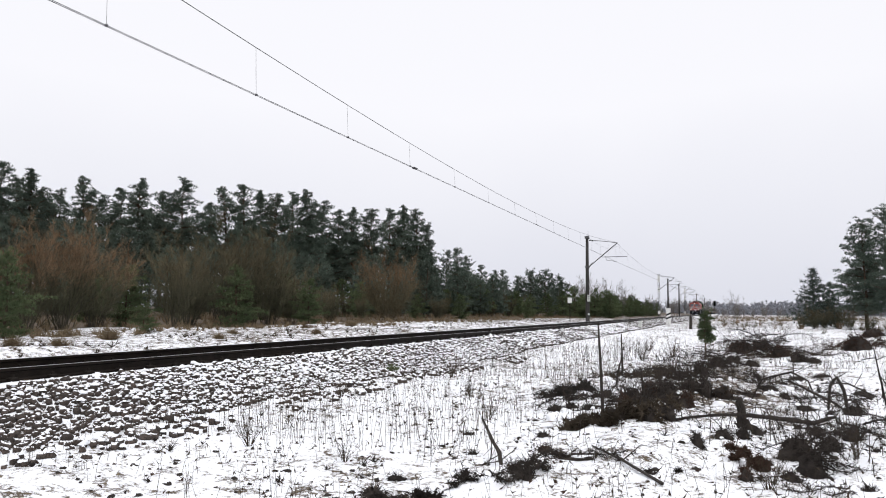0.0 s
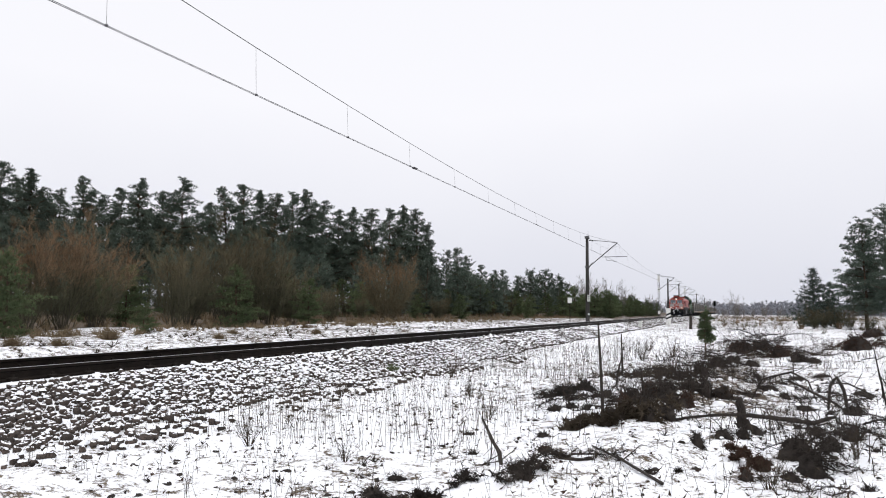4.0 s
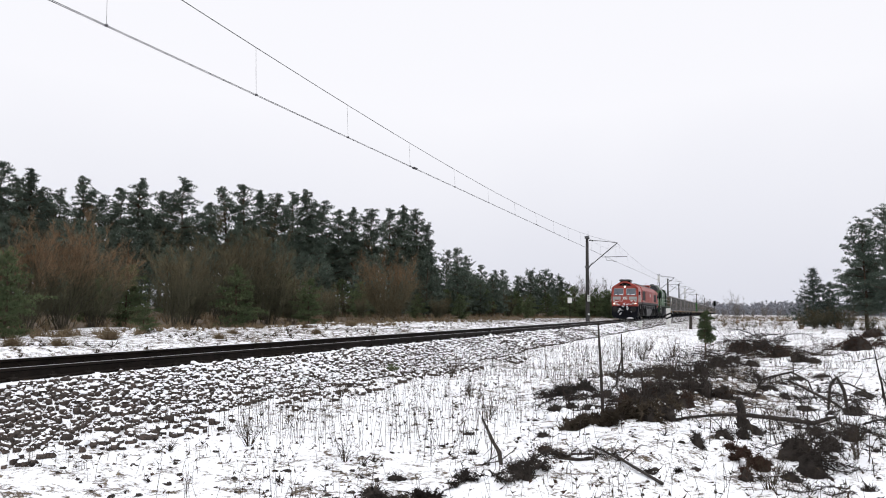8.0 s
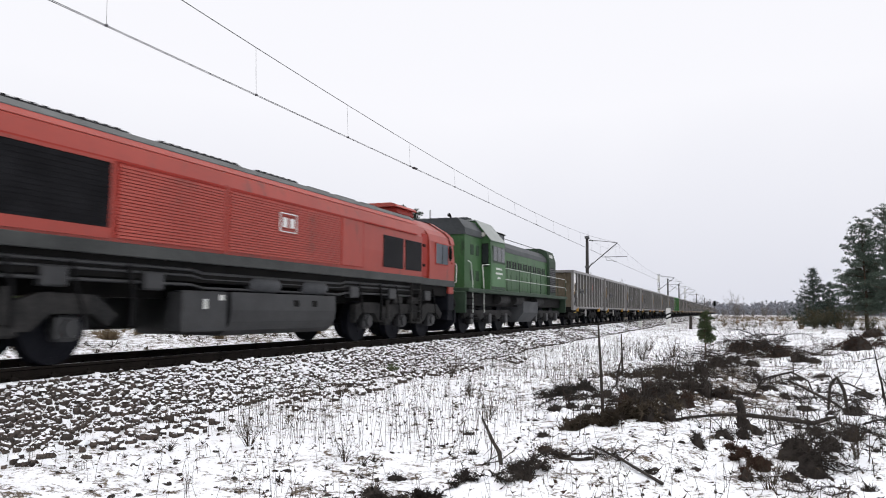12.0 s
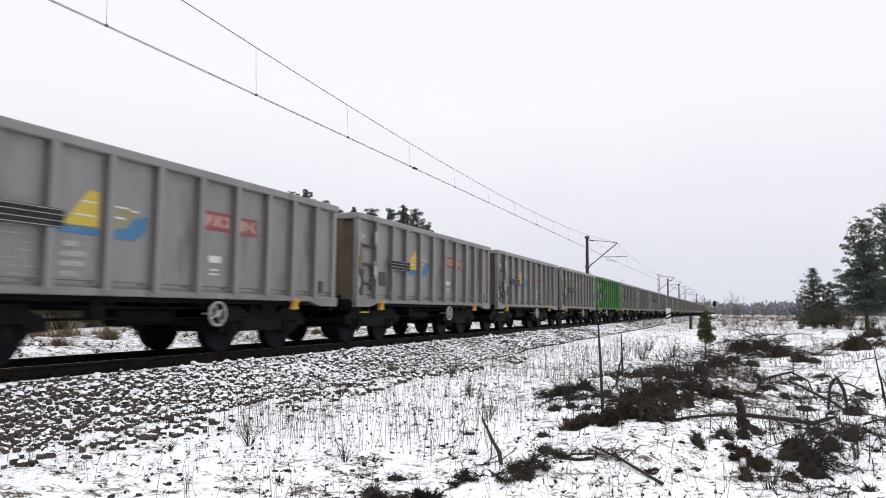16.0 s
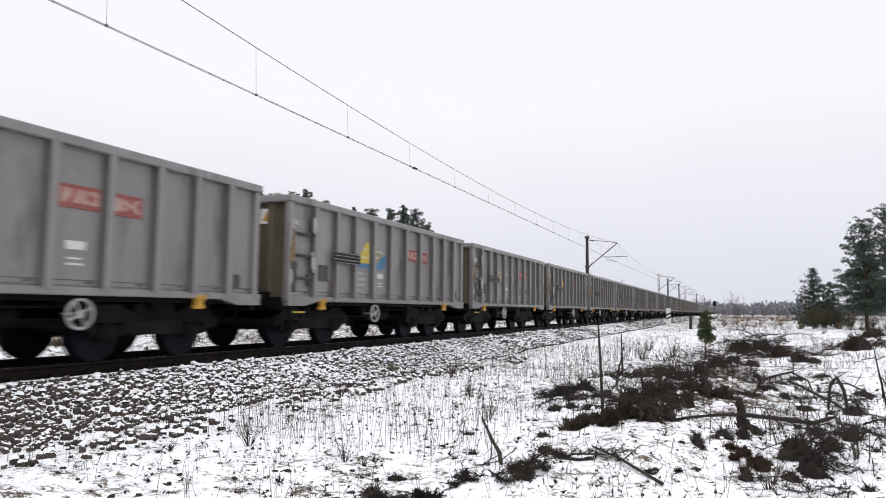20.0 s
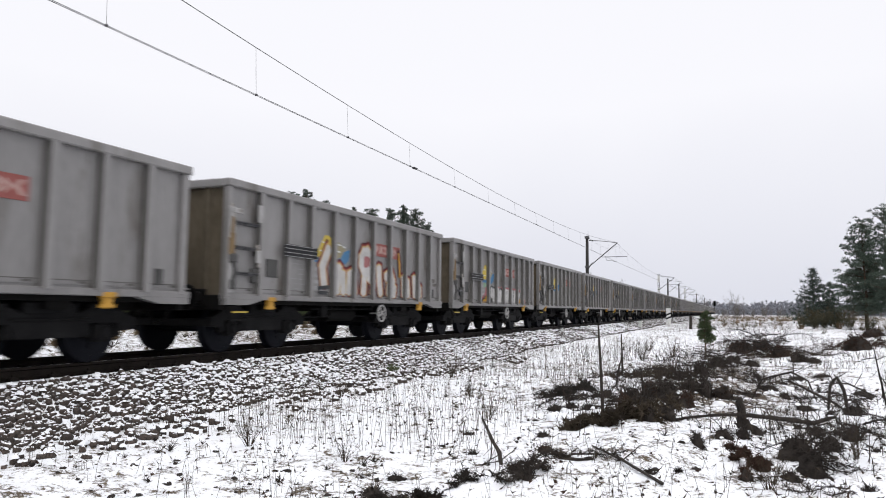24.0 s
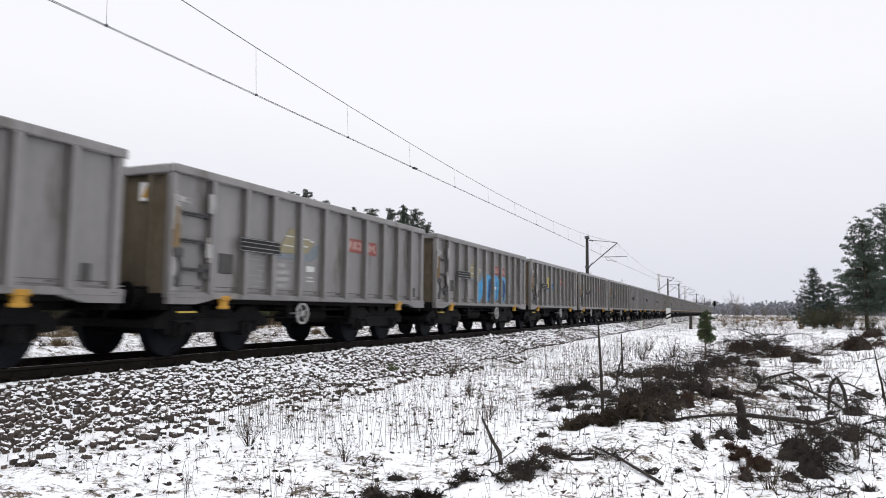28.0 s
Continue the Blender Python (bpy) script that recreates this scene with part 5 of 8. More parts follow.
    # sides of the engine room
    for s in (-1, 1):
        cs = s * 1.322
        part("sill", Mesh().box((s * 1.24, 3.3, 1.62), (s * 1.34, 17.6, 1.82), 0.012), GREY, lo, "grey sill")
        g = part("side_grille", Mesh().box((cs - s * 0.01, 3.62, 2.02), (cs + s * 0.004, 6.12, 3.0), 0.006), GRILLE, lo, "black radiator grille")
        part("grille_frame", Mesh().box((cs - s * 0.008, 3.56, 3.0), (cs + s * 0.014, 6.16, 3.05)).box((cs - s * 0.008, 3.56, 1.86), (cs + s * 0.010, 6.16, 2.02)).box((cs, 6.1, 1.9), (cs + s * 0.014, 6.17, 3.0)), RED, lo)
        for k in range(12):
            z = 2.08 + 0.076 * k
            part("grille_slat", Mesh().box((cs, 3.64, z), (cs + s * 0.012, 6.1, z + 0.02)), GRILLE, g)
        seams = part("louvre_panel", Mesh().box((cs - s * 0.01, 6.2, 1.88), (cs + s * 0.002, 13.9, 3.04)), RED_DARK, lo)
        for k in range(22):
            z = 1.893 + 0.0515 * k
            m = Mesh()
            for a, b in ((6.25, 8.62), (8.78, 12.75)):
                m.plate([(cs, a, z), (cs, b, z), (cs + s * 0.002, b, z + 0.037), (cs + s * 0.002, a, z + 0.037)], (s * 0.024, 0, -0.010))
            part("louvre", m, RED_DUSTY, seams)
        part("door_seam", Mesh().box((cs, 12.86, 1.90), (cs + s * 0.010, 13.86, 3.02), 0.004), RED, seams)
        part("seam", Mesh().box((cs - s * 0.01, 8.66, 1.84), (cs + s * 0.016, 8.74, 3.10)), RED, lo)
        m = Mesh()
        for a, b, c, d in ((10.3, 10.9, 2.80, 2.82), (10.3, 10.9, 2.42, 2.44), (10.3, 10.32, 2.42, 2.82), (10.88, 10.9, 2.42, 2.82), (10.4, 10.54, 2.52, 2.72), (10.66, 10.8, 2.52, 2.72)):
            m.box((cs + s * 0.036, a, c), (cs + s * 0.052, b, d))
        part("white_bars", m, WHITE, lo)
        for a, b in ((15.0, 16.22), (16.36, 17.48)):
            part("rear_grille", Mesh().box((cs - s * 0.01, a, 1.98), (cs + s * 0.006, b, 2.84), 0.006), GRILLE, lo, "black air intake grille")
        part("eave_strip", Mesh().box((s * 1.29, 3.4, 3.04), (s * 1.335, 17.15, 3.075)), RED_DARK, lo)
        part("label_plate", Mesh().box((s * 1.315, 2.52, 2.02), (s * 1.33, 2.62, 2.32)), PALE, lo)
        pipe = Mesh()
        for z, r in ((1.50, 0.035), (1.40, 0.025), (1.24, 0.03)):
            pipe.tube([(s * 1.2, 3.4, z), (s * 1.2, 8.0, z), (s * 1.18, 8.3, z - 0.05), (s * 1.18, 13.0, z - 0.05), (s * 1.2, 13.3, z), (s * 1.2, 17.0, z)], r, 6)
        part("side_pipes", pipe, ROAD_DUST, lo)
        for k, y in enumerate((1.2, 2.2, 4.6, 5.6, 6.6, 13.9, 15.0, 16.0, 17.6, 18.6)):
            part("sand_pipe" if k % 2 else "damper", Mesh().tube([(s * 1.22, y, 1.5), (s * 1.24, y + 0.1, 1.1), (s * 1.20, y + (0.35 if k % 2 else 0.15), 0.55)], 0.022 if k % 2 else 0.035, 6), FRAME, lo)
        for y in (1.9, 5.1, 6.9, 13.4, 15.5, 17.9):
            part("equipment_box", Mesh().box((s * 1.08, y, 1.12), (s * 1.28, y + 0.42, 1.42), 0.03), ROAD_DUST, lo)
        for a, b in ((9.6, 10.5), (11.4, 12.3)):
            part("air_reservoir", Mesh().tube([(s * 1.13, a, 1.30), (s * 1.13, a + 0.12, 1.30), (s * 1.13, b, 1.30), (s * 1.13, b + 0.12, 1.30)], [0.09, 0.16, 0.16, 0.09], 12), TANK, lo, "dusty grey air reservoir")
    part("chassis", Mesh().box((-1.2, 0.3, 1.28), (1.2, 19.9, 1.64), 0.02).box((-0.7, 0.4, 1.0), (0.7, 19.8, 1.3)), BLACK, lo)
    t = Mesh().prism([(-1.26, 1.14), (1.26, 1.14), (1.28, 0.80), (1.24, 0.58), (1.14, 0.42), (0.98, 0.32), (-0.98, 0.32), (-1.14, 0.42), (-1.24, 0.58), (-1.28, 0.80)], 1, 9.0, 12.7)
    tank = part("fuel_tank", t, ROAD_DUST, lo, "dusty grey fuel tank")
    for s in (-1, 1):
        for y in (11.0, 11.7):
            part("filler_cap", Mesh().box((s * 1.255, y, 0.85), (s * 1.275, y + 0.22, 1.02), 0.01), BLACK, tank)
        box = part("battery_box", Mesh().box((s * 0.9, 7.75, 0.42), (s * 1.27, 8.9, 1.14), 0.03), ROAD_DUST, lo)
        part("tag", Mesh().box((s * 1.268, 8.25, 0.82), (s * 1.276, 8.36, 1.0)), PALE, box)
        part("tag", Mesh().box((s * 1.268, 8.66, 0.98), (s * 1.276, 8.8, 1.08)), PALE, box)
    fr = Mesh()
    for s in (-1, 1):
        fr.prism([(-2.75, 0.95), (-2.4, 1.02), (-1.6, 1.02), (-1.2, 0.90), (-0.7, 1.0), (0.7, 1.0), (1.2, 0.90), (1.6, 1.04), (2.5, 1.02), (2.9, 0.72), (2.75, 0.55), (2.45, 0.74), (1.75, 0.74), (1.45, 0.50), (0.75, 0.50),
                  (0.5, 0.72), (-0.5, 0.72), (-0.75, 0.50), (-1.45, 0.50), (-1.75, 0.74), (-2.45, 0.74), (-2.75, 0.5)], 0, s * 1.0, s * 1.16)
        for y in (-1.05, 1.05):
            fr.box((s * 1.02, y - 0.2, 0.42), (s * 1.22, y + 0.2, 0.6), 0.04)
            fr.tube([(s * 1.18, y, 0.6), (s * 1.18, y, 1.1)], 0.06, 8)
        fr.box((s * 1.1, -0.7, 1.0), (s * 1.24, -0.2, 1.22), 0.03).box((s * 1.1, 0.3, 1.0), (s * 1.24, 0.9, 1.2), 0.03)
    fr.box((-1.05, -0.3, 0.6), (1.05, 0.3, 1.0), 0.04)
    fd = fr.data("bogie_frame", DUSTY)
    wd = spin_sets(None, 0, 0.53)
    ab = Mesh().box((-0.11, -0.19, -0.19), (0.11, 0.19, 0.2), 0.05).tube([(-0.17, 0, 0), (0.17, 0, 0)], 0.14, 10).data("axle_box", ROAD_DUST)
    for y in (3.6, 16.6):
        three_axle_bogie(lo, y, (-2.07, 0.0, 2.07), 0.53, wd, fd, ab)
    MOVERS.append((lo, -85.35))
    return lo


def build_green_loco():
    """The shunter-type diesel behind it: cab near the front, long hood behind; y = 0 at the front of its deck."""
    lo = tagged(empty("diesel_locomotive"), "green six-axle diesel locomotive with a long hood and side railings", "locomotive")
    part("deck", Mesh().box((-1.5, 0.0, 1.48), (1.5, 15.7, 1.62), 0.02), GREEN_DARK, lo)
    part("frame", Mesh().box((-1.1, 0.2, 1.0), (1.1, 15.5, 1.48), 0.02), BLACK, lo)
    part("short_hood", hull(Mesh(), [(1.12, 1.62), (1.12, 3.58)], 0.55, 2.4, split=9), GREEN, lo)
    part("short_hood_roof", Mesh().prism([(1.16, 3.56), (1.14, 3.80), (0.85, 4.16), (-0.85, 4.16), (-1.14, 3.80), (-1.16, 3.56)], 1, 0.5, 2.5), HOODTOP, lo, "dark roof over the short hood")
    gr = Mesh()
    for s in (-1, 1):
        for y in (1.15, 1.75):
            for z in (3.15, 2.2):
                gr.box((s * 1.115, y, z - 0.28), (s * 1.135, y + 0.34, z + 0.1), 0.006)
    part("vent_grilles", gr, GREEN_DARK, lo)
    cabm = Mesh().prism([(1.48, 1.62), (1.5, 2.9), (1.46, 3.52), (0.85, 4.26), (-0.85, 4.26), (-1.46, 3.52), (-1.5, 2.9), (-1.48, 1.62)], 1, 2.4, 4.25)
    cab = part("cab", cabm, GREEN, lo)
    rf = Mesh()
    for s in (-1, 1):
        rf.plate([(s * 1.53, 2.30, 3.48), (s * 1.49, 4.3, 3.52), (s * 0.86, 4.3, 4.285), (s * 0.86, 2.34, 4.285)], (0, 0, 0.02))
    rf.box((-0.87, 2.34, 4.26), (0.87, 4.3, 4.30), 0.01)
    part("cab_roof", rf, ROOFG, cab, "pale grey cab roof")
    part("front_wall", Mesh().box((-1.40, 2.385, 2.5), (1.40, 2.40, 3.38)), BLACK, cab)
    for s in (-1, 1):
        part("front_window", Mesh().box((s * 1.15, 2.37, 2.62), (s * 1.38, 2.39, 3.35), 0.005), GLASS_DARK, cab)
        part("side_panel", Mesh().box((s * 1.475, 2.5, 1.75), (s * 1.50, 4.2, 2.62), 0.01), GREEN_BRIGHT, cab, "bright green cab side with lettering")
        part("kick_strip", Mesh().box((s * 1.48, 2.5, 1.63), (s * 1.495, 4.2, 1.75), 0.01), GREEN_DARK, cab)
        bars = Mesh()
        for z, a, b in ((2.45, 3.0, 3.75), (2.27, 2.95, 3.8), (2.1, 3.2, 3.55)):
            bars.box((s * 1.495, a, z - 0.035), (s * 1.508, b, z + 0.035))
        part("lettering_bars", bars, PALE, cab)
        fr = part("window_frame", Mesh().box((s * 1.465, 2.62, 2.66), (s * 1.50, 4.15, 3.32), 0.01), GREEN_DARK, cab)
        for a, b in ((2.68, 3.1), (3.15, 3.62), (3.67, 4.10)):
            part("side_window", Mesh().box((s * 1.47, a, 2.74), (s * 1.508, b, 3.30), 0.006), GLASS_DARK, fr)
    part("long_hood", hull(Mesh(), [(0.98, 1.62), (0.98, 3.34)], 4.25, 13.1, split=9), GREEN, lo)
    part("hood_roof", Mesh().prism([(1.0, 3.33), (0.96, 3.54), (0.72, 3.80), (0.3, 3.92), (-0.3, 3.92), (-0.72, 3.80), (-0.96, 3.54), (-1.0, 3.33)], 1, 4.2, 13.1), HOODTOP, lo, "dark grey hood roof")
    part("radiator", hull(Mesh(), [(1.12, 1.62), (1.12, 3.45), (0.97, 3.95), (0.6, 4.1)], 13.1, 14.5, split=9), GREEN_DARK, lo)
    part("rear_wall", Mesh().box((-1.0, 14.5, 1.7), (1.0, 14.53, 3.3), 0.01), GREEN_DARK, lo)
    for s in (-1, 1):
        rg = part("radiator_shutter", Mesh().box((s * 1.11, 13.2, 1.8), (s * 1.125, 14.4, 3.1), 0.01), GRILLE, lo)
        for k in range(13):
            part("shutter_slat", Mesh().box((s * 1.12, 13.24, 1.86 + 0.095 * k), (s * 1.145, 14.36, 1.91 + 0.095 * k)), STEEL, rg)
        part("number_plate", Mesh().box((s * 1.03, 13.4, 3.62), (s * 1.08, 14.0, 3.78), 0.01), PALE, lo)
        for k in range(8):
            y = 5.9 + 0.86 * k
            d = part("hood_door", Mesh().box((s * 0.978, y, 1.72), (s * 0.990, y + 0.83, 3.06), 0.006), GREEN, lo)
            for e in (0.10, 0.47):
                part("vent", Mesh().box((s * 0.986, y + e, 2.66), (s * 0.994, y + e + 0.26, 2.98), 0.004), GRILLE, d)
            part("door_latch", Mesh().box((s * 0.988, y + 0.72, 2.2), (s * 1.006, y + 0.76, 2.38), 0.004), GREEN_DARK, d)
        part("hood_door", Mesh().box((s * 0.978, 5.0, 1.72), (s * 0.996, 5.8, 3.05), 0.008), GREEN_BRIGHT, lo)
        for z in (2.05, 2.5):
            part("hand_rail", Mesh().tube([(s * 1.45, 4.3, z + 0.05), (s * 1.45, 15.4, z + 0.05), (s * 1.45, 15.6, z - 0.1)], 0.013, 6), PALE, lo, "white hand rail")
        for k in range(7):
            part("stanchion", Mesh().tube([(s * 1.45, 4.6 + 1.8 * k, 1.60), (s * 1.45, 4.6 + 1.8 * k, 2.56)], 0.018, 6), GREEN_DARK, lo)
        for y0 in (0.05, 1.25):
            part("grab_rail", Mesh().tube([(s * 1.46, y0 + 0.5, 0.75), (s * 1.46, y0 + 0.45, 1.8), (s * 1.46, y0 + 0.28, 2.5), (s * 1.46, y0 - 0.05 + (1.1 if y0 > 1 else -0.9) * (1 if y0 > 1 else 0.0), 2.56)], 0.016, 6), PALE, lo)
        st = Mesh()
        for z in (0.55, 0.9, 1.25):
            st.box((s * 1.2, 0.5, z), (s * 1.5, 1.2, z + 0.03))
        part("steps", st, FRAME, lo)
        part("headlight", Mesh().tube([(s * 0.9, -0.02, 1.42), (s * 0.9, 0.1, 1.42)], 0.12, 14), LENS, lo)
        for a in (4.0, 6.2, 9.6):
            part("air_reservoir", Mesh().tube([(s * 1.2, a, 1.28), (s * 1.2, a + 1.3, 1.28)], 0.2, 12), DUSTY, lo)
        for y, d in ((0.0, -1), (15.7, 1)):
            b = Mesh().tube([(s * 0.875, y, 1.05), (s * 0.875, y + d * 0.35, 1.05)], 0.12, 12).tube([(s * 0.875, y + d * 0.35, 1.05), (s * 0.875, y + d * 0.42, 1.05)], 0.25, 18)
            part("buffer", b, BLACK, lo)
    t = Mesh().prism([(-1.4, 1.25), (1.4, 1.25), (1.4, 0.75), (1.05, 0.33), (-1.05, 0.33), (-1.4, 0.75)], 1, 7.2, 9.7)
    part("fuel_tank", t, TANK, lo, "grey angular fuel tank")
    for y in (0.0, 15.7):
        part("buffer_beam", Mesh().box((-1.4, y - 0.06, 0.75), (1.4, y + 0.06, 1.5), 0.02), GREEN_DARK, lo)
    part("exhaust_box", Mesh().box((-0.62, 5.3, 3.80), (0.62, 6.9, 4.16), 0.04), HOODTOP, lo)
    part("exhaust_lid", Mesh().box((-0.66, 5.25, 4.15), (0.66, 6.95, 4.20), 0.02), BLACK, lo)
    part("roof_rail", Mesh().tube([(0.55, 6.2, 3.82), (0.55, 6.3, 4.03), (0.55, 12.8, 4.03), (0.55, 13.0, 3.84)], 0.016, 5), STEEL, lo)
    part("roof_horn", Mesh().tube([(0.2, 1.5, 4.12), (0.2, 1.5, 4.34), (0.25, 1.2, 4.36)], [0.03, 0.03, 0.07], 8).tube([(-0.3, 0.7, 4.1), (-0.3, 0.7, 4.5)], 0.02, 5), BLACK, lo)
    part("roof_box", Mesh().box((0.1, 2.5, 4.28), (0.5, 3.0, 4.44), 0.03), HOODTOP, lo)
    fr = Mesh()
    for s in (-1, 1):
        fr.prism([(-2.9, 0.72), (-2.6, 0.85), (2.6, 0.85), (2.9, 0.72), (2.8, 0.55), (2.4, 0.66), (1.5, 0.66), (1.2, 0.5), (0.9, 0.5), (0.6, 0.66), (-0.6, 0.66), (-0.9, 0.5), (-1.2, 0.5), (-1.5, 0.66), (-2.4, 0.66), (-2.8, 0.55)], 0, s * 1.0, s * 1.14)
        for y in (-1.5, -0.6, 0.6, 1.5):
            for k in range(5):
                fr.ring((s * 1.1, y, 0.42 + 0.07 * k), 2, 0.06, 0.11, 0.03, 10)
    fd = fr.data("bogie_frame", DUSTY)
    wd = spin_sets(None, 0, 0.525)
    ab = Mesh().box((-0.11, -0.17, -0.2), (0.13, 0.17, 0.2), 0.04).data("axle_box", ROAD_DUST)
    for y in (3.35, 12.4):
        three_axle_bogie(lo, y, (-2.1, 0.0, 2.1), 0.525, wd, fd, ab)
    part("lamp", Mesh().tube([(1.2, 2.30, 3.72), (1.2, 2.38, 3.72)], 0.09, 10), LENS, cab)
    MOVERS.append((lo, -64.25))
    return lo


build_red_loco()
build_green_loco()


# ---- plants ----
def unit(v):
    return v / np.maximum(np.linalg.norm(v, axis=-1, keepdims=True), 1e-9)


def blades(c, per, length, width, rng, up=0.3, out=None, spread=1.0):
    """Slim triangles that stand out from the points c: verts and faces."""
    c = np.repeat(np.asarray(c, float), per, 0)
    n = len(c)
    d = rng.normal(0, spread, (n, 3))
    d[:, 2] += up
    if out is not None:
        d += np.repeat(out, per, 0)
    d = unit(d)
    ln = np.repeat(np.broadcast_to(length, len(c) // per), per)[:, None] * rng.uniform(0.6, 1.25, (n, 1))
    side = unit(np.cross(d, rng.normal(0, 1, (n, 3)))) * width * rng.uniform(0.7, 1.3, (n, 1))
    v = np.stack([c - side, c + side, c + d * ln], 1).reshape(-1, 3)
    return v, np.arange(3 * n).reshape(-1, 3)


def sticks(p0, p1, r0, r1):
    """Three-sided tapered rods."""
    p0, p1 = np.asarray(p0, float), np.asarray(p1, float)
    n = len(p0)
    d = unit(p1 - p0)
    a = unit(np.cross(d, np.where(np.abs(d[:, 2:3]) < 0.9, [[0, 0, 1.0]], [[1.0, 0, 0]])))
    b = np.cross(d, a)
    vs = []
    for p, r in ((p0, np.broadcast_to(r0, n)), (p1, np.broadcast_to(r1, n))):
        for k in range(3):
            an = 2.0944 * k
            vs.append(p + (a * math.cos(an) + b * math.sin(an)) * r[:, None])
    v = np.stack(vs, 1).reshape(-1, 3)
    q = np.array([(0, 1, 4), (0, 4, 3), (1, 2, 5), (1, 5, 4), (2, 0, 3), (2, 3, 5)])
    return v, (q[None] + 6 * np.arange(n)[:, None, None]).reshape(-1, 3)


def joined(chunks):
    vs, fs, k = [], [], 0
    for v, f in chunks:
        vs.append(v)
        fs.append(f + k)
        k += len(v)
    return np.concatenate(vs), np.concatenate(fs)


def pine_meshes(seed, h, bare=0.35, wide=0.24, limbs=75, per=45, size=0.20, needle=NEEDLE, clump=0.034, blunt=0.72):
    """A pine: trunk with limbs that fork into twigs, each twig ending in a flat cushion of needle tufts."""
    rng = np.random.default_rng(seed)
    lean = rng.normal(0, 0.015, 2)
    zs = np.linspace(0, h * 0.985, 9)
    path = np.stack([lean[0] * zs + 0.010 * h * np.sin(zs * 7.8 / h + seed), lean[1] * zs + 0.010 * h * np.cos(zs * 6.5 / h + seed * 2), zs], 1)
    trunk = Mesh().tube([tuple(p) for p in path], [0.013 * h * (1 - 0.93 * k / 8) + 0.012 for k in range(9)], 7)
    p0, p1, r0, r1, cents, outs = [], [], [], [], [], []

    def stem_at(z):
        return np.array([np.interp(z, zs, path[:, 0]), np.interp(z, zs, path[:, 1]), z])

    def cushion(c, r, d, n):
        v = unit(rng.normal(0, 1, (n, 3)))
        v[:, 2] = np.where(rng.uniform(0, 1, n) < 0.78, np.abs(v[:, 2]), v[:, 2])
        q = v * rng.uniform(0.25, 1.0, (n, 1)) ** 0.5
        cents.append(c + q * np.array([r, r, r * 0.62]))
        outs.append(v * 0.75 + d * 0.35)
    skew = rng.uniform(0, 6.283)
    for k in range(limbs):
        u = bare + (0.965 - bare) * ((k + rng.uniform(0, 1)) / limbs) ** 0.92
        rel = (u - bare) / (1 - bare)
        a = rng.uniform(0, 6.283)
        ln = wide * h * (0.035 + (1 - rel) ** blunt * min(1.0, 0.52 + 2.0 * rel)) * rng.uniform(0.45, 1.15) * (1 + 0.25 * math.cos(a - skew))
        d = np.array([math.cos(a), math.sin(a), rng.uniform(-0.12, 0.22) + 0.55 * rel])
        s = stem_at(u * h)
        mid, e = s + d * ln * 0.5 - np.array([0, 0, 0.05 * ln]), s + d * ln
        p0 += [s, mid]
        p1 += [mid, e]
        r0 += [0.0028 * h, 0.0020 * h]
        r1 += [0.0020 * h, 0.0008 * h]
        m = 1 + int(ln / (0.062 * h) + rng.uniform(0, 0.9))
        for j in range(m):
            w = rng.uniform(0.88, 1.05) if j == 0 else rng.uniform(0.25, 0.95)
            off = np.cross(d, [0, 0, 1.0]) * rng.normal(0, 0.36) * ln * (j > 0) + np.array([0, 0, rng.uniform(0.0, 0.05) * h * 0.5])
            root = s + d * ln * max(0.0, w - 0.22)
            c = s + d * ln * w + off
            p0.append(root)
            p1.append(c)
            r0.append(0.0011 * h)
            r1.append(0.0005 * h)
            r = clump * h * rng.uniform(0.6, 1.35) * (0.38 + 0.74 * (1 - rel))
            cushion(c, r, d, max(4, int(per * (r / (clump * h)) ** 1.5)))
    # the leader and its last shoots
    for k in range(7):
        z = h * (0.90 + 0.0155 * k)
        c = stem_at(min(z, h * 0.985)) + np.array([0, 0, max(0, z - h * 0.985)]) + rng.normal(0, 0.006, 3) * h * (1 - k / 7)
        cushion(c, h * (0.026 - 0.0030 * k), np.array([0, 0, 1.0]), max(4, int(per * (0.55 - 0.06 * k))))
    for z in rng.uniform(min(0.12, bare * 0.5), max(bare, 0.02), int(26 * bare)) * h:
        a = rng.uniform(0, 6.283)
        s = stem_at(z)
        p0.append(s)
        p1.append(s + np.array([math.cos(a), math.sin(a), rng.uniform(-0.3, 0.2)]) * rng.uniform(0.04, 0.11) * h)
        r0.append(0.0016 * h)
        r1.append(0.0006 * h)
    crown = blades(np.concatenate(cents), 4, size, size * 0.105, rng, 0.30, np.concatenate(outs), 0.42)
    return trunk.data("trunk", BARK), raw_mesh("boughwork", *sticks(p0, p1, np.array(r0), np.array(r1)), BARK), raw_mesh("crown", *crown, needle)


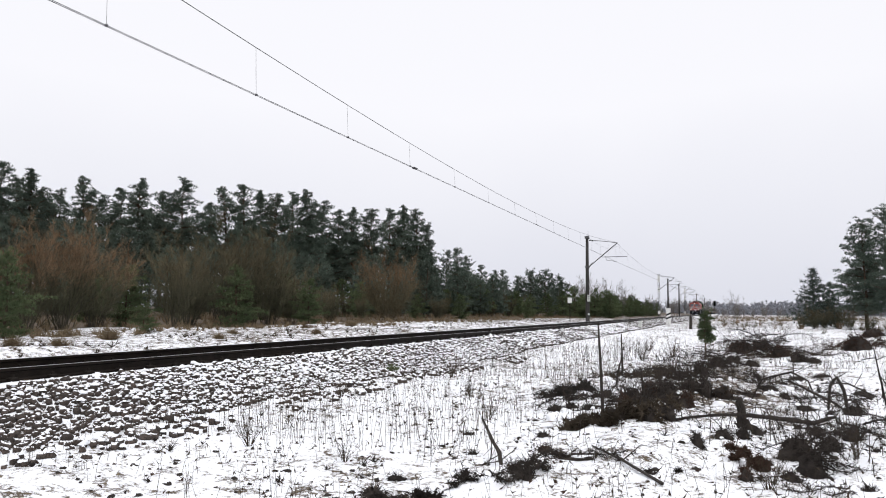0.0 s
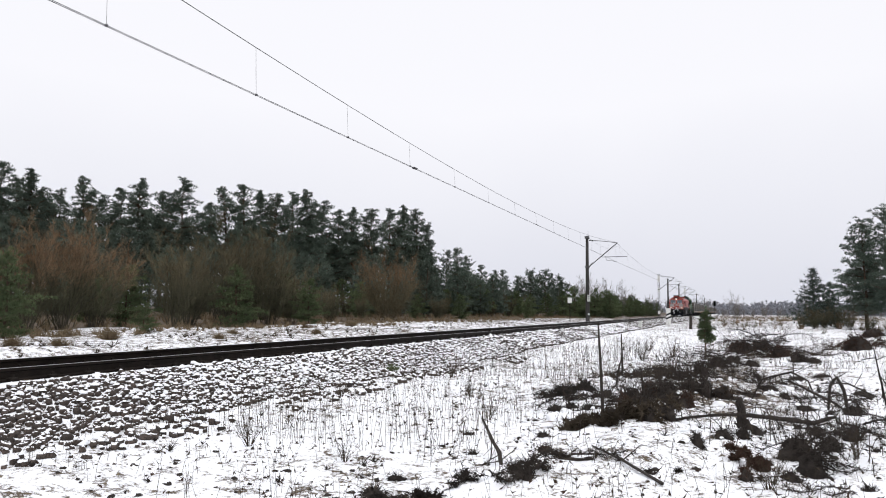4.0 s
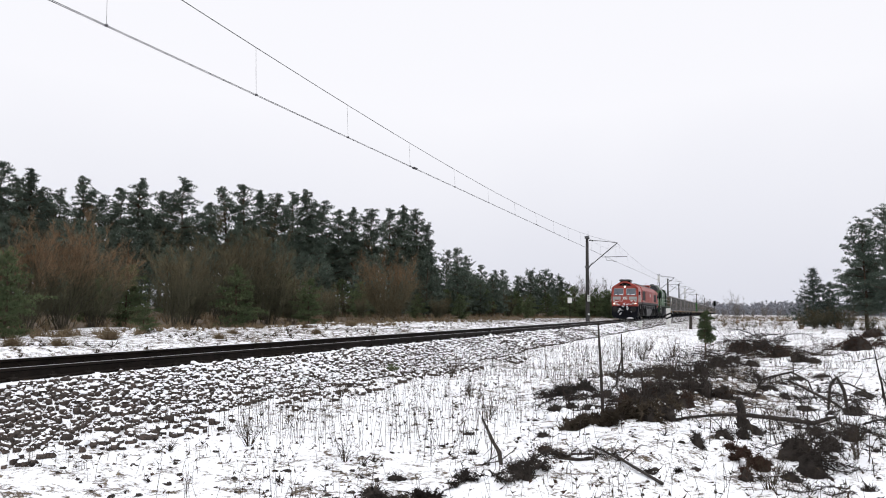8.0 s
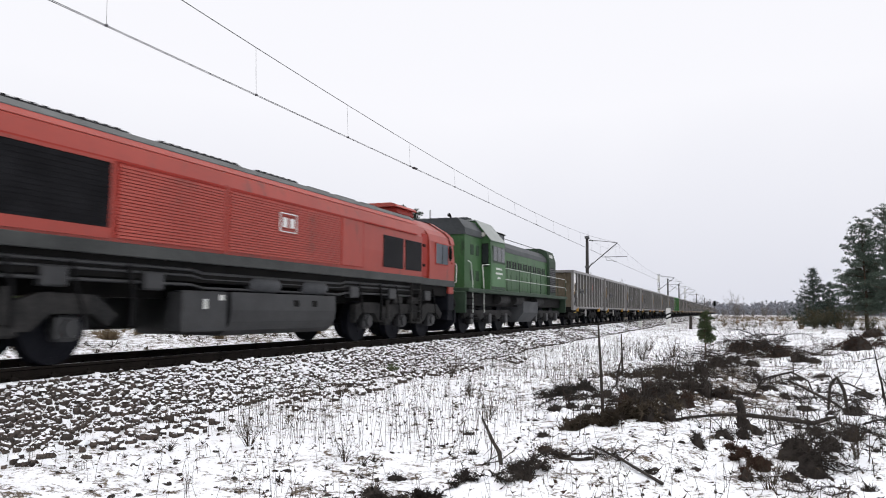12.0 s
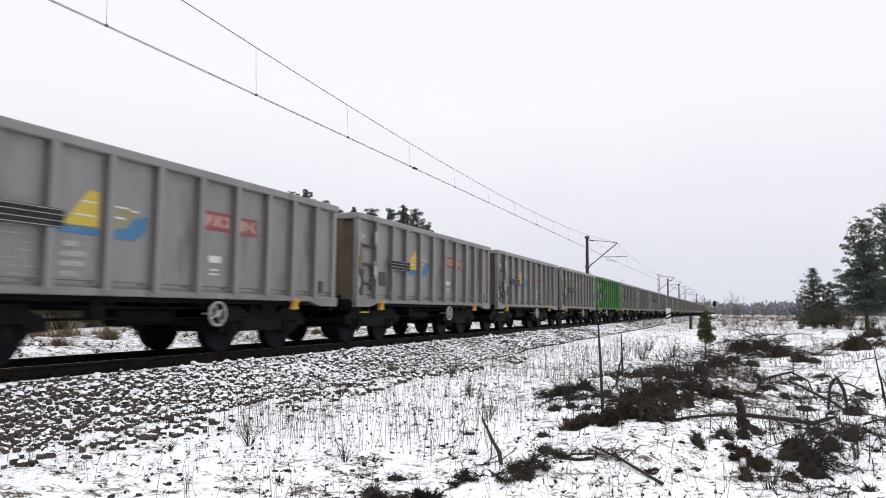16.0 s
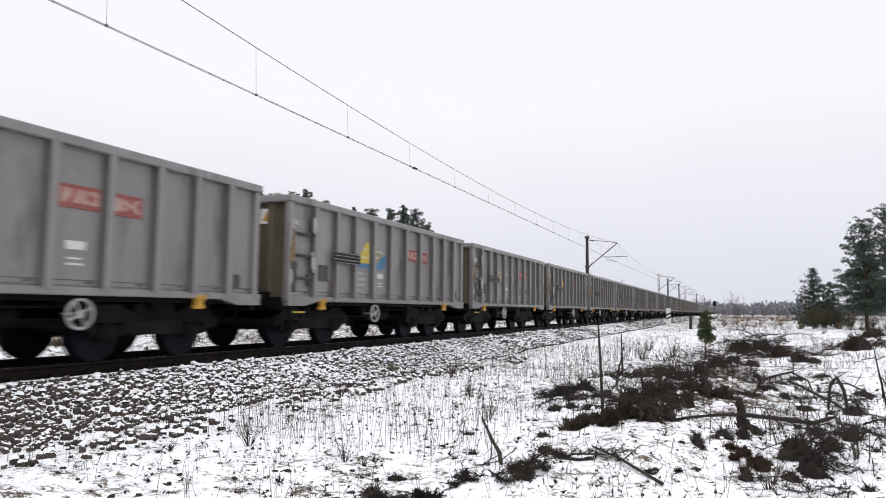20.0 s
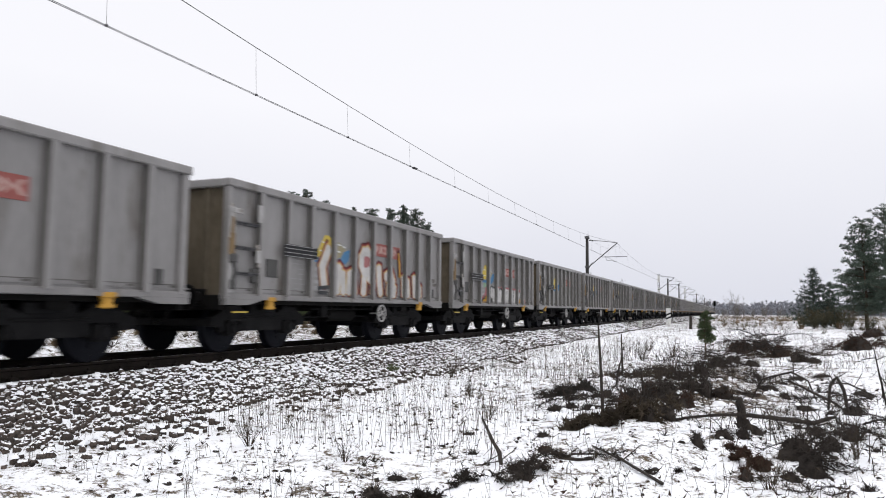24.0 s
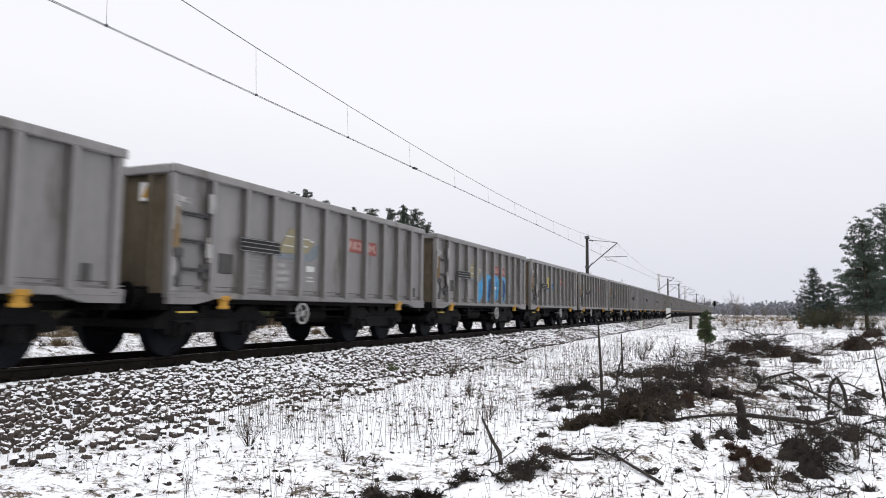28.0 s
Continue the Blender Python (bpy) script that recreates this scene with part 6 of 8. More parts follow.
def spruce_meshes(seed, h, wide=0.30, rows=22, size=0.34, needle=NEEDLE_BLUE, per=26):
    """A conifer with whorls of drooping branches down to the ground."""
    rng = np.random.default_rng(seed)
    trunk = Mesh().tube([(0, 0, 0), (0.05, 0, h * 0.5), (0, 0.03, h)], [0.018 * h + 0.02, 0.010 * h, 0.01], 6)
    p0, p1, cents, outs = [], [], [], []
    for k in range(rows):
        u = (k + 0.4) / rows
        ring = int(5 + 5 * (1 - u))
        for j in range(ring):
            a = 6.283 * (j + rng.uniform(-0.4, 0.4)) / ring + k
            ln = wide * h * (1 - u) ** 0.8 * rng.uniform(0.6, 1.2) + 0.06
            z = h * (0.05 + 0.93 * u) + rng.normal(0, 0.02) * h
            d = np.array([math.cos(a), math.sin(a), rng.uniform(-0.15, 0.35)])
            s = np.array([0, 0, z])
            p0.append(s)
            p1.append(s + d * ln)
            m = max(3, int(per * (1 - u * 0.7) * 0.4))
            w = rng.uniform(0.15, 1.0, (m, 1))
            cents.append(s + d * ln * w + rng.normal(0, 0.06, (m, 3)) * ln)
            outs.append(np.repeat(d[None] * 0.8, m, 0))
    c, o = np.concatenate(cents), np.concatenate(outs)
    return (trunk.data("trunk", BARK), raw_mesh("boughwork", *sticks(p0, p1, 0.016, 0.006), BARK), raw_mesh("crown", *blades(c, 6, size, size * 0.12, rng, 0.25, o), needle))


def shrub_meshes(seed, h, wide=0.5, stems=24, twigs=13, fine=22, mat=TWIG, thick=0.014, wood=None, thin=0.30, low=None):
    """A bare bush: many stems from one stool, twigs on them, and a haze of fine shoots in the colour mat; wood: the stems' own colour."""
    rng = np.random.default_rng(seed)
    p0, p1, r0, r1, f0, f1 = [], [], [], [], [], []
    for k in range(stems):
        a, t = rng.uniform(0, 6.283), rng.uniform(0.0, 1.0) ** 0.6 * wide
        d = np.array([math.cos(a) * t, math.sin(a) * t, 1.0])
        ln = h * rng.uniform(0.66, 1.0) * (1 - 0.28 * (t / wide) ** 2)
        s = np.array([math.cos(a), math.sin(a), 0]) * rng.uniform(0, 0.09) * h
        pts = [s]
        dd = d / np.linalg.norm(d)
        for j in range(5):
            dd = dd + rng.normal(0, 0.09, 3) + np.array([0, 0, 0.035])
            pts.append(pts[-1] + dd / np.linalg.norm(dd) * ln / 5)
        for j in range(5):
            p0.append(pts[j]); p1.append(pts[j + 1])
            r0.append(thick * (1 - j / 5.4)); r1.append(thick * (1 - (j + 1) / 5.4))
        for j in range(twigs):
            u = rng.uniform(0.10, 1.0) * 4.99
            i = int(u)
            q = pts[i] + (pts[i + 1] - pts[i]) * (u - i)
            td = unit((pts[i + 1] - pts[i]) / (ln / 5) + rng.normal(0, 0.42, 3) + np.array([0, 0, 0.12]))
            tl = h * rng.uniform(0.10, 0.24) * (1.0 - 0.35 * u / 5)
            e = q + td * tl
            p0.append(q); p1.append(e); r0.append(thick * 0.36); r1.append(thick * 0.16)
            for i2 in range(fine):
                w = rng.uniform(0.05, 1.0)
                q2 = q + td * tl * w
                d2 = unit(td + rng.normal(0, 0.55, 3) + np.array([0, 0, 0.10]))
                f0.append(q2); f1.append(q2 + d2 * tl * rng.uniform(0.30, 0.85))
    f0, f1 = np.array(f0), np.array(f1)
    side = unit(np.cross(f1 - f0, rng.normal(0, 1, (len(f0), 3)))) * thick * thin
    v1, q1 = sticks(p0, p1, np.array(r0), np.array(r1))
    v2, q2 = np.stack([f0 - side, f0 + side, f1], 1).reshape(-1, 3), np.arange(3 * len(f0)).reshape(-1, 3)
    me = raw_mesh("stems", *joined([(v1, q1), (v2, q2)]), wood or mat)
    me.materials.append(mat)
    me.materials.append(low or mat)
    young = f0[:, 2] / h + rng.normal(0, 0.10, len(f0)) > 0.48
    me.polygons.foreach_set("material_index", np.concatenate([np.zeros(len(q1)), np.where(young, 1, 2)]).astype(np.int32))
    return me


def tree(name, meshes, x, y, scale, turn, label, category, group):
    """A tree in parts: trunk, limbs, crown."""
    t = tagged(empty(name, pose(x, y, hz(x, y) - 0.1, 0, 0, turn)), label, category, group)
    t.scale = (scale, scale, scale)
    for n, me in zip(("trunk", "boughwork", "crown"), meshes):
        ob = part(n, me, None, t)
        if n == "boughwork":
            ob["kind"] = "stuff"
    return t


rnd = random.Random(3)
PINE_KINDS = [pine_meshes(20 + k, 13.0, (0.26, 0.34, 0.40, 0.22, 0.36, 0.30)[k], (0.235, 0.205, 0.245, 0.25, 0.21, 0.225)[k], 92, 54, 0.22, NEEDLE, 0.041, (0.80, 0.92, 0.70, 0.78, 0.95, 0.74)[k]) for k in range(6)]
PINE_FAR_KINDS = [pine_meshes(30 + k, 13.0, 0.18, (0.27, 0.31)[k], 70, 15, 0.46, NEEDLE, 0.045, 0.75) for k in range(2)]
PINES = [(-50.9, 35.4, 11.3), (-52.9, 39.5, 11.6), (-60.9, 43.8, 12.0), (-62.6, 49.8, 12.1), (-52.1, 43.8, 11.6), (-61.8, 53.9, 12.1), (-59.1, 53.9, 12.7),
         (-52.1, 49.7, 12.6), (-59.6, 60.6, 13.4), (-50.6, 54.0, 13.4), (-58.0, 66.2, 12.8), (-52.7, 62.8, 13.9), (-55.1, 68.6, 15.4), (-55.6, 73.3, 15.2),
         (-53.2, 72.6, 14.6), (-53.6, 77.2, 15.7), (-52.5, 79.2, 16.1), (-52.5, 82.8, 15.3), (-51.5, 85.7, 14.4), (-51.1, 88.3, 15.0), (-50.6, 93.1, 15.4),
         (-44.4, 87.4, 14.6), (-43.3, 90.1, 15.2), (-42.6, 92.7, 15.0), (-41.9, 95.2, 13.1)]
PINES_FAR = [(-56.5, 139.0, 13.2), (-56.5, 144.4, 13.9), (-56.1, 149.8, 12.7), (-54.6, 155.7, 10.9), (-53.1, 161.5, 10.1), (-51.8, 164.0, 10.2), (-52.2, 177.5, 8.0),
             (-47.3, 173.7, 8.5), (-44.6, 172.3, 9.6), (-41.3, 171.1, 9.8), (-40.6, 177.4, 8.4)]
for k, (x, y, h) in enumerate(PINES + PINES_FAR):
    tree("pine_tree", PINE_KINDS[k % 6] if k < len(PINES) else PINE_FAR_KINDS[k % 2], x, y, h * 1.025 / 13.0, rnd.uniform(0, 360), "tall dark green pine at the forest's edge", "pine tree", "pines of the wood")
# the wood behind its edge
PINE_BACK = [pine_meshes(40 + k, 13.0, 0.30, 0.25, 60, 12, 0.48, NEEDLE, 0.05) for k in range(3)]
for k in range(46):
    u = k / 45
    x, y = -64 + 14 * u + rnd.uniform(-7, 3), 38 + 74 * u + rnd.uniform(-4, 4)
    tree("pine_tree", PINE_BACK[k % 3], x - 5, y, rnd.uniform(9.2, 12.6) / 13.0, rnd.uniform(0, 360), "dark pine standing deep in the wood", "pine tree", "pines of the wood")
YOUNG = [pine_meshes(60 + k, 3.0, 0.0, 0.44, 60, 19, 0.13, NEEDLE_FRESH, 0.056, 0.55) for k in range(3)]
DARK = [pine_meshes(70 + k, 6.0, 0.04, 0.36, 60, 14, 0.28, NEEDLE, 0.054, 0.5) for k in range(2)]
for k in range(40):
    u = k / 39
    x, y = -41 + 10 * u + rnd.uniform(-5, 4), 30 + 66 * u + rnd.uniform(-3, 3)
    tree("young_pine", DARK[k % 2], x, y, rnd.uniform(0.75, 1.15), rnd.uniform(0, 360), "low dark pine before the wood", "pine tree", "young pines")
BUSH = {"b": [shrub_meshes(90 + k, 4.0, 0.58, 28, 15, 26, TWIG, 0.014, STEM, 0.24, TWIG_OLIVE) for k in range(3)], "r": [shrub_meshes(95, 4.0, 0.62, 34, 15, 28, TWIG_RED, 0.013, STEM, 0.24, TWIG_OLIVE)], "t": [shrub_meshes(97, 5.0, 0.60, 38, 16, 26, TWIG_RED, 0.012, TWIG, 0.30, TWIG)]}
SHRUBS = [(-19.6, 14.0, 2.6, "g"), (-23.2, 17.3, 4.0, "r"), (-23.3, 18.9, 4.6, "r"), (-23.4, 20.5, 4.0, "r"), (-24.1, 22.6, 2.7, "g"), (-19.58, 19.19, 1.15, "y"),
          (-22.4, 23.6, 4.0, "b"), (-22.9, 25.1, 4.5, "b"), (-22.6, 28.0, 3.0, "g"), (-25.6, 30.7, 5.8, "b"), (-25.7, 33.2, 6.2, "b"), (-24.9, 33.8, 5.4, "b"),
          (-25.0, 36.2, 3.6, "b"), (-23.1, 35.1, 2.8, "g"), (-25.2, 40.9, 2.7, "b"), (-23.9, 47.3, 6.0, "t"), (-28.2, 50.7, 2.2, "b"), (-25.7, 56.4, 2.3, "g"),
          (-24.9, 59.0, 2.4, "b"), (-23.7, 61.6, 2.5, "y"), (-29.9, 84.9, 4.5, "g"), (-22.7, 81.9, 1.9, "y"), (-27.9, 90.8, 3.2, "b")]


def bush(kind, x, y, h, k):
    if kind in "gy":
        tree("young_pine", YOUNG[k % 3], x, y, h / 3.0, rnd.uniform(0, 360), "bushy young green pine on the snowy verge", "pine tree", "young pines")
        return
    me = BUSH[kind][k % len(BUSH[kind])]
    s = h / (5.0 if kind == "t" else 4.0)
    b = tagged(new("bare_bush", me), {"b": "bare brown leafless bush beside the railway", "r": "bare reddish-brown willow bush", "t": "round bare bush with orange-brown twigs"}[kind], "bush", "bare bushes")
    b.matrix_basis = pose(x, y, hz(x, y) - 0.05, 0, 0, rnd.uniform(0, 360))
    b.scale = (s, s, s)


for k, (x, y, h, kind) in enumerate(SHRUBS):
    bush(kind, x, y, h, k)
for k in range(52):
    u = k / 51
    x, y = -31 - 5 * rnd.random() + 3 * u, 20 + 90 * u + rnd.uniform(-2, 2)
    bush(rnd.choice("bbbbbbgg"), x, y, rnd.uniform(2.0, 3.8), k)
# the wood's lower end, bushy pines that close it towards the first mast
for k, (x, y, h) in enumerate(((-46, 116, 6.8), (-43, 117.4, 6.2), (-40, 118.6, 5.6), (-37.5, 119.3, 5.6), (-35, 120, 6.9), (-33, 120.6, 7.9), (-30.5, 121.2, 8.0), (-28.1, 121.8, 7.0), (-26.6, 122.2, 5.6),
                               (-44, 99, 4.2), (-41, 96, 3.8), (-37, 97, 3.4), (-34, 99, 3.2), (-30.5, 101, 3.2), (-27.5, 103, 2.9), (-24.5, 104, 2.6), (-22, 106, 2.4))):
    t = tree("young_pine", DARK[k % 2], x, y, h / 6.0, rnd.uniform(0, 360), "bushy dark pine at the end of the wood", "pine tree", "young pines")
for k, (x, y, h) in enumerate(((7.0, 73, 2.3), (8.0, 74, 2.0), (8.8, 72, 2.5), (9.6, 71, 2.2), (6.2, 75, 1.6), (10.4, 66, 1.8))):
    bush("b", x, y, h, k)
# trees at the right of the line
RIGHT_SPRUCE = spruce_meshes(120, 6.0, 0.42, 24, 0.32)
RIGHT_PINE = [pine_meshes(130 + k, 11.0, 0.15, 0.225, 96, 52, 0.20, NEEDLE, 0.044, 0.48) for k in range(2)]
for x, y, h in ((7.7, 79.6, 6.1), (9.6, 83.5, 4.8)):
    tree("spruce_tree", RIGHT_SPRUCE, x, y, h / 6.0, rnd.uniform(0, 360), "dark spruce in the snowy field", "spruce tree", "spruces")
for k, (x, y, h) in enumerate(((11.0, 71.2, 9.9), (12.3, 65.0, 9.8), (11.9, 78, 8.4), (12.6, 59.5, 9.0), (14.5, 68, 10.5), (13.2, 74.0, 11.2))):
    tree("pine_tree", RIGHT_PINE[k % 2], x, y, h / 11.0, 40 + 70 * k, "tall pine with spreading limbs at the field's edge", "pine tree", "pines by the field")
SAPLING = pine_meshes(126, 1.72, 0.36, 0.19, 52, 17, 0.10, NEEDLE_FRESH, 0.050, 0.42)
tree("young_pine", SAPLING, -0.85, 25.2, 0.95, 30, "slim young pine among dead brush", "pine tree", "young pines")
for x, y, h in ((10.6, 50, 3.4), (11.5, 46, 3.0)):
    tree("young_pine", YOUNG[1], x, y, h / 3.0, 30, "small green pine among dead brush", "pine tree", "young pines")
# thicket and bare trees beyond the first mast
for k in range(48):
    u = rnd.random()
    x, y = -16.5 - 9 * rnd.random(), 90 + 90 * u
    tree("young_pine", YOUNG[k % 3], x, y, rnd.uniform(0.9, 1.5), rnd.uniform(0, 360), "young green pine in a dense thicket", "pine tree", "young pines")
BARE_TREE = [shrub_meshes(140 + k, 9.0, 0.30, 9, 13, 9, TWIG_GREY, 0.045) for k in range(2)]


def bare_tree(x, y, h, k, label="leafless grey tree far along the line"):
    b = tagged(new("bare_tree", BARE_TREE[k % 2]), label, "tree", "bare trees")
    b.matrix_basis = pose(x, y, hz(x, y) - 0.05, 0, 0, 60 * k)
    b.scale = (h / 9.0,) * 3


for k, (x, y, h) in enumerate(((-29, 150, 9.5), (-26, 156, 10.0), (-31, 162, 10.5), (-24, 150, 9.0), (-22.5, 158, 9.0), (-27, 148, 8.0), (0.6, 180, 7.5), (1.6, 176, 5.0))):
    bare_tree(x, y, h, k)
for k in range(46):
    u = k / 45
    bare_tree(-60 + 48 * u + rnd.uniform(-3, 3), 250 + 130 * u + rnd.uniform(-10, 10), rnd.uniform(6, 10), k, "leafless wood in the distance")

for k in range(40):
    u = k / 39
    bare_tree(-4 + 66 * u + rnd.uniform(-1, 1), 190 + 70 * rnd.random(), rnd.uniform(2.6, 5.4), k, "leafless grey thicket beyond the field")
# rusty and brown scrub where the field ends
SCRUB = [shrub_meshes(150 + k, 1.2, 0.8, 18, 8, 8, (TWIG, TWIG_RED)[k], 0.012) for k in range(2)]
for k in range(40):
    u = rnd.random()
    x, y = -1.5 + 14.5 * u + rnd.uniform(-1, 1), 70 + 45 * rnd.random() - 26 * u
    b = tagged(new("low_bush", SCRUB[k % 2]), ("low bare brown bush at the field's edge", "low rusty bush at the field's edge")[k % 2], "bush", "low bushes")
    b.matrix_basis = pose(x, y, hz(x, y) - 0.05, 0, 0, 53 * k)
    b.scale = (rnd.uniform(0.35, 0.8),) * 3


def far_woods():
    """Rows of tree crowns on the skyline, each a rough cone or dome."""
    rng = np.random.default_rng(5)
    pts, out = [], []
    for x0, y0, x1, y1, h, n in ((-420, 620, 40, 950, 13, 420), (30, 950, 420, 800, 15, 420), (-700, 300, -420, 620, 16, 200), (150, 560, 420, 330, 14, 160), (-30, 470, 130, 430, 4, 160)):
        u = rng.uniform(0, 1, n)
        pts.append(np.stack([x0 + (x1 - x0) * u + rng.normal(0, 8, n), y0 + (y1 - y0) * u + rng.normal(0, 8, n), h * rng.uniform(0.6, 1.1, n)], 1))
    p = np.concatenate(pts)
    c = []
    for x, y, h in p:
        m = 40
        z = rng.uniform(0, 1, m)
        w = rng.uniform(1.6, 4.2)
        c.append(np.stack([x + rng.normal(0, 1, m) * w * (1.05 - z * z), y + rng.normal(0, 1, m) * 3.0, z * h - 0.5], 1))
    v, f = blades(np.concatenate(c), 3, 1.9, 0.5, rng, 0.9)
    tagged(new("distant_woods", raw_mesh("distant_woods", v, f, FAR_WOOD_HAZED)), "woods on the skyline, haze painted into their blue-grey colour", "woods", kind="stuff")


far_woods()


# ---- posts and signs ----
def build_posts():
    x, y = -6.4, 80.0
    g = hz(x, y)
    m = tagged(empty("approach_marker", pose(x, y, g)), "white board post with black slanting stripes beside the track", "track sign")
    board = part("board", Mesh().box((-0.24, -0.03, 0.0), (0.24, 0.03, 1.85), 0.015), WHITE, m)
    for z in (0.60, 1.0):
        part("black_stripe", Mesh().plate([(-0.24, -0.036, z), (0.24, -0.036, z + 0.22), (0.24, -0.036, z + 0.40), (-0.24, -0.036, z + 0.18)], (0, 0.005, 0)), INK, board)
    p = tagged(empty("wooden_post", pose(-3.6, 69.9, hz(-3.6, 69.9))), "short dark wooden post in the snow", "post", "posts")
    part("post", Mesh().tube([(0, 0, -0.2), (0.02, 0, 1.25)], [0.15, 0.13], 8), BRUSH, p)
    part("cap", Mesh().tube([(0.02, 0, 1.24), (0.02, 0, 1.3)], [0.135, 0.06], 8), BRUSH, p)
    p = tagged(empty("concrete_stone", pose(-7.3, 62.2, hz(-7.3, 62.2))), "low grey concrete track stone on the ballast", "marker stone")
    part("block", Mesh().box((-0.14, -0.1, -0.2), (0.14, 0.1, 0.55), 0.03), PALE, p)
    part("cap", Mesh().box((-0.16, -0.12, 0.53), (0.16, 0.12, 0.60), 0.02), PALE, p)
    for k, (x, y, h, lean) in enumerate(((-1.71, 10.1, 1.28, 0.06), (-2.2, 15.5, 0.95, 0.02), (-2.15, 14.2, 0.5, -0.1), (-1.3, 11.5, 0.55, 0.05))):
        p = tagged(empty("thin_stake", pose(x, y, hz(x, y))), "thin dark wooden stake standing in the snow", "stake", "stakes")
        part("rod", Mesh().tube([(0, 0, -0.1), (-lean * 0.4, 0, h * 0.5), (-lean, 0.02, h)], [0.028, 0.022, 0.014], 6), BRUSH, p)
        part("twig", Mesh().tube([(-lean * 0.5, 0, h * 0.6), (-lean * 0.5 + 0.06, 0, h * 0.72)], [0.008, 0.003], 4), BRUSH, p)
    s = tagged(empty("signal", pose(-6.9, 330, -0.5)), "far railway signal head on a post", "signal")
    part("post", Mesh().tube([(0, 0, 0), (0, 0, 5.0)], 0.08, 6), STEEL, s)
    part("signal_head", Mesh().box((-0.5, -0.2, 4.0), (0.5, 0.2, 6.4), 0.1), BLACK, s)
    b = tagged(empty("white_sign", pose(-14.2, 66.0, hz(-14.2, 66.0))), "small white square sign on a dark post", "sign")
    part("post", Mesh().tube([(0, 0, -0.1), (0, 0, 1.9)], 0.04, 6), BRUSH, b)
    part("board", Mesh().box((-0.2, -0.06, 1.75), (0.2, -0.035, 2.25), 0.01), WHITE, b)


build_posts()
# ---- the cut brush, dead stalks and litter on the snow ----
def scatter(rng, n, x0, x1, y0, y1, clump=0.0, scale=0.8, seed=40):
    x, y = rng.uniform(x0, x1, n), y0 + (y1 - y0) * rng.uniform(0, 1, n) ** 1.5
    if clump:
        keep = vnoise(x * scale, y * scale, seed) + 0.5 * vnoise(x * scale * 3, y * scale * 3, seed + 1) > rng.uniform(-0.5, clump, n)
        x, y = x[keep], y[keep]
    return np.stack([x, y, height(x, y)], 1)


def stalks(name, pts, h, r, rng, mat, label, lean=0.22, leaves=2):
    """Upright dead stems, each a bent pair of rods with a few dry leaves."""
    n = len(pts)
    hh = h * np.exp(rng.normal(0, 0.35, (n, 1)))
    d = rng.normal(0, lean, (n, 3))
    d[:, 2] = 1
    mid = pts + unit(d) * hh * 0.55
    d2 = d + rng.normal(0, lean * 1.3, (n, 3))
    tip = mid + unit(d2) * hh * 0.45
    chunks = [sticks(pts - [0, 0, 0.03], mid, r, r * 0.75), sticks(mid, tip, r * 0.75, r * 0.35)]
    if leaves:
        u = rng.uniform(0.2, 1, (n, 1))
        chunks.append(blades(mid + (tip - mid) * u, leaves, 0.05, 0.006, rng, 0.1))
    tagged(new(name, raw_mesh(name, *joined(chunks), mat)), label, "dead grass", kind="stuff")


def lumps(name, pts, size, flat, rng, mat, label, category):
    """Low rounded lumps, each an uneven flattened ball."""
    k, j = np.meshgrid(np.arange(7), np.arange(3), indexing="ij")
    a, e = k.ravel() * 0.8976, np.array([0.0, 0.55, 1.1])[j.ravel()]
    ball = np.stack([np.cos(a) * np.cos(e), np.sin(a) * np.cos(e), np.sin(e)], 1)
    ball = np.concatenate([ball, [[0, 0, 1.0]]])
    tri = []
    for i in range(7):
        n = (i + 1) % 7
        tri += [(3 * i, 3 * n, 3 * n + 1), (3 * i, 3 * n + 1, 3 * i + 1), (3 * i + 1, 3 * n + 1, 3 * n + 2), (3 * i + 1, 3 * n + 2, 3 * i + 2), (3 * i + 2, 3 * n + 2, 21)]
    n = len(pts)
    s = size * np.exp(rng.normal(0, 0.45, (n, 1, 1)))
    v = ball[None] * (1 + rng.uniform(-0.28, 0.28, (n, 22, 1))) * np.stack([rng.uniform(0.6, 1.6, n), rng.uniform(0.6, 1.4, n), np.full(n, flat)], 1)[:, None] * s
    v[:, :, 2] -= 0.006
    f = (np.array(tri)[None] + 22 * np.arange(n)[:, None, None]).reshape(-1, 3)
    tagged(new(name, raw_mesh(name, (v + pts[:, None]).reshape(-1, 3), f, mat, True)), label, category, kind="stuff")


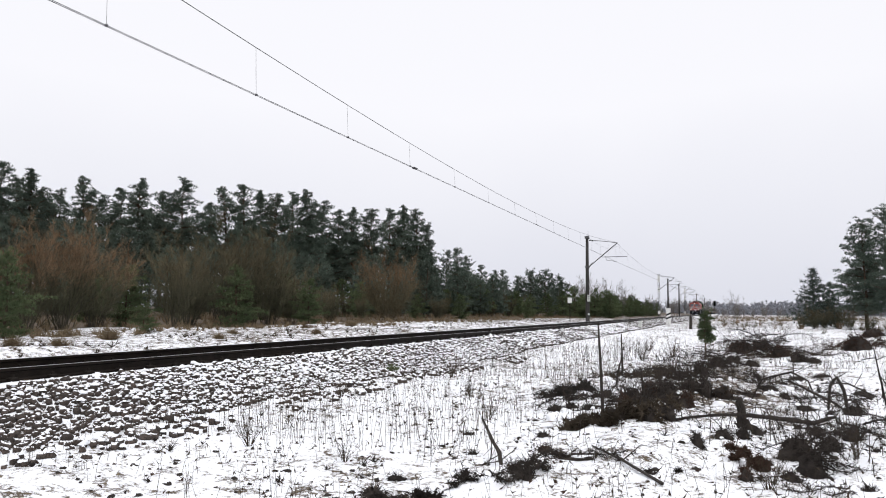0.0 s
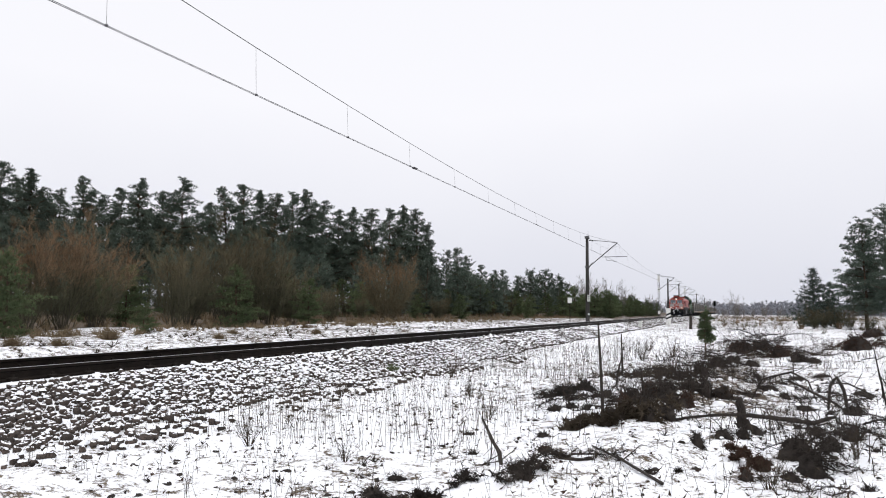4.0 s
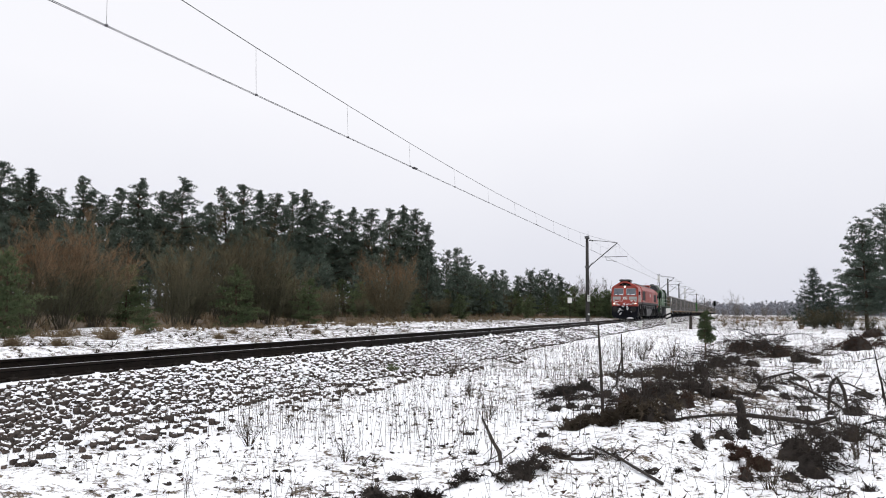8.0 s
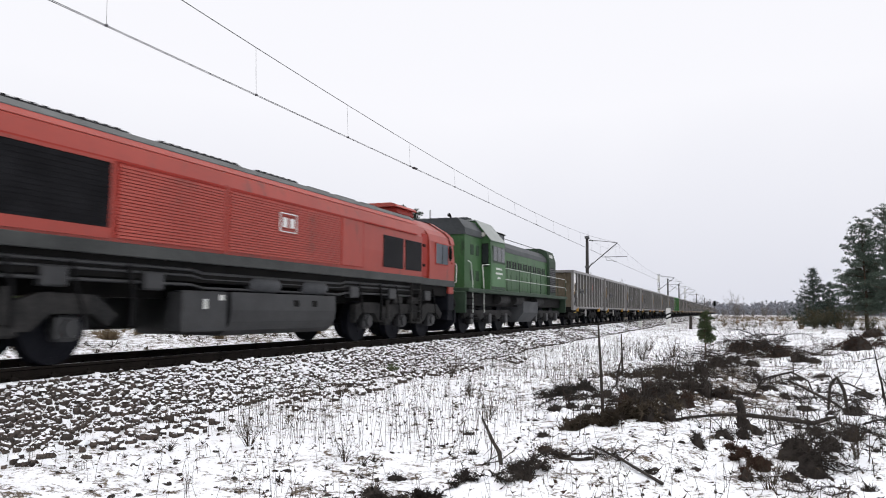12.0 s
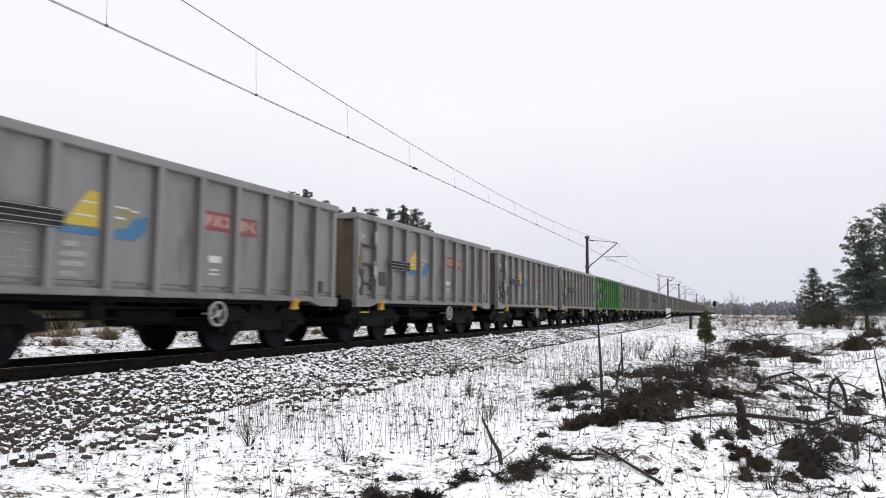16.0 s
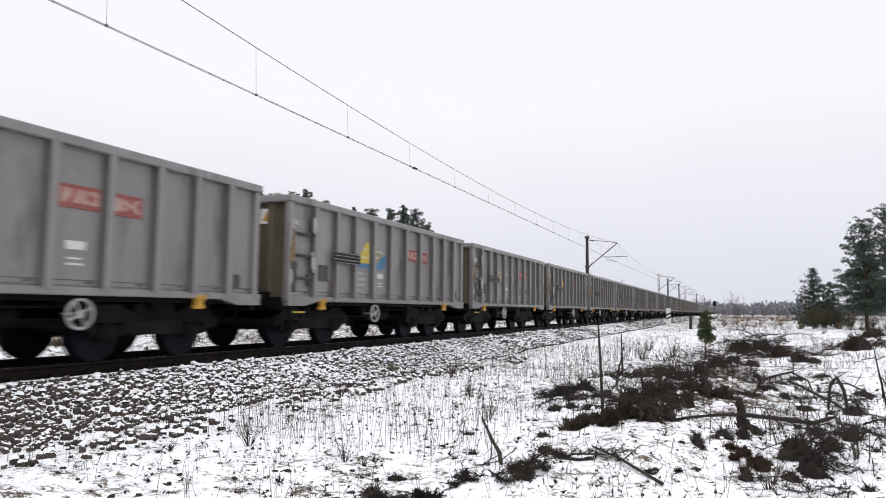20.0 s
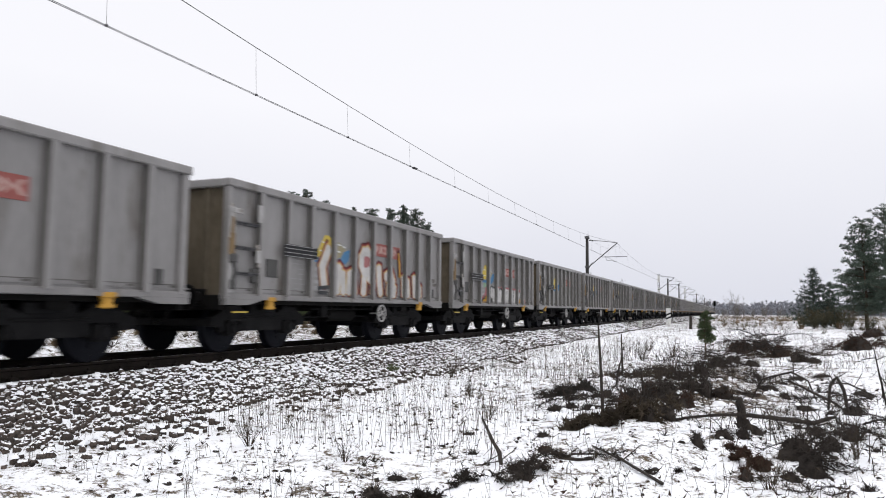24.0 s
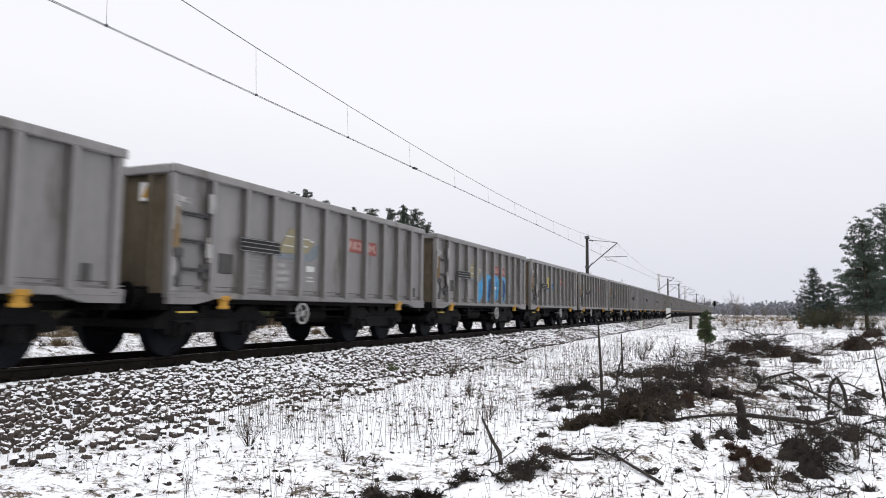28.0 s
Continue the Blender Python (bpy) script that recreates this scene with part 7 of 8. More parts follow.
def build_litter():
    rng = np.random.default_rng(50)
    field = scatter(rng, 3600, -7.6, 3.6, 4.6, 34, 0.12, 0.7)
    stalks("dead_stalks", field, 0.19, 0.0021, rng, STALK, "thin dead weed stalks standing in the snow", 0.25, 2)
    tall = scatter(rng, 1500, -6.8, -2.6, 7, 26, 0.15, 0.9, 44)
    stalks("tall_stalks", tall, 0.42, 0.0026, rng, STALK, "tall dry weed stalks along the track", 0.10, 3)
    far = scatter(rng, 5200, -7.0, 5.5, 20, 110, 0.1, 0.35, 46)
    stalks("field_stalks", far, 0.22, 0.0045, rng, STALK, "dead weeds across the snowy field", 0.3, 1)
    # dark tufts and fallen leaves that the snow has not covered
    t = scatter(rng, 2200, -8.0, 4.2, 4.4, 30, 0.22, 1.1, 48)
    t = t[::4]
    v = blades(t, 16, 0.05 * np.exp(rng.normal(0, 0.5, len(t))), 0.006, rng, 0.9, spread=0.7)
    tagged(new("dark_tufts", raw_mesh("dark_tufts", *v, BRUSH)), "dark grass tufts poking through the snow", "dead grass", kind="stuff")
    lumps("earth_clods", scatter(rng, 2600, -8.0, 4.2, 4.4, 26, 0.1, 1.2, 49), 0.014, 0.8, rng, BRUSH, "dark clods and leaf litter on the snow", "litter")
    q = scatter(rng, 900, -3.0, 2.4, 8.0, 22, 0.1, 0.8, 51)
    q[:, 2] += rng.uniform(-0.01, 0.03, len(q))
    lumps("snow_pillows", q, 0.032, 0.7, rng, SNOW, "small pillows of snow on the brush", "snow")
    t = scatter(rng, 900, -6, 3.2, 4.4, 18, 0.1, 1.3, 52)
    c = np.repeat(t + [0, 0, 0.012], 1, 0)
    v = blades(c, 3, 0.036, 0.010, rng, 0.02, spread=1.2)
    tagged(new("fallen_leaves", raw_mesh("fallen_leaves", *v, BRUSH_RED)), "brown fallen leaves on the snow", "leaves", kind="stuff")
    t = scatter(rng, 420, -17.2, -12.7, 8, 70, 0.0, 0.9, 60)
    v = blades(t, 14, 0.11 * np.exp(rng.normal(0, 0.5, len(t))), 0.012, rng, 0.6, spread=0.8)
    tagged(new("verge_tufts", raw_mesh("verge_tufts", *v, STALK)), "dark dead grass tufts on the snowy verge", "dead grass", kind="stuff")
    # the far verge: straw-coloured tussocks
    t = scatter(rng, 1500, -27, -18.6, 8, 110, 0.05, 0.5, 54)
    v = blades(t, 26, 0.28, 0.012, rng, 0.9, spread=0.6)
    tagged(new("straw_tussocks", raw_mesh("straw_tussocks", *v, STRAW)), "tussocks of straw-coloured dry grass beyond the track", "dry grass", kind="stuff")
    t = scatter(rng, 1100, -34, -23.5, 8, 120, 0.2, 0.4, 56)
    v = blades(t, 16, 0.55, 0.012, rng, 1.6, spread=0.5)
    tagged(new("reed_belt", raw_mesh("reed_belt", *v, STRAW)), "tall dry grass at the foot of the bushes", "dry grass", kind="stuff")
    t = scatter(rng, 900, -4, 40, 130, 240, 0.3, 0.1, 58)
    v = blades(t, 16, 0.5, 0.03, rng, 1.0, spread=0.6)
    tagged(new("field_grass", raw_mesh("field_grass", *v, STRAW)), "brownish dry grass far across the field", "dry grass", kind="stuff")


build_litter()
TUFT = [raw_mesh("tussock", *joined([blades(np.random.default_rng(k).normal(0, 0.09, (60, 3)) * [1, 1, 0.3], 12, 0.36, 0.008, np.random.default_rng(k), 0.7)]), STRAW) for k in (1, 2)]
for k, (x, y, s) in enumerate(((-15.77, 12.7, 0.9), (-16.84, 15.23, 1.1), (-15.19, 18.0, 0.7), (-15.54, 11.31, 0.8), (-15.65, 24.43, 0.7), (-19.6, 16.0, 1.0), (-17.9, 27.0, 0.8), (-18.4, 32.0, 0.9), (-20.5, 12.6, 1.1), (-17.5, 21.5, 0.7))):
    b = tagged(new("grass_tussock", TUFT[k % 2]), "bent brown grass tussock on the snowy verge", "grass", "tussocks")
    b.matrix_basis = pose(x, y, hz(x, y), 0, 0, 50 * k)
    b.scale = (s, s, s)


def bough(mesh_list, rng, start, direction, length, r, twigs=22, droop=0.12):
    """A cut branch with side twigs, as rods; returns the points along it."""
    pts = [np.array(start, float)]
    d = unit(np.array(direction, float))
    for k in range(6):
        d = unit(d + rng.normal(0, 0.13, 3) + np.array([0, 0, -droop]))
        pts.append(pts[-1] + d * length / 6)
    p = np.array(pts)
    p[:, 2] = np.maximum(p[:, 2], height(p[:, 0], p[:, 1]) + 0.02)
    rr = r * (1 - np.arange(7) / 7.6)
    mesh_list.append(sticks(p[:-1], p[1:], rr[:-1], rr[1:]))
    u = rng.uniform(0.12, 1, twigs) * 5.99
    i = u.astype(int)
    q = p[i] + (p[i + 1] - p[i]) * (u - i)[:, None]
    td = unit(unit(p[i + 1] - p[i]) * 0.7 + rng.normal(0, 0.6, (twigs, 3)))
    tl = length * rng.uniform(0.10, 0.32, (twigs, 1))
    e = q + td * tl
    e[:, 2] = np.maximum(e[:, 2], height(e[:, 0], e[:, 1]) + 0.01)
    mesh_list.append(sticks(q, e, r * 0.30, r * 0.14))
    q2 = np.repeat(q, 3, 0) + np.repeat(e - q, 3, 0) * rng.uniform(0.2, 1, (twigs * 3, 1))
    e2 = q2 + unit(np.repeat(td, 3, 0) + rng.normal(0, 0.6, (twigs * 3, 3))) * np.repeat(tl, 3, 0) * rng.uniform(0.2, 0.5, (twigs * 3, 1))
    mesh_list.append(sticks(q2, e2, r * 0.16, r * 0.08))
    return np.concatenate([q, e, q2])


def brush_pile(seed, x, y, sx, sy, h, n, length, r, label, needles=BRUSH, dense=1, size=0.09):
    rng = np.random.default_rng(seed)
    pile = tagged(empty("brush_pile", pose(0, 0, 0)), label, "brush pile", "brush piles")
    rods, tips = [], []
    for k in range(n):
        px, py = x + rng.normal(0, 0.5) * sx, y + rng.normal(0, 0.5) * sy
        lift = h * max(0.05, 1 - ((px - x) / (1.3 * sx)) ** 2 - ((py - y) / (1.3 * sy)) ** 2)
        a = rng.uniform(0, 6.283)
        tips.append(bough(rods, rng, (px, py, hz(px, py) + lift * rng.uniform(0.1, 1.0)), (math.cos(a), math.sin(a), rng.uniform(-0.1, 0.35)), length * rng.uniform(0.5, 1.2), r * rng.uniform(0.6, 1.3)))
    part("branchwork", raw_mesh("branchwork", *joined(rods), BRUSH), None, pile)["kind"] = "stuff"
    t = np.concatenate(tips)
    part("dead_needles", raw_mesh("dead_needles", *blades(t, dense, size, size * 0.09, rng, 0.0), needles), None, pile)
    return pile


brush_pile(201, -1.42, 11.6, 0.5, 1.3, 0.28, 11, 0.9, 0.013, "low heap of dark cut branches on the snow", BRUSH, 1, 0.05)
brush_pile(202, -0.8, 13.6, 0.6, 1.3, 0.28, 9, 1.0, 0.014, "heap of dark brown cut branches with dead needles", BRUSH, 1, 0.05)
brush_pile(203, -0.75, 21.0, 0.8, 3.2, 0.45, 14, 1.4, 0.015, "long heap of dead brush in the snow", BRUSH, 1, 0.06)
brush_pile(204, 0.6, 26.5, 0.9, 2.5, 0.75, 20, 1.8, 0.020, "dark heap of cut boughs with brown needles", BRUSH_RED, 1, 0.09)
brush_pile(205, 1.6, 30.0, 1.4, 3.0, 0.85, 20, 2.2, 0.022, "wide heap of cut boughs in the field", BRUSH, 1, 0.09)
brush_pile(206, 0.66, 7.75, 0.26, 0.36, 0.34, 12, 0.42, 0.011, "dark tangle of roots and cut twigs on the snow", BRUSH, 1, 0.04)
brush_pile(207, 1.3, 10.9, 0.7, 1.0, 0.22, 5, 0.8, 0.012, "tangle of bent dead branches", BRUSH, 1, 0.07)
brush_pile(208, 1.7, 13.2, 0.9, 1.2, 0.2, 5, 0.9, 0.012, "scattered cut twigs on the snow", BRUSH, 1, 0.07)
brush_pile(218, 0.4, 18.0, 0.9, 2.0, 0.30, 7, 1.1, 0.012, "scattered dark boughs on the snow", BRUSH, 1, 0.09)
brush_pile(219, -1.7, 16.8, 0.8, 1.8, 0.30, 12, 1.0, 0.010, "low dead scrub by the path", STALK, 2, 0.10)
brush_pile(229, 0.12, 7.3, 0.10, 0.12, 0.16, 7, 0.20, 0.006, "small heap of rusty brown dead needles", BRUSH_RED, 8, 0.05)
brush_pile(210, -2.5, 12.2, 0.45, 0.8, 0.16, 14, 0.7, 0.010, "flattened dark brush half under snow", BRUSH, 2, 0.07)
brush_pile(211, -1.45, 8.9, 0.35, 0.7, 0.14, 14, 0.5, 0.007, "dead grass and twigs matted together", STALK, 8, 0.10)
brush_pile(212, -2.5, 5.15, 0.22, 0.14, 0.15, 12, 0.26, 0.007, "dark earth clump with roots in the snow", BRUSH, 5, 0.05)
brush_pile(213, -2.15, 6.1, 0.30, 0.25, 0.10, 6, 0.35, 0.008, "dark roots lying in the snow", BRUSH, 2, 0.05)
brush_pile(214, -1.65, 6.6, 0.25, 0.4, 0.14, 8, 0.4, 0.010, "dark broken branches in the snow", BRUSH, 2, 0.05)
brush_pile(215, 5.2, 34.0, 0.8, 1.4, 0.6, 16, 1.4, 0.016, "rusty dead bush at the field's edge", BRUSH_RED, 3, 0.10)
brush_pile(216, 0.75, 6.6, 0.4, 0.4, 0.10, 6, 0.4, 0.006, "thin twigs lying on the snow", BRUSH, 1, 0.04)

brush_pile(220, -1.05, 16.2, 0.6, 1.8, 0.34, 9, 1.0, 0.012, "dark cut boughs between the heaps", BRUSH, 1, 0.08)
brush_pile(221, 1.15, 9.3, 0.35, 0.7, 0.22, 10, 0.6, 0.009, "tangle of thin dark roots", BRUSH, 2, 0.05)
brush_pile(223, 2.0, 10.8, 0.6, 1.2, 0.12, 4, 0.7, 0.008, "scattered thin twigs on the snow", BRUSH, 1, 0.05)
brush_pile(224, 1.1, 16.4, 0.9, 2.0, 0.2, 5, 0.9, 0.010, "scattered dark boughs on the snow", BRUSH, 1, 0.08)
# upright dead stems in the heaps
for k, (x, y, sx, sy, n) in enumerate(((-1.4, 11.5, 0.5, 1.2, 150), (-0.9, 15.5, 0.5, 1.8, 120), (0.8, 9.0, 0.5, 0.8, 70), (-1.6, 18.5, 0.8, 3.0, 160))):
    rng = np.random.default_rng(260 + k)
    p = np.stack([rng.normal(x, sx, n), rng.normal(y, sy, n)], 1)
    stalks("dead_stems", np.column_stack([p, height(p[:, 0], p[:, 1])]), 0.34, 0.005, rng, BRUSH, "upright dark dead stems among the brush", 0.28, 2)


def dead_heap(seed, x, y, w, h, needles, label):
    """One matted clump of dead boughs and roots: an uneven dark core, hanging dead needles, a few twigs sticking out."""
    rng = np.random.default_rng(seed)
    heap = tagged(empty("brush_clump", pose(x, y, hz(x, y) - 0.02, 0, 0, rng.uniform(0, 360))), label, "brush", "brush clumps")
    n, rings = 13, (-0.15, 0.18, 0.48, 0.80, 1.15)
    a = np.arange(n) * 6.283 / n
    rad = 1 + 0.22 * np.sin(a * 2 + rng.uniform(0, 6)) + 0.16 * np.sin(a * 3 + rng.uniform(0, 6))
    vs = []
    for e in rings:
        r = rad * math.cos(e) * (1 + rng.uniform(-0.34, 0.34, n))
        vs.append(np.stack([0.40 * w * r * np.cos(a), 0.32 * w * r * np.sin(a), h * 0.78 * math.sin(e) * (1 + rng.uniform(-0.25, 0.25, n))], 1))
    v = np.concatenate(vs + [np.array([[0, 0, h * rng.uniform(0.7, 0.95)]])])
    f = []
    for k in range(len(rings) - 1):
        for i in range(n):
            j = (i + 1) % n
            f += [(k * n + i, k * n + j, k * n + n + j), (k * n + i, k * n + n + j, k * n + n + i)]
    f += [((len(rings) - 1) * n + i, (len(rings) - 1) * n + (i + 1) % n, len(rings) * n) for i in range(n)]
    part("matted_core", raw_mesh("matted_core", v, np.array(f), BRUSH, True), None, heap)
    m = int(np.clip(2600 * w * h, 90, 520))
    c = v[rng.integers(0, len(v), m)] * rng.uniform(0.82, 1.10, (m, 1)) + rng.normal(0, 0.03, (m, 3)) * w
    c[:, 2] = np.maximum(c[:, 2], 0.01)
    reach = min(0.16, 0.05 + 0.10 * w)
    part("dead_needles", raw_mesh("dead_needles", *blades(c, 4, reach * 0.85, reach * 0.055, rng, -0.55, unit(c + [0, 0, -0.1 * h]) * 0.75, 0.42), needles), None, heap)
    k = int(5 + 14 * w)
    q = v[rng.integers(0, len(v), k)] * 0.7
    e = q + unit(q + rng.normal(0, 0.3, (k, 3)) * w + [0, 0, 0.15 * h]) * w * rng.uniform(0.3, 0.8, (k, 1))
    part("twig_spray", raw_mesh("twig_spray", *sticks(q, e, 0.004 + 0.006 * w, 0.002), BRUSH), None, heap)["kind"] = "stuff"
    return heap


# the long windrow of dead boughs, near to far
HEAPS = [(-1.35, 8.65, 0.29, 0.40), (-1.43, 10.18, 0.46, 0.50), (-1.48, 11.53, 0.60, 0.46), (-0.94, 8.87, 0.37, 0.31), (-1.3, 12.27, 0.64, 0.48), (-0.76, 9.03, 0.36, 0.34),
         (-1.02, 12.2, 0.62, 0.43), (-0.66, 11.27, 0.50, 0.43), (-0.7, 12.81, 0.56, 0.40), (-0.43, 12.76, 0.54, 0.44), (-0.16, 12.84, 0.54, 0.38), (-1.15, 10.6, 0.45, 0.34), (-0.95, 11.6, 0.5, 0.36), (0.2, 13.5, 0.77, 0.15), (0.6, 14.38, 0.59, 0.19)]
FAR_HEAPS = [(-0.71, 17.79, 0.78, 0.44), (-0.99, 15.15, 0.66, 0.36), (-0.39, 20.8, 0.9, 0.54), (0.04, 21.59, 0.9, 0.5), (0.28, 30.5, 1.7, 0.86), (1.1, 32.6, 1.8, 0.93), (1.47, 26.32, 1.4, 0.72), (1.78, 22.71, 0.93, 0.44),
             (2.12, 22.54, 0.74, 0.30), (0.47, 20.96, 0.72, 0.32), (-1.64, 18.06, 0.6, 0.28), (-2.09, 17.32, 0.57, 0.26), (1.35, 18.16, 0.74, 0.22), (1.93, 18.72, 0.61, 0.16), (2.24, 15.1, 0.62, 0.18)]
ROOTS = [(-0.11, 8.13, 0.42, 0.17), (0.08, 8.37, 0.34, 0.21), (-0.35, 7.62, 0.29, 0.23), (0.25, 9.44, 0.23, 0.16), (0.56, 7.79, 0.60, 0.36), (0.66, 7.4, 0.42, 0.40), (0.9, 8.21, 0.42, 0.33), (0.45, 6.95, 0.33, 0.14), (0.22, 7.56, 0.19, 0.1),
         (0.93, 9.53, 0.39, 0.17), (1.25, 9.28, 0.28, 0.36), (1.66, 12.01, 0.5, 0.26), (1.0, 12.07, 0.5, 0.18), (0.84, 13.75, 0.45, 0.18), (1.25, 11.3, 0.28, 0.19), (1.05, 7.0, 0.29, 0.08)]
PATCHES = [(-2.84, 12.77, 0.85, 0.14), (-2.54, 13.08, 0.54, 0.24), (-2.58, 10.95, 0.37, 0.16), (-2.41, 11.2, 0.34, 0.14), (-2.1, 11.1, 0.31, 0.15), (-1.7, 6.04, 0.31, 0.12), (-1.81, 6.18, 0.21, 0.11), (-2.12, 8.3, 0.21, 0.09),
           (-0.68, 6.35, 0.19, 0.06), (-0.46, 6.54, 0.11, 0.05), (-2.1, 12.86, 0.32, 0.18), (-2.82, 5.34, 0.35, 0.14), (-2.93, 5.98, 0.22, 0.07), (-2.6, 7.2, 0.16, 0.06), (-3.1, 8.4, 0.2, 0.06)]
for k, (x, y, w, h) in enumerate(HEAPS):
    dead_heap(400 + k, x, y, w * 0.66, h * 0.66, (BRUSH, BRUSH_RED)[k % 3 == 1], "dense dark clump of dead boughs in a long heap")
for k, (x, y, w, h) in enumerate(FAR_HEAPS):
    dead_heap(430 + k, x, y, w * 0.62, h * 0.60, BRUSH_RED if k in (4, 5, 6) else BRUSH, "dark heap of cut boughs with brown needles" if k in (4, 5, 6) else "dark mat of dead boughs on the snow")
for k, (x, y, w, h) in enumerate(ROOTS):
    dead_heap(460 + k, x, y, w * 0.60, h * 0.70, BRUSH, "dark torn-up root mass hung with dead fibres")
for k, (x, y, w, h) in enumerate(PATCHES):
    dead_heap(490 + k, x, y, w * 0.80, h * 0.80, BRUSH, "dark clod of earth and dead stems in the snow")
for k, (x, y, w, h) in enumerate(((0.08, 6.75, 0.25, 0.20), (-1.89, 7.42, 0.29, 0.13), (4.68, 32.45, 1.6, 0.9), (7.81, 48.78, 2.0, 0.8))):
    dead_heap(520 + k, x, y, w * 0.75, h * 0.7, BRUSH_RED, "mound of rusty brown dead needles")


def limb(name, pts, radii, label, material=BRUSH, twigs=10, seed=1, category="branch"):
    """One clear branch or log: a bent tapered stem with knots and side twigs."""
    rng = np.random.default_rng(seed)
    t = tagged(empty(name), label, category)
    fine, rads = [], []
    P = np.array(pts, float)
    for k in range(len(P) - 1):
        for u in (0, 0.34, 0.67):
            fine.append(tuple(P[k] + (P[k + 1] - P[k]) * u + rng.normal(0, 0.15, 3) * radii[k]))
            rads.append((radii[k] + (radii[k + 1] - radii[k]) * u) * rng.uniform(0.88, 1.14))
    fine.append(tuple(P[-1]))
    rads.append(radii[-1])
    part("stem", Mesh().tube(fine, rads, 8), material, t)
    if twigs:
        u = rng.uniform(0.05, 0.98, twigs) * (len(P) - 1.001)
        i = u.astype(int)
        q = P[i] + (P[i + 1] - P[i]) * (u - i)[:, None]
        e = q + unit(rng.normal(0, 1, (twigs, 3)) + [0, -0.1, -0.1]) * rng.uniform(0.1, 0.35, (twigs, 1))
        e[:, 2] = np.maximum(e[:, 2], height(e[:, 0], e[:, 1]) + 0.01)
        q2 = np.repeat(q, 3, 0) + np.repeat(e - q, 3, 0) * rng.uniform(0.3, 1, (twigs * 3, 1))
        e2 = q2 + unit(np.repeat(e - q, 3, 0) + rng.normal(0, 0.15, (twigs * 3, 3))) * rng.uniform(0.05, 0.16, (twigs * 3, 1))
        part("twig_spray", raw_mesh("twig_spray", *joined([sticks(q, e, 0.007, 0.004), sticks(q2, e2, 0.004, 0.002)]), BRUSH), None, t)["kind"] = "stuff"
    return t


limb("fallen_bough", [(-1.37, 9.5, -0.66), (-0.88, 9.56, -0.55), (-0.33, 9.59, -0.45), (0.1, 9.6, -0.41), (0.51, 9.59, -0.43), (0.88, 9.56, -0.45), (1.12, 9.54, -0.36)],
     [0.010, 0.014, 0.018, 0.022, 0.027, 0.025, 0.016], "long dark fallen bough arched over the snow", BRUSH, 40, 1)
limb("tree_stump", [(0.06, 9.72, -0.72), (0.09, 9.72, -0.48), (0.075, 9.70, -0.32), (0.06, 9.7, -0.21)], [0.085, 0.055, 0.045, 0.035], "dark broken tree stump", BRUSH, 14, 2, "stump")
limb("stump_root", [(0.1, 9.7, -0.5), (0.28, 9.55, -0.62), (0.42, 9.4, -0.70)], [0.05, 0.05, 0.03], "dark root beside the stump", BRUSH, 8, 3, "root")
limb("fallen_log", [(-1.31, 7.1, hz(-1.31, 7.1) + 0.05), (-0.95, 6.58, hz(-0.95, 6.58) + 0.03), (-0.55, 6.02, hz(-0.55, 6.02) + 0.02)], [0.009, 0.013, 0.015], "thin bare log lying in the snow", LOG, 3, 4, "log")
limb("leaning_stake", [(-2.52, 7.25, -0.31), (-2.32, 6.95, -0.45), (-2.18, 6.8, -0.56), (-2.08, 6.6, -0.72)], [0.012, 0.018, 0.022, 0.02], "rotten leaning stake with peeling bark", BRUSH, 6, 5, "stake")
limb("arched_twig", [(0.25, 11.5, -0.42), (0.40, 11.5, -0.12), (0.78, 11.47, 0.0), (1.0, 11.45, -0.12), (1.10, 11.42, -0.40)], [0.010, 0.013, 0.014, 0.012, 0.008], "thin arched dead twig", BRUSH, 14, 6)
limb("bent_twig", [(1.19, 10.94, -0.45), (1.22, 10.93, -0.12), (1.30, 10.92, 0.0), (1.38, 10.91, -0.17), (1.42, 10.91, -0.48)], [0.016, 0.020, 0.024, 0.024, 0.018], "bent twig with a loop of bark", BRUSH, 8, 7)
limb("cut_branch", [(0.72, 11.18, -0.09), (0.97, 11.16, -0.22), (1.30, 11.13, -0.38), (1.45, 11.1, -0.50)], [0.014, 0.018, 0.018, 0.012], "dark cut branch propped on the heap", BRUSH, 10, 8)
limb("cut_branch", [(1.35, 13.3, -0.30), (1.7, 13.0, -0.26), (2.05, 12.7, -0.42)], [0.010, 0.012, 0.008], "thin bowed branch above the snow", BRUSH, 12, 10)
limb("bare_sapling", [(1.75, 9.9, -0.62), (1.66, 9.88, -0.05), (1.58, 9.86, 0.45)], [0.014, 0.011, 0.005], "bare sapling at the field's edge", BRUSH, 14, 11, "sapling")
limb("cut_branch", [(-1.75, 6.85, -0.62), (-1.5, 6.75, -0.58), (-1.25, 6.7, -0.56)], [0.028, 0.034, 0.026], "short dark piece of wood in the snow", BRUSH, 5, 13)
limb("cut_branch", [(-1.4, 8.7, -0.62), (-0.95, 8.9, -0.55), (-0.62, 9.2, -0.50)], [0.010, 0.014, 0.010], "flat branch pressed into the snow", BRUSH, 10, 14)
WEED = shrub_meshes(301, 0.45, 0.55, 16, 8, 4, STALK, 0.004)
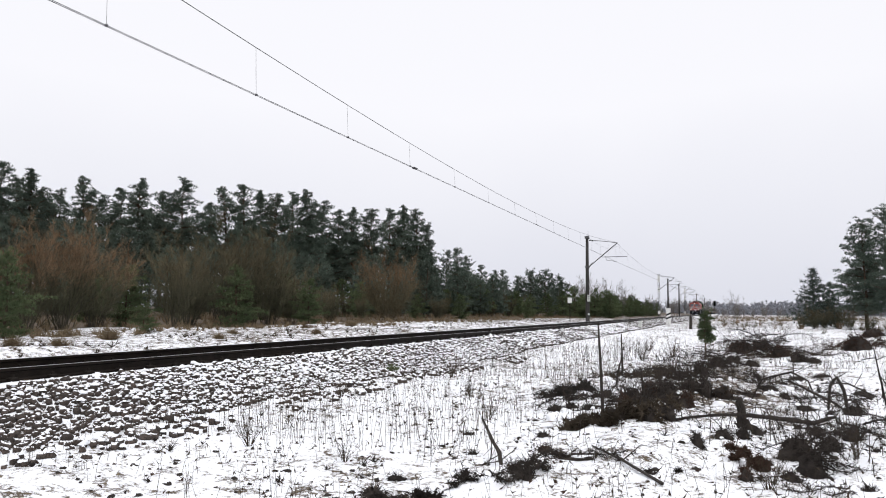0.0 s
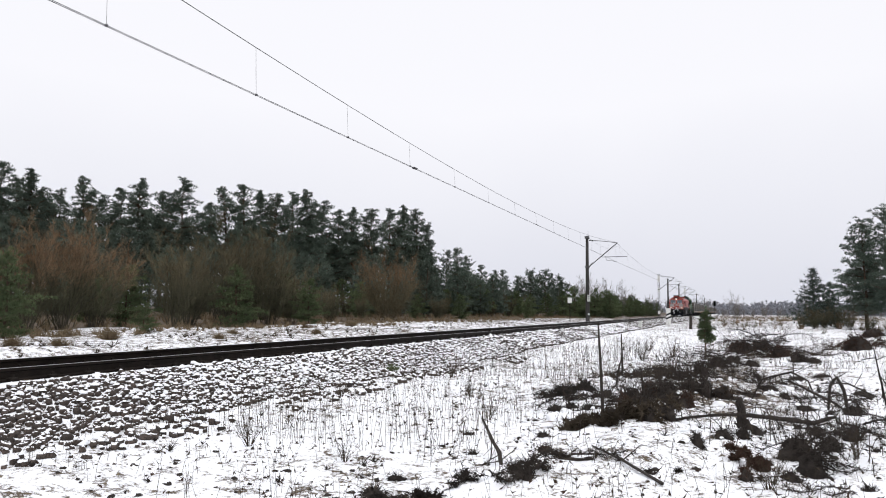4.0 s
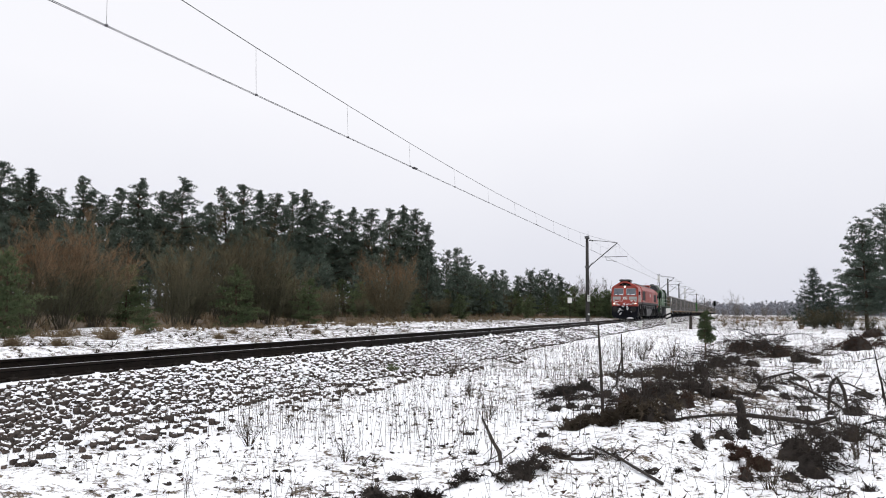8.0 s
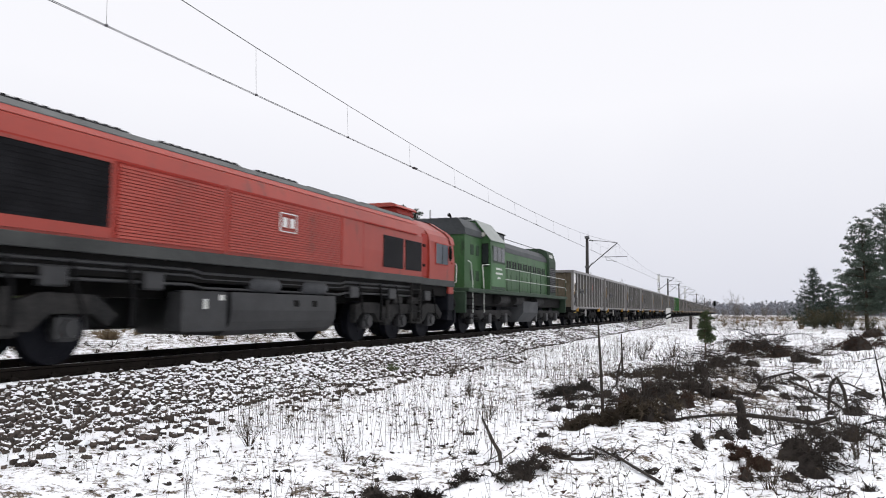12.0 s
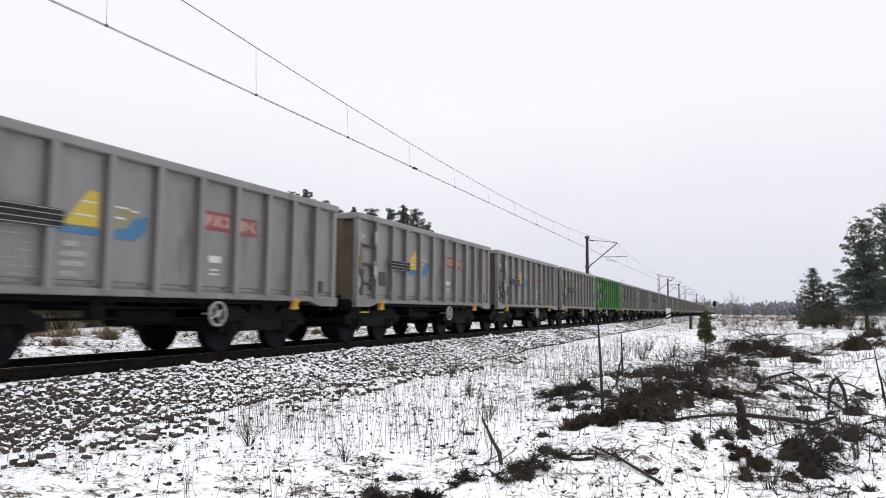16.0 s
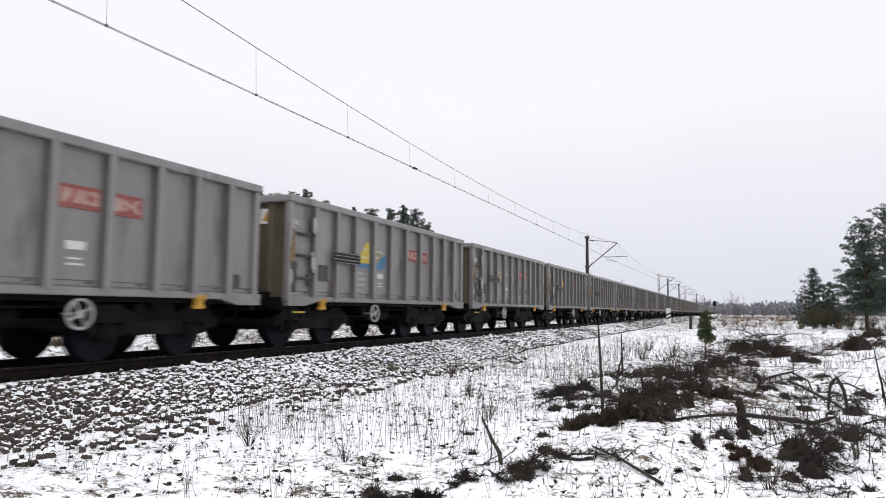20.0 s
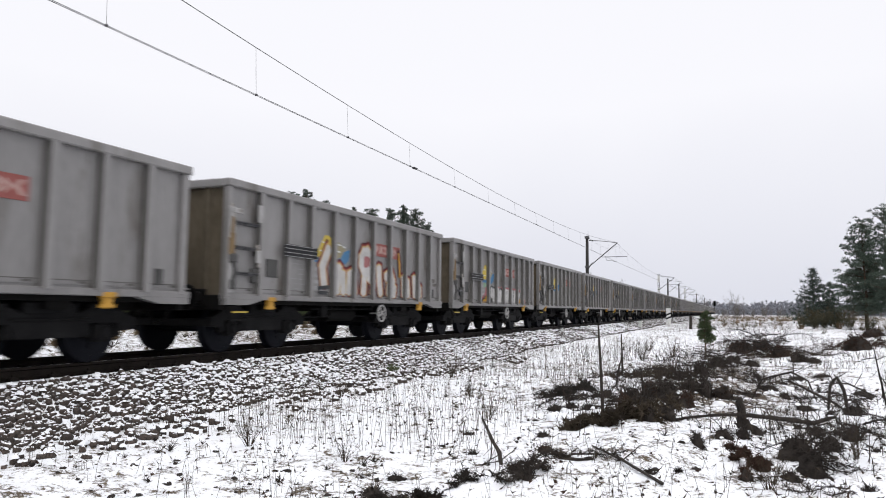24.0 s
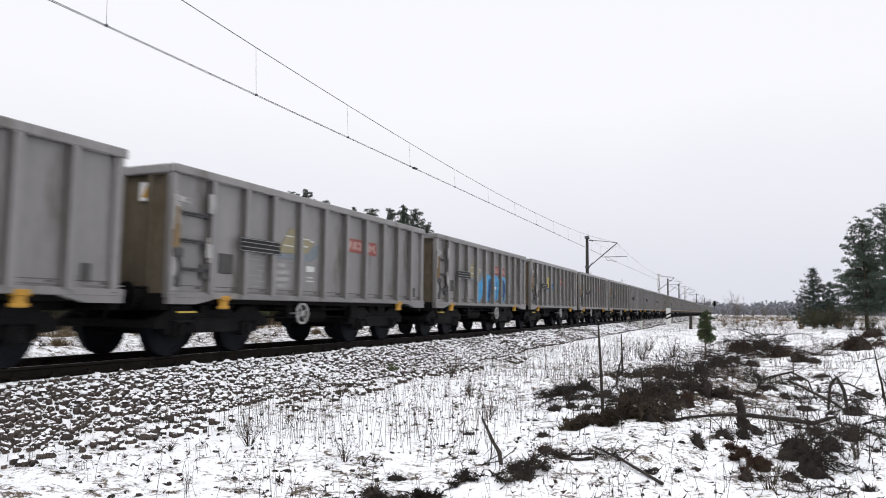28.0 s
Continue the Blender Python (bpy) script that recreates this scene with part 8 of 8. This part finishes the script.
for k, (x, y, s) in enumerate(((-5.0, 6.5, 1.0), (-5.55, 14.0, 1.2), (-3.2, 9.5, 0.9), (-6.2, 10.5, 0.8), (-4.4, 12.0, 1.0), (-2.9, 16.5, 1.1), (-1.9, 17.5, 1.2), (0.25, 6.4, 0.9), (1.1, 8.0, 0.8), (-3.6, 6.2, 0.7), (-2.4, 21, 1.6), (-1.8, 24, 1.8), (-3.0, 28, 1.7), (2.8, 16.0, 1.2))):
    b = tagged(new("dead_weed", WEED), "small bushy dead weed standing in the snow", "weed", "dead weeds")
    b.matrix_basis = pose(x, y, hz(x, y) - 0.01, 0, 0, 77 * k)
    b.scale = (s, s, s)
b = tagged(new("grass_tuft", raw_mesh("grass_tuft", *blades(np.random.default_rng(8).normal(0, 0.06, (40, 3)) * [1, 1, 0.2], 14, 0.20, 0.006, np.random.default_rng(9), 0.8), NEEDLE_FRESH)), "green grass tuft at the foot of the ballast", "grass")
b.matrix_basis = pose(-7.2, 14.4, hz(-7.2, 14.4))


# ---- painted lettering and stains on single wagons ----
def blob(mesh, y, z, w, h, x, n=14, seed=0, lean=0.0):
    rr = random.Random(seed)
    pts = []
    for k in range(n):
        a = 6.283 * k / n
        r = rr.uniform(0.82, 1.12)
        c, s = math.cos(a), math.sin(a)
        pts.append((x, y + w * r * math.copysign(abs(c) ** 0.7, c) + lean * h * s, z + h * r * math.copysign(abs(s) ** 0.7, s)))
    mesh.plate(pts, (0.003, 0, 0))


def mural(wagon, name, label, letters, layers, base=0.0):
    """Sprayed letters: each layer a part, a size and a material, over the letters' places (y, z, half width, half height)."""
    for i, (y, z, w, h) in enumerate(letters):
        under = wagon
        for k, (grow, mat) in enumerate(layers):
            m = Mesh()
            blob(m, y, z, w * (1.25 if len(layers) > 2 else 1.0) * grow, h * (grow * 0.5 + 0.5), 1.404 + 0.002 * k + 0.0003 * i + base, 14, i + 10 * k, 0.12)
            ob = part(name if under is wagon else "spray_layer", m, mat, under, label if under is wagon else "")
            under = ob if under is wagon else under


SPRAY_WHITE = surf("spray_white", (0.36, 0.35, 0.34), (0.52, 0.51, 0.50), 0.7, 0, 3, 25, 0.02)
SPRAY_RED = surf("spray_red", (0.17, 0.03, 0.028), (0.28, 0.06, 0.05), 0.7, 0, 3, 25, 0.02)
SPRAY_MAROON = surf("spray_maroon", (0.055, 0.016, 0.018), (0.11, 0.028, 0.030), 0.7, 0, 3, 25, 0.02)
SPRAY_YELLOW = surf("spray_yellow", (0.36, 0.26, 0.11), (0.50, 0.40, 0.20), 0.7, 0, 3, 25, 0.02)
SPRAY_NAVY = surf("spray_navy", (0.015, 0.045, 0.11), (0.03, 0.08, 0.19), 0.7, 0, 3, 25, 0.02)
SPRAY_PINK = surf("spray_pink", (0.26, 0.10, 0.11), (0.34, 0.15, 0.15), 0.7, 0, 3, 25, 0.02)
SPRAY_CYAN = surf("spray_blue", (0.05, 0.22, 0.42), (0.10, 0.33, 0.56), 0.7, 0, 3, 25, 0.02)
SPRAY_GREEN = surf("spray_green", (0.18, 0.30, 0.20), (0.28, 0.40, 0.28), 0.7, 0, 3, 25, 0.02)
SPRAY_DARK = surf("spray_dark", (0.03, 0.032, 0.035), (0.06, 0.062, 0.065), 0.7, 0, 3, 25, 0.02)
STAIN = surf("dark_stain", (0.10, 0.092, 0.085), (0.16, 0.15, 0.14), 0.75, 0, 3, 25, 0.02)


def strokes(wagon, name, label, lines, layers, base=0.0):
    """One sprayed letter: bent strokes of paint, each layer wider or narrower than the next."""
    under = wagon
    for k, (half, mat, dy, dz) in enumerate(layers):
        m = Mesh()
        x = 1.4035 + 0.0022 * k + base
        for j, line in enumerate(lines):
            for i, (a, b) in enumerate(zip(line[:-1], line[1:])):
                u, v = b[0] - a[0], b[1] - a[1]
                d = math.hypot(u, v)
                u, v = u / d * half, v / d * half
                xx = x + 0.0003 * ((i + 3 * j) % 6)
                p = [(a[0] - v - u * 0.6, a[1] + u - v * 0.6), (a[0] - u, a[1] - v), (a[0] + v - u * 0.6, a[1] - u - v * 0.6), (b[0] + v + u * 0.6, b[1] - u + v * 0.6), (b[0] + u, b[1] + v), (b[0] - v + u * 0.6, b[1] + u + v * 0.6)]
                m.plate([(xx, y + dy, max(1.125, z + dz)) for y, z in p], (0.002, 0, 0))
        ob = part(name if under is wagon else "spray_layer", m, mat, under, label if under is wagon else "")
        under = ob if under is wagon else under


part("white_plate", Mesh().box((1.50, -5.12, 2.45), (1.535, -4.70, 3.0), 0.03).box((1.50, -5.10, 1.95), (1.53, -4.92, 2.5), 0.02), WHITE, WAGONS[0], "torn white sheet on the corner")
EDGED = [(0.155, SPRAY_DARK, 0.02, 0.02), (0.110, SPRAY_WHITE, 0, 0)]
for line in ([[(-0.86, 1.62), (-0.84, 1.2)], [(-0.62, 1.58), (-0.60, 1.2)], [(-0.86, 1.2), (-0.6, 1.2)]], [[(-0.24, 1.6), (-0.2, 1.2)], [(0.0, 1.62), (0.06, 1.2)], [(0.28, 1.56), (0.24, 1.2)]],
             [[(0.7, 1.6), (0.68, 1.2)], [(0.94, 1.62), (0.98, 1.22)], [(1.24, 1.6), (1.2, 1.2)]], [[(1.62, 1.62), (1.66, 1.2)], [(1.9, 1.58), (1.88, 1.2)], [(2.2, 1.6), (2.16, 1.2)]]):
    strokes(WAGONS[17], "spray_letter", "pale sprayed bars with dark edges", line, EDGED)
mural(WAGONS[17], "spray_letter", "pale sprayed dot with a dark edge", [(2.86, 1.48, 0.17, 0.13)], [(1.3, SPRAY_DARK), (0.9, SPRAY_WHITE)])
for line in ([(-0.3, 1.76), (0.1, 1.74)], [(0.35, 1.76), (0.44, 1.70)], [(0.6, 1.73), (1.36, 1.74)], [(1.55, 1.74), (2.3, 1.72)], [(2.6, 1.70), (3.0, 1.68)]):
    strokes(WAGONS[17], "spray_haze", "faint pink sprayed edge", [line], [(0.035, SPRAY_PINK, 0, 0)], 0.006)
for line, mat in (([(-1.72, 1.78), (-1.6, 1.80)], SPRAY_GREEN), ([(-1.95, 1.24), (-1.6, 1.42), (-1.5, 1.52)], SPRAY_PINK), ([(-1.9, 1.18), (-1.55, 1.22), (-1.5, 1.34)], ORANGE), ([(-1.68, 1.32), (-1.5, 1.42)], SPRAY_GREEN),
                  ([(-1.52, 1.56), (-1.5, 1.64)], SPRAY_PINK), ([(3.3, 1.2), (3.75, 1.2)], SPRAY_PINK), ([(3.55, 1.22), (3.62, 1.36)], ORANGE), ([(2.7, 1.2), (2.95, 1.22)], ORANGE), ([(-0.3, 1.22), (-0.2, 1.26)], SPRAY_GREEN)):
    strokes(WAGONS[17], "spray_haze", "faint rainbow sprayed patch", [line], [(0.085, mat, 0, 0)], 0.004)
RIMMED = [(0.205, SPRAY_MAROON, 0.0, 0.015), (0.175, SPRAY_RED, 0.0, 0.0), (0.145, SPRAY_YELLOW, -0.01, -0.01), (0.115, SPRAY_WHITE, -0.015, -0.02)]
LOOP = [(0.24 + 0.26 * math.cos(0.7 * k), 2.04 + 0.27 * math.sin(0.7 * k)) for k in range(10)]
for line in ([[(-1.72, 1.45), (-1.80, 1.8), (-1.56, 2.2)]], [[(-1.15, 1.3), (-1.08, 1.8)], [(-0.86, 1.30), (-0.90, 1.66)]], [[(-0.60, 1.30), (-0.58, 1.66), (-0.40, 1.74), (-0.32, 1.30)]], [LOOP],
             [[(0.12, 1.30), (0.14, 1.58)], [(0.40, 1.66), (0.62, 1.52), (0.58, 1.30)]], [[(0.92, 1.90), (0.96, 1.55), (1.02, 1.30)]], [[(1.34, 1.72), (1.60, 1.84), (1.74, 1.62), (1.50, 1.50), (1.48, 1.30)], [(1.82, 1.42), (1.80, 1.28)]],
             [[(2.38, 1.70), (2.42, 1.30)], [(2.66, 1.62), (2.70, 1.30)]], [[(3.10, 1.74), (3.16, 1.30)], [(3.30, 1.60), (3.48, 1.46), (3.50, 1.30)]]):
    strokes(WAGONS[16], "spray_letter", "white sprayed bars shaded yellow and edged in dark red", line, RIMMED, 0.009)
strokes(WAGONS[16], "spray_letter", "dark red sprayed flame", [[(2.02, 2.40), (2.10, 2.10), (2.12, 1.80)]], [(0.085, SPRAY_MAROON, 0, 0), (0.04, ORANGE, 0, -0.05)], 0.024)
mural(WAGONS[16], "spray_letter", "pink sprayed patch inside a loop", [(0.24, 2.03, 0.16, 0.15)], [(1.0, SPRAY_PINK)], 0.018)
mural(WAGONS[16], "soot_stain", "grey smudges by the end post", [(4.40, 1.72, 0.22, 0.07), (4.62, 1.60, 0.16, 0.05)], [(1.0, STAIN)])
strokes(WAGONS[16], "spray_letter", "yellow sprayed tip of a letter", [[(-1.52, 2.3), (-1.5, 2.42)]], [(0.06, YELLOW, 0, 0)], 0.012)
strokes(WAGONS[16], "spray_letter", "dark sprayed scribble", [[(-1.95, 1.3), (-1.55, 1.34)], [(-1.9, 1.2), (-1.6, 1.2)]], [(0.04, SPRAY_DARK, 0, 0)], 0.016)
mural(WAGONS[23], "spray_letter", "tall blue sprayed letters", [(-0.92, 1.68, 0.38, 0.56), (0.02, 1.68, 0.38, 0.54), (0.98, 1.70, 0.38, 0.56), (1.92, 1.66, 0.34, 0.52)],
      [(1.0, SPRAY_CYAN)])
mural(WAGONS[23], "spray_letter", "dark blue sprayed stripe", [(0.22, 1.62, 0.14, 0.46), (1.10, 1.60, 0.05, 0.40), (1.98, 1.62, 0.20, 0.44)], [(1.0, SPRAY_NAVY)], 0.004)
mural(WAGONS[11], "scrawl", "dark sprayed scrawl", [(0.95, 1.72, 0.30, 0.05), (1.85, 1.66, 0.30, 0.12), (0.9, 1.52, 0.22, 0.06)], [(1.0, STAIN)])
mural(WAGONS[12], "soot_stain", "dark smudge down the side", [(-2.75, 2.6, 0.16, 0.42)], [(1.0, STAIN)])
mural(WAGONS[19], "soot_stain", "dark smudges down the side", [(2.85, 2.0, 0.18, 0.7), (3.6, 1.75, 0.12, 0.45), (4.4, 1.6, 0.14, 0.4)], [(1.0, STAIN)])
# ---- what moves ----
def motions():
    times = [float(k) for k in range(29)]
    for thing, y in MOVERS:
        walk(thing, [(t, pose(TRACK, y + shift(t), 0)) for t in times])
    frames = [k / FPS for k in range(28 * FPS + 1)]
    for w, (x, y, z), r in WHEELS:
        walk(w, [(t, pose(x, y, z, math.degrees(-(shift(t) - shift(0.0)) / r), 0, 0)) for t in frames])


motions()
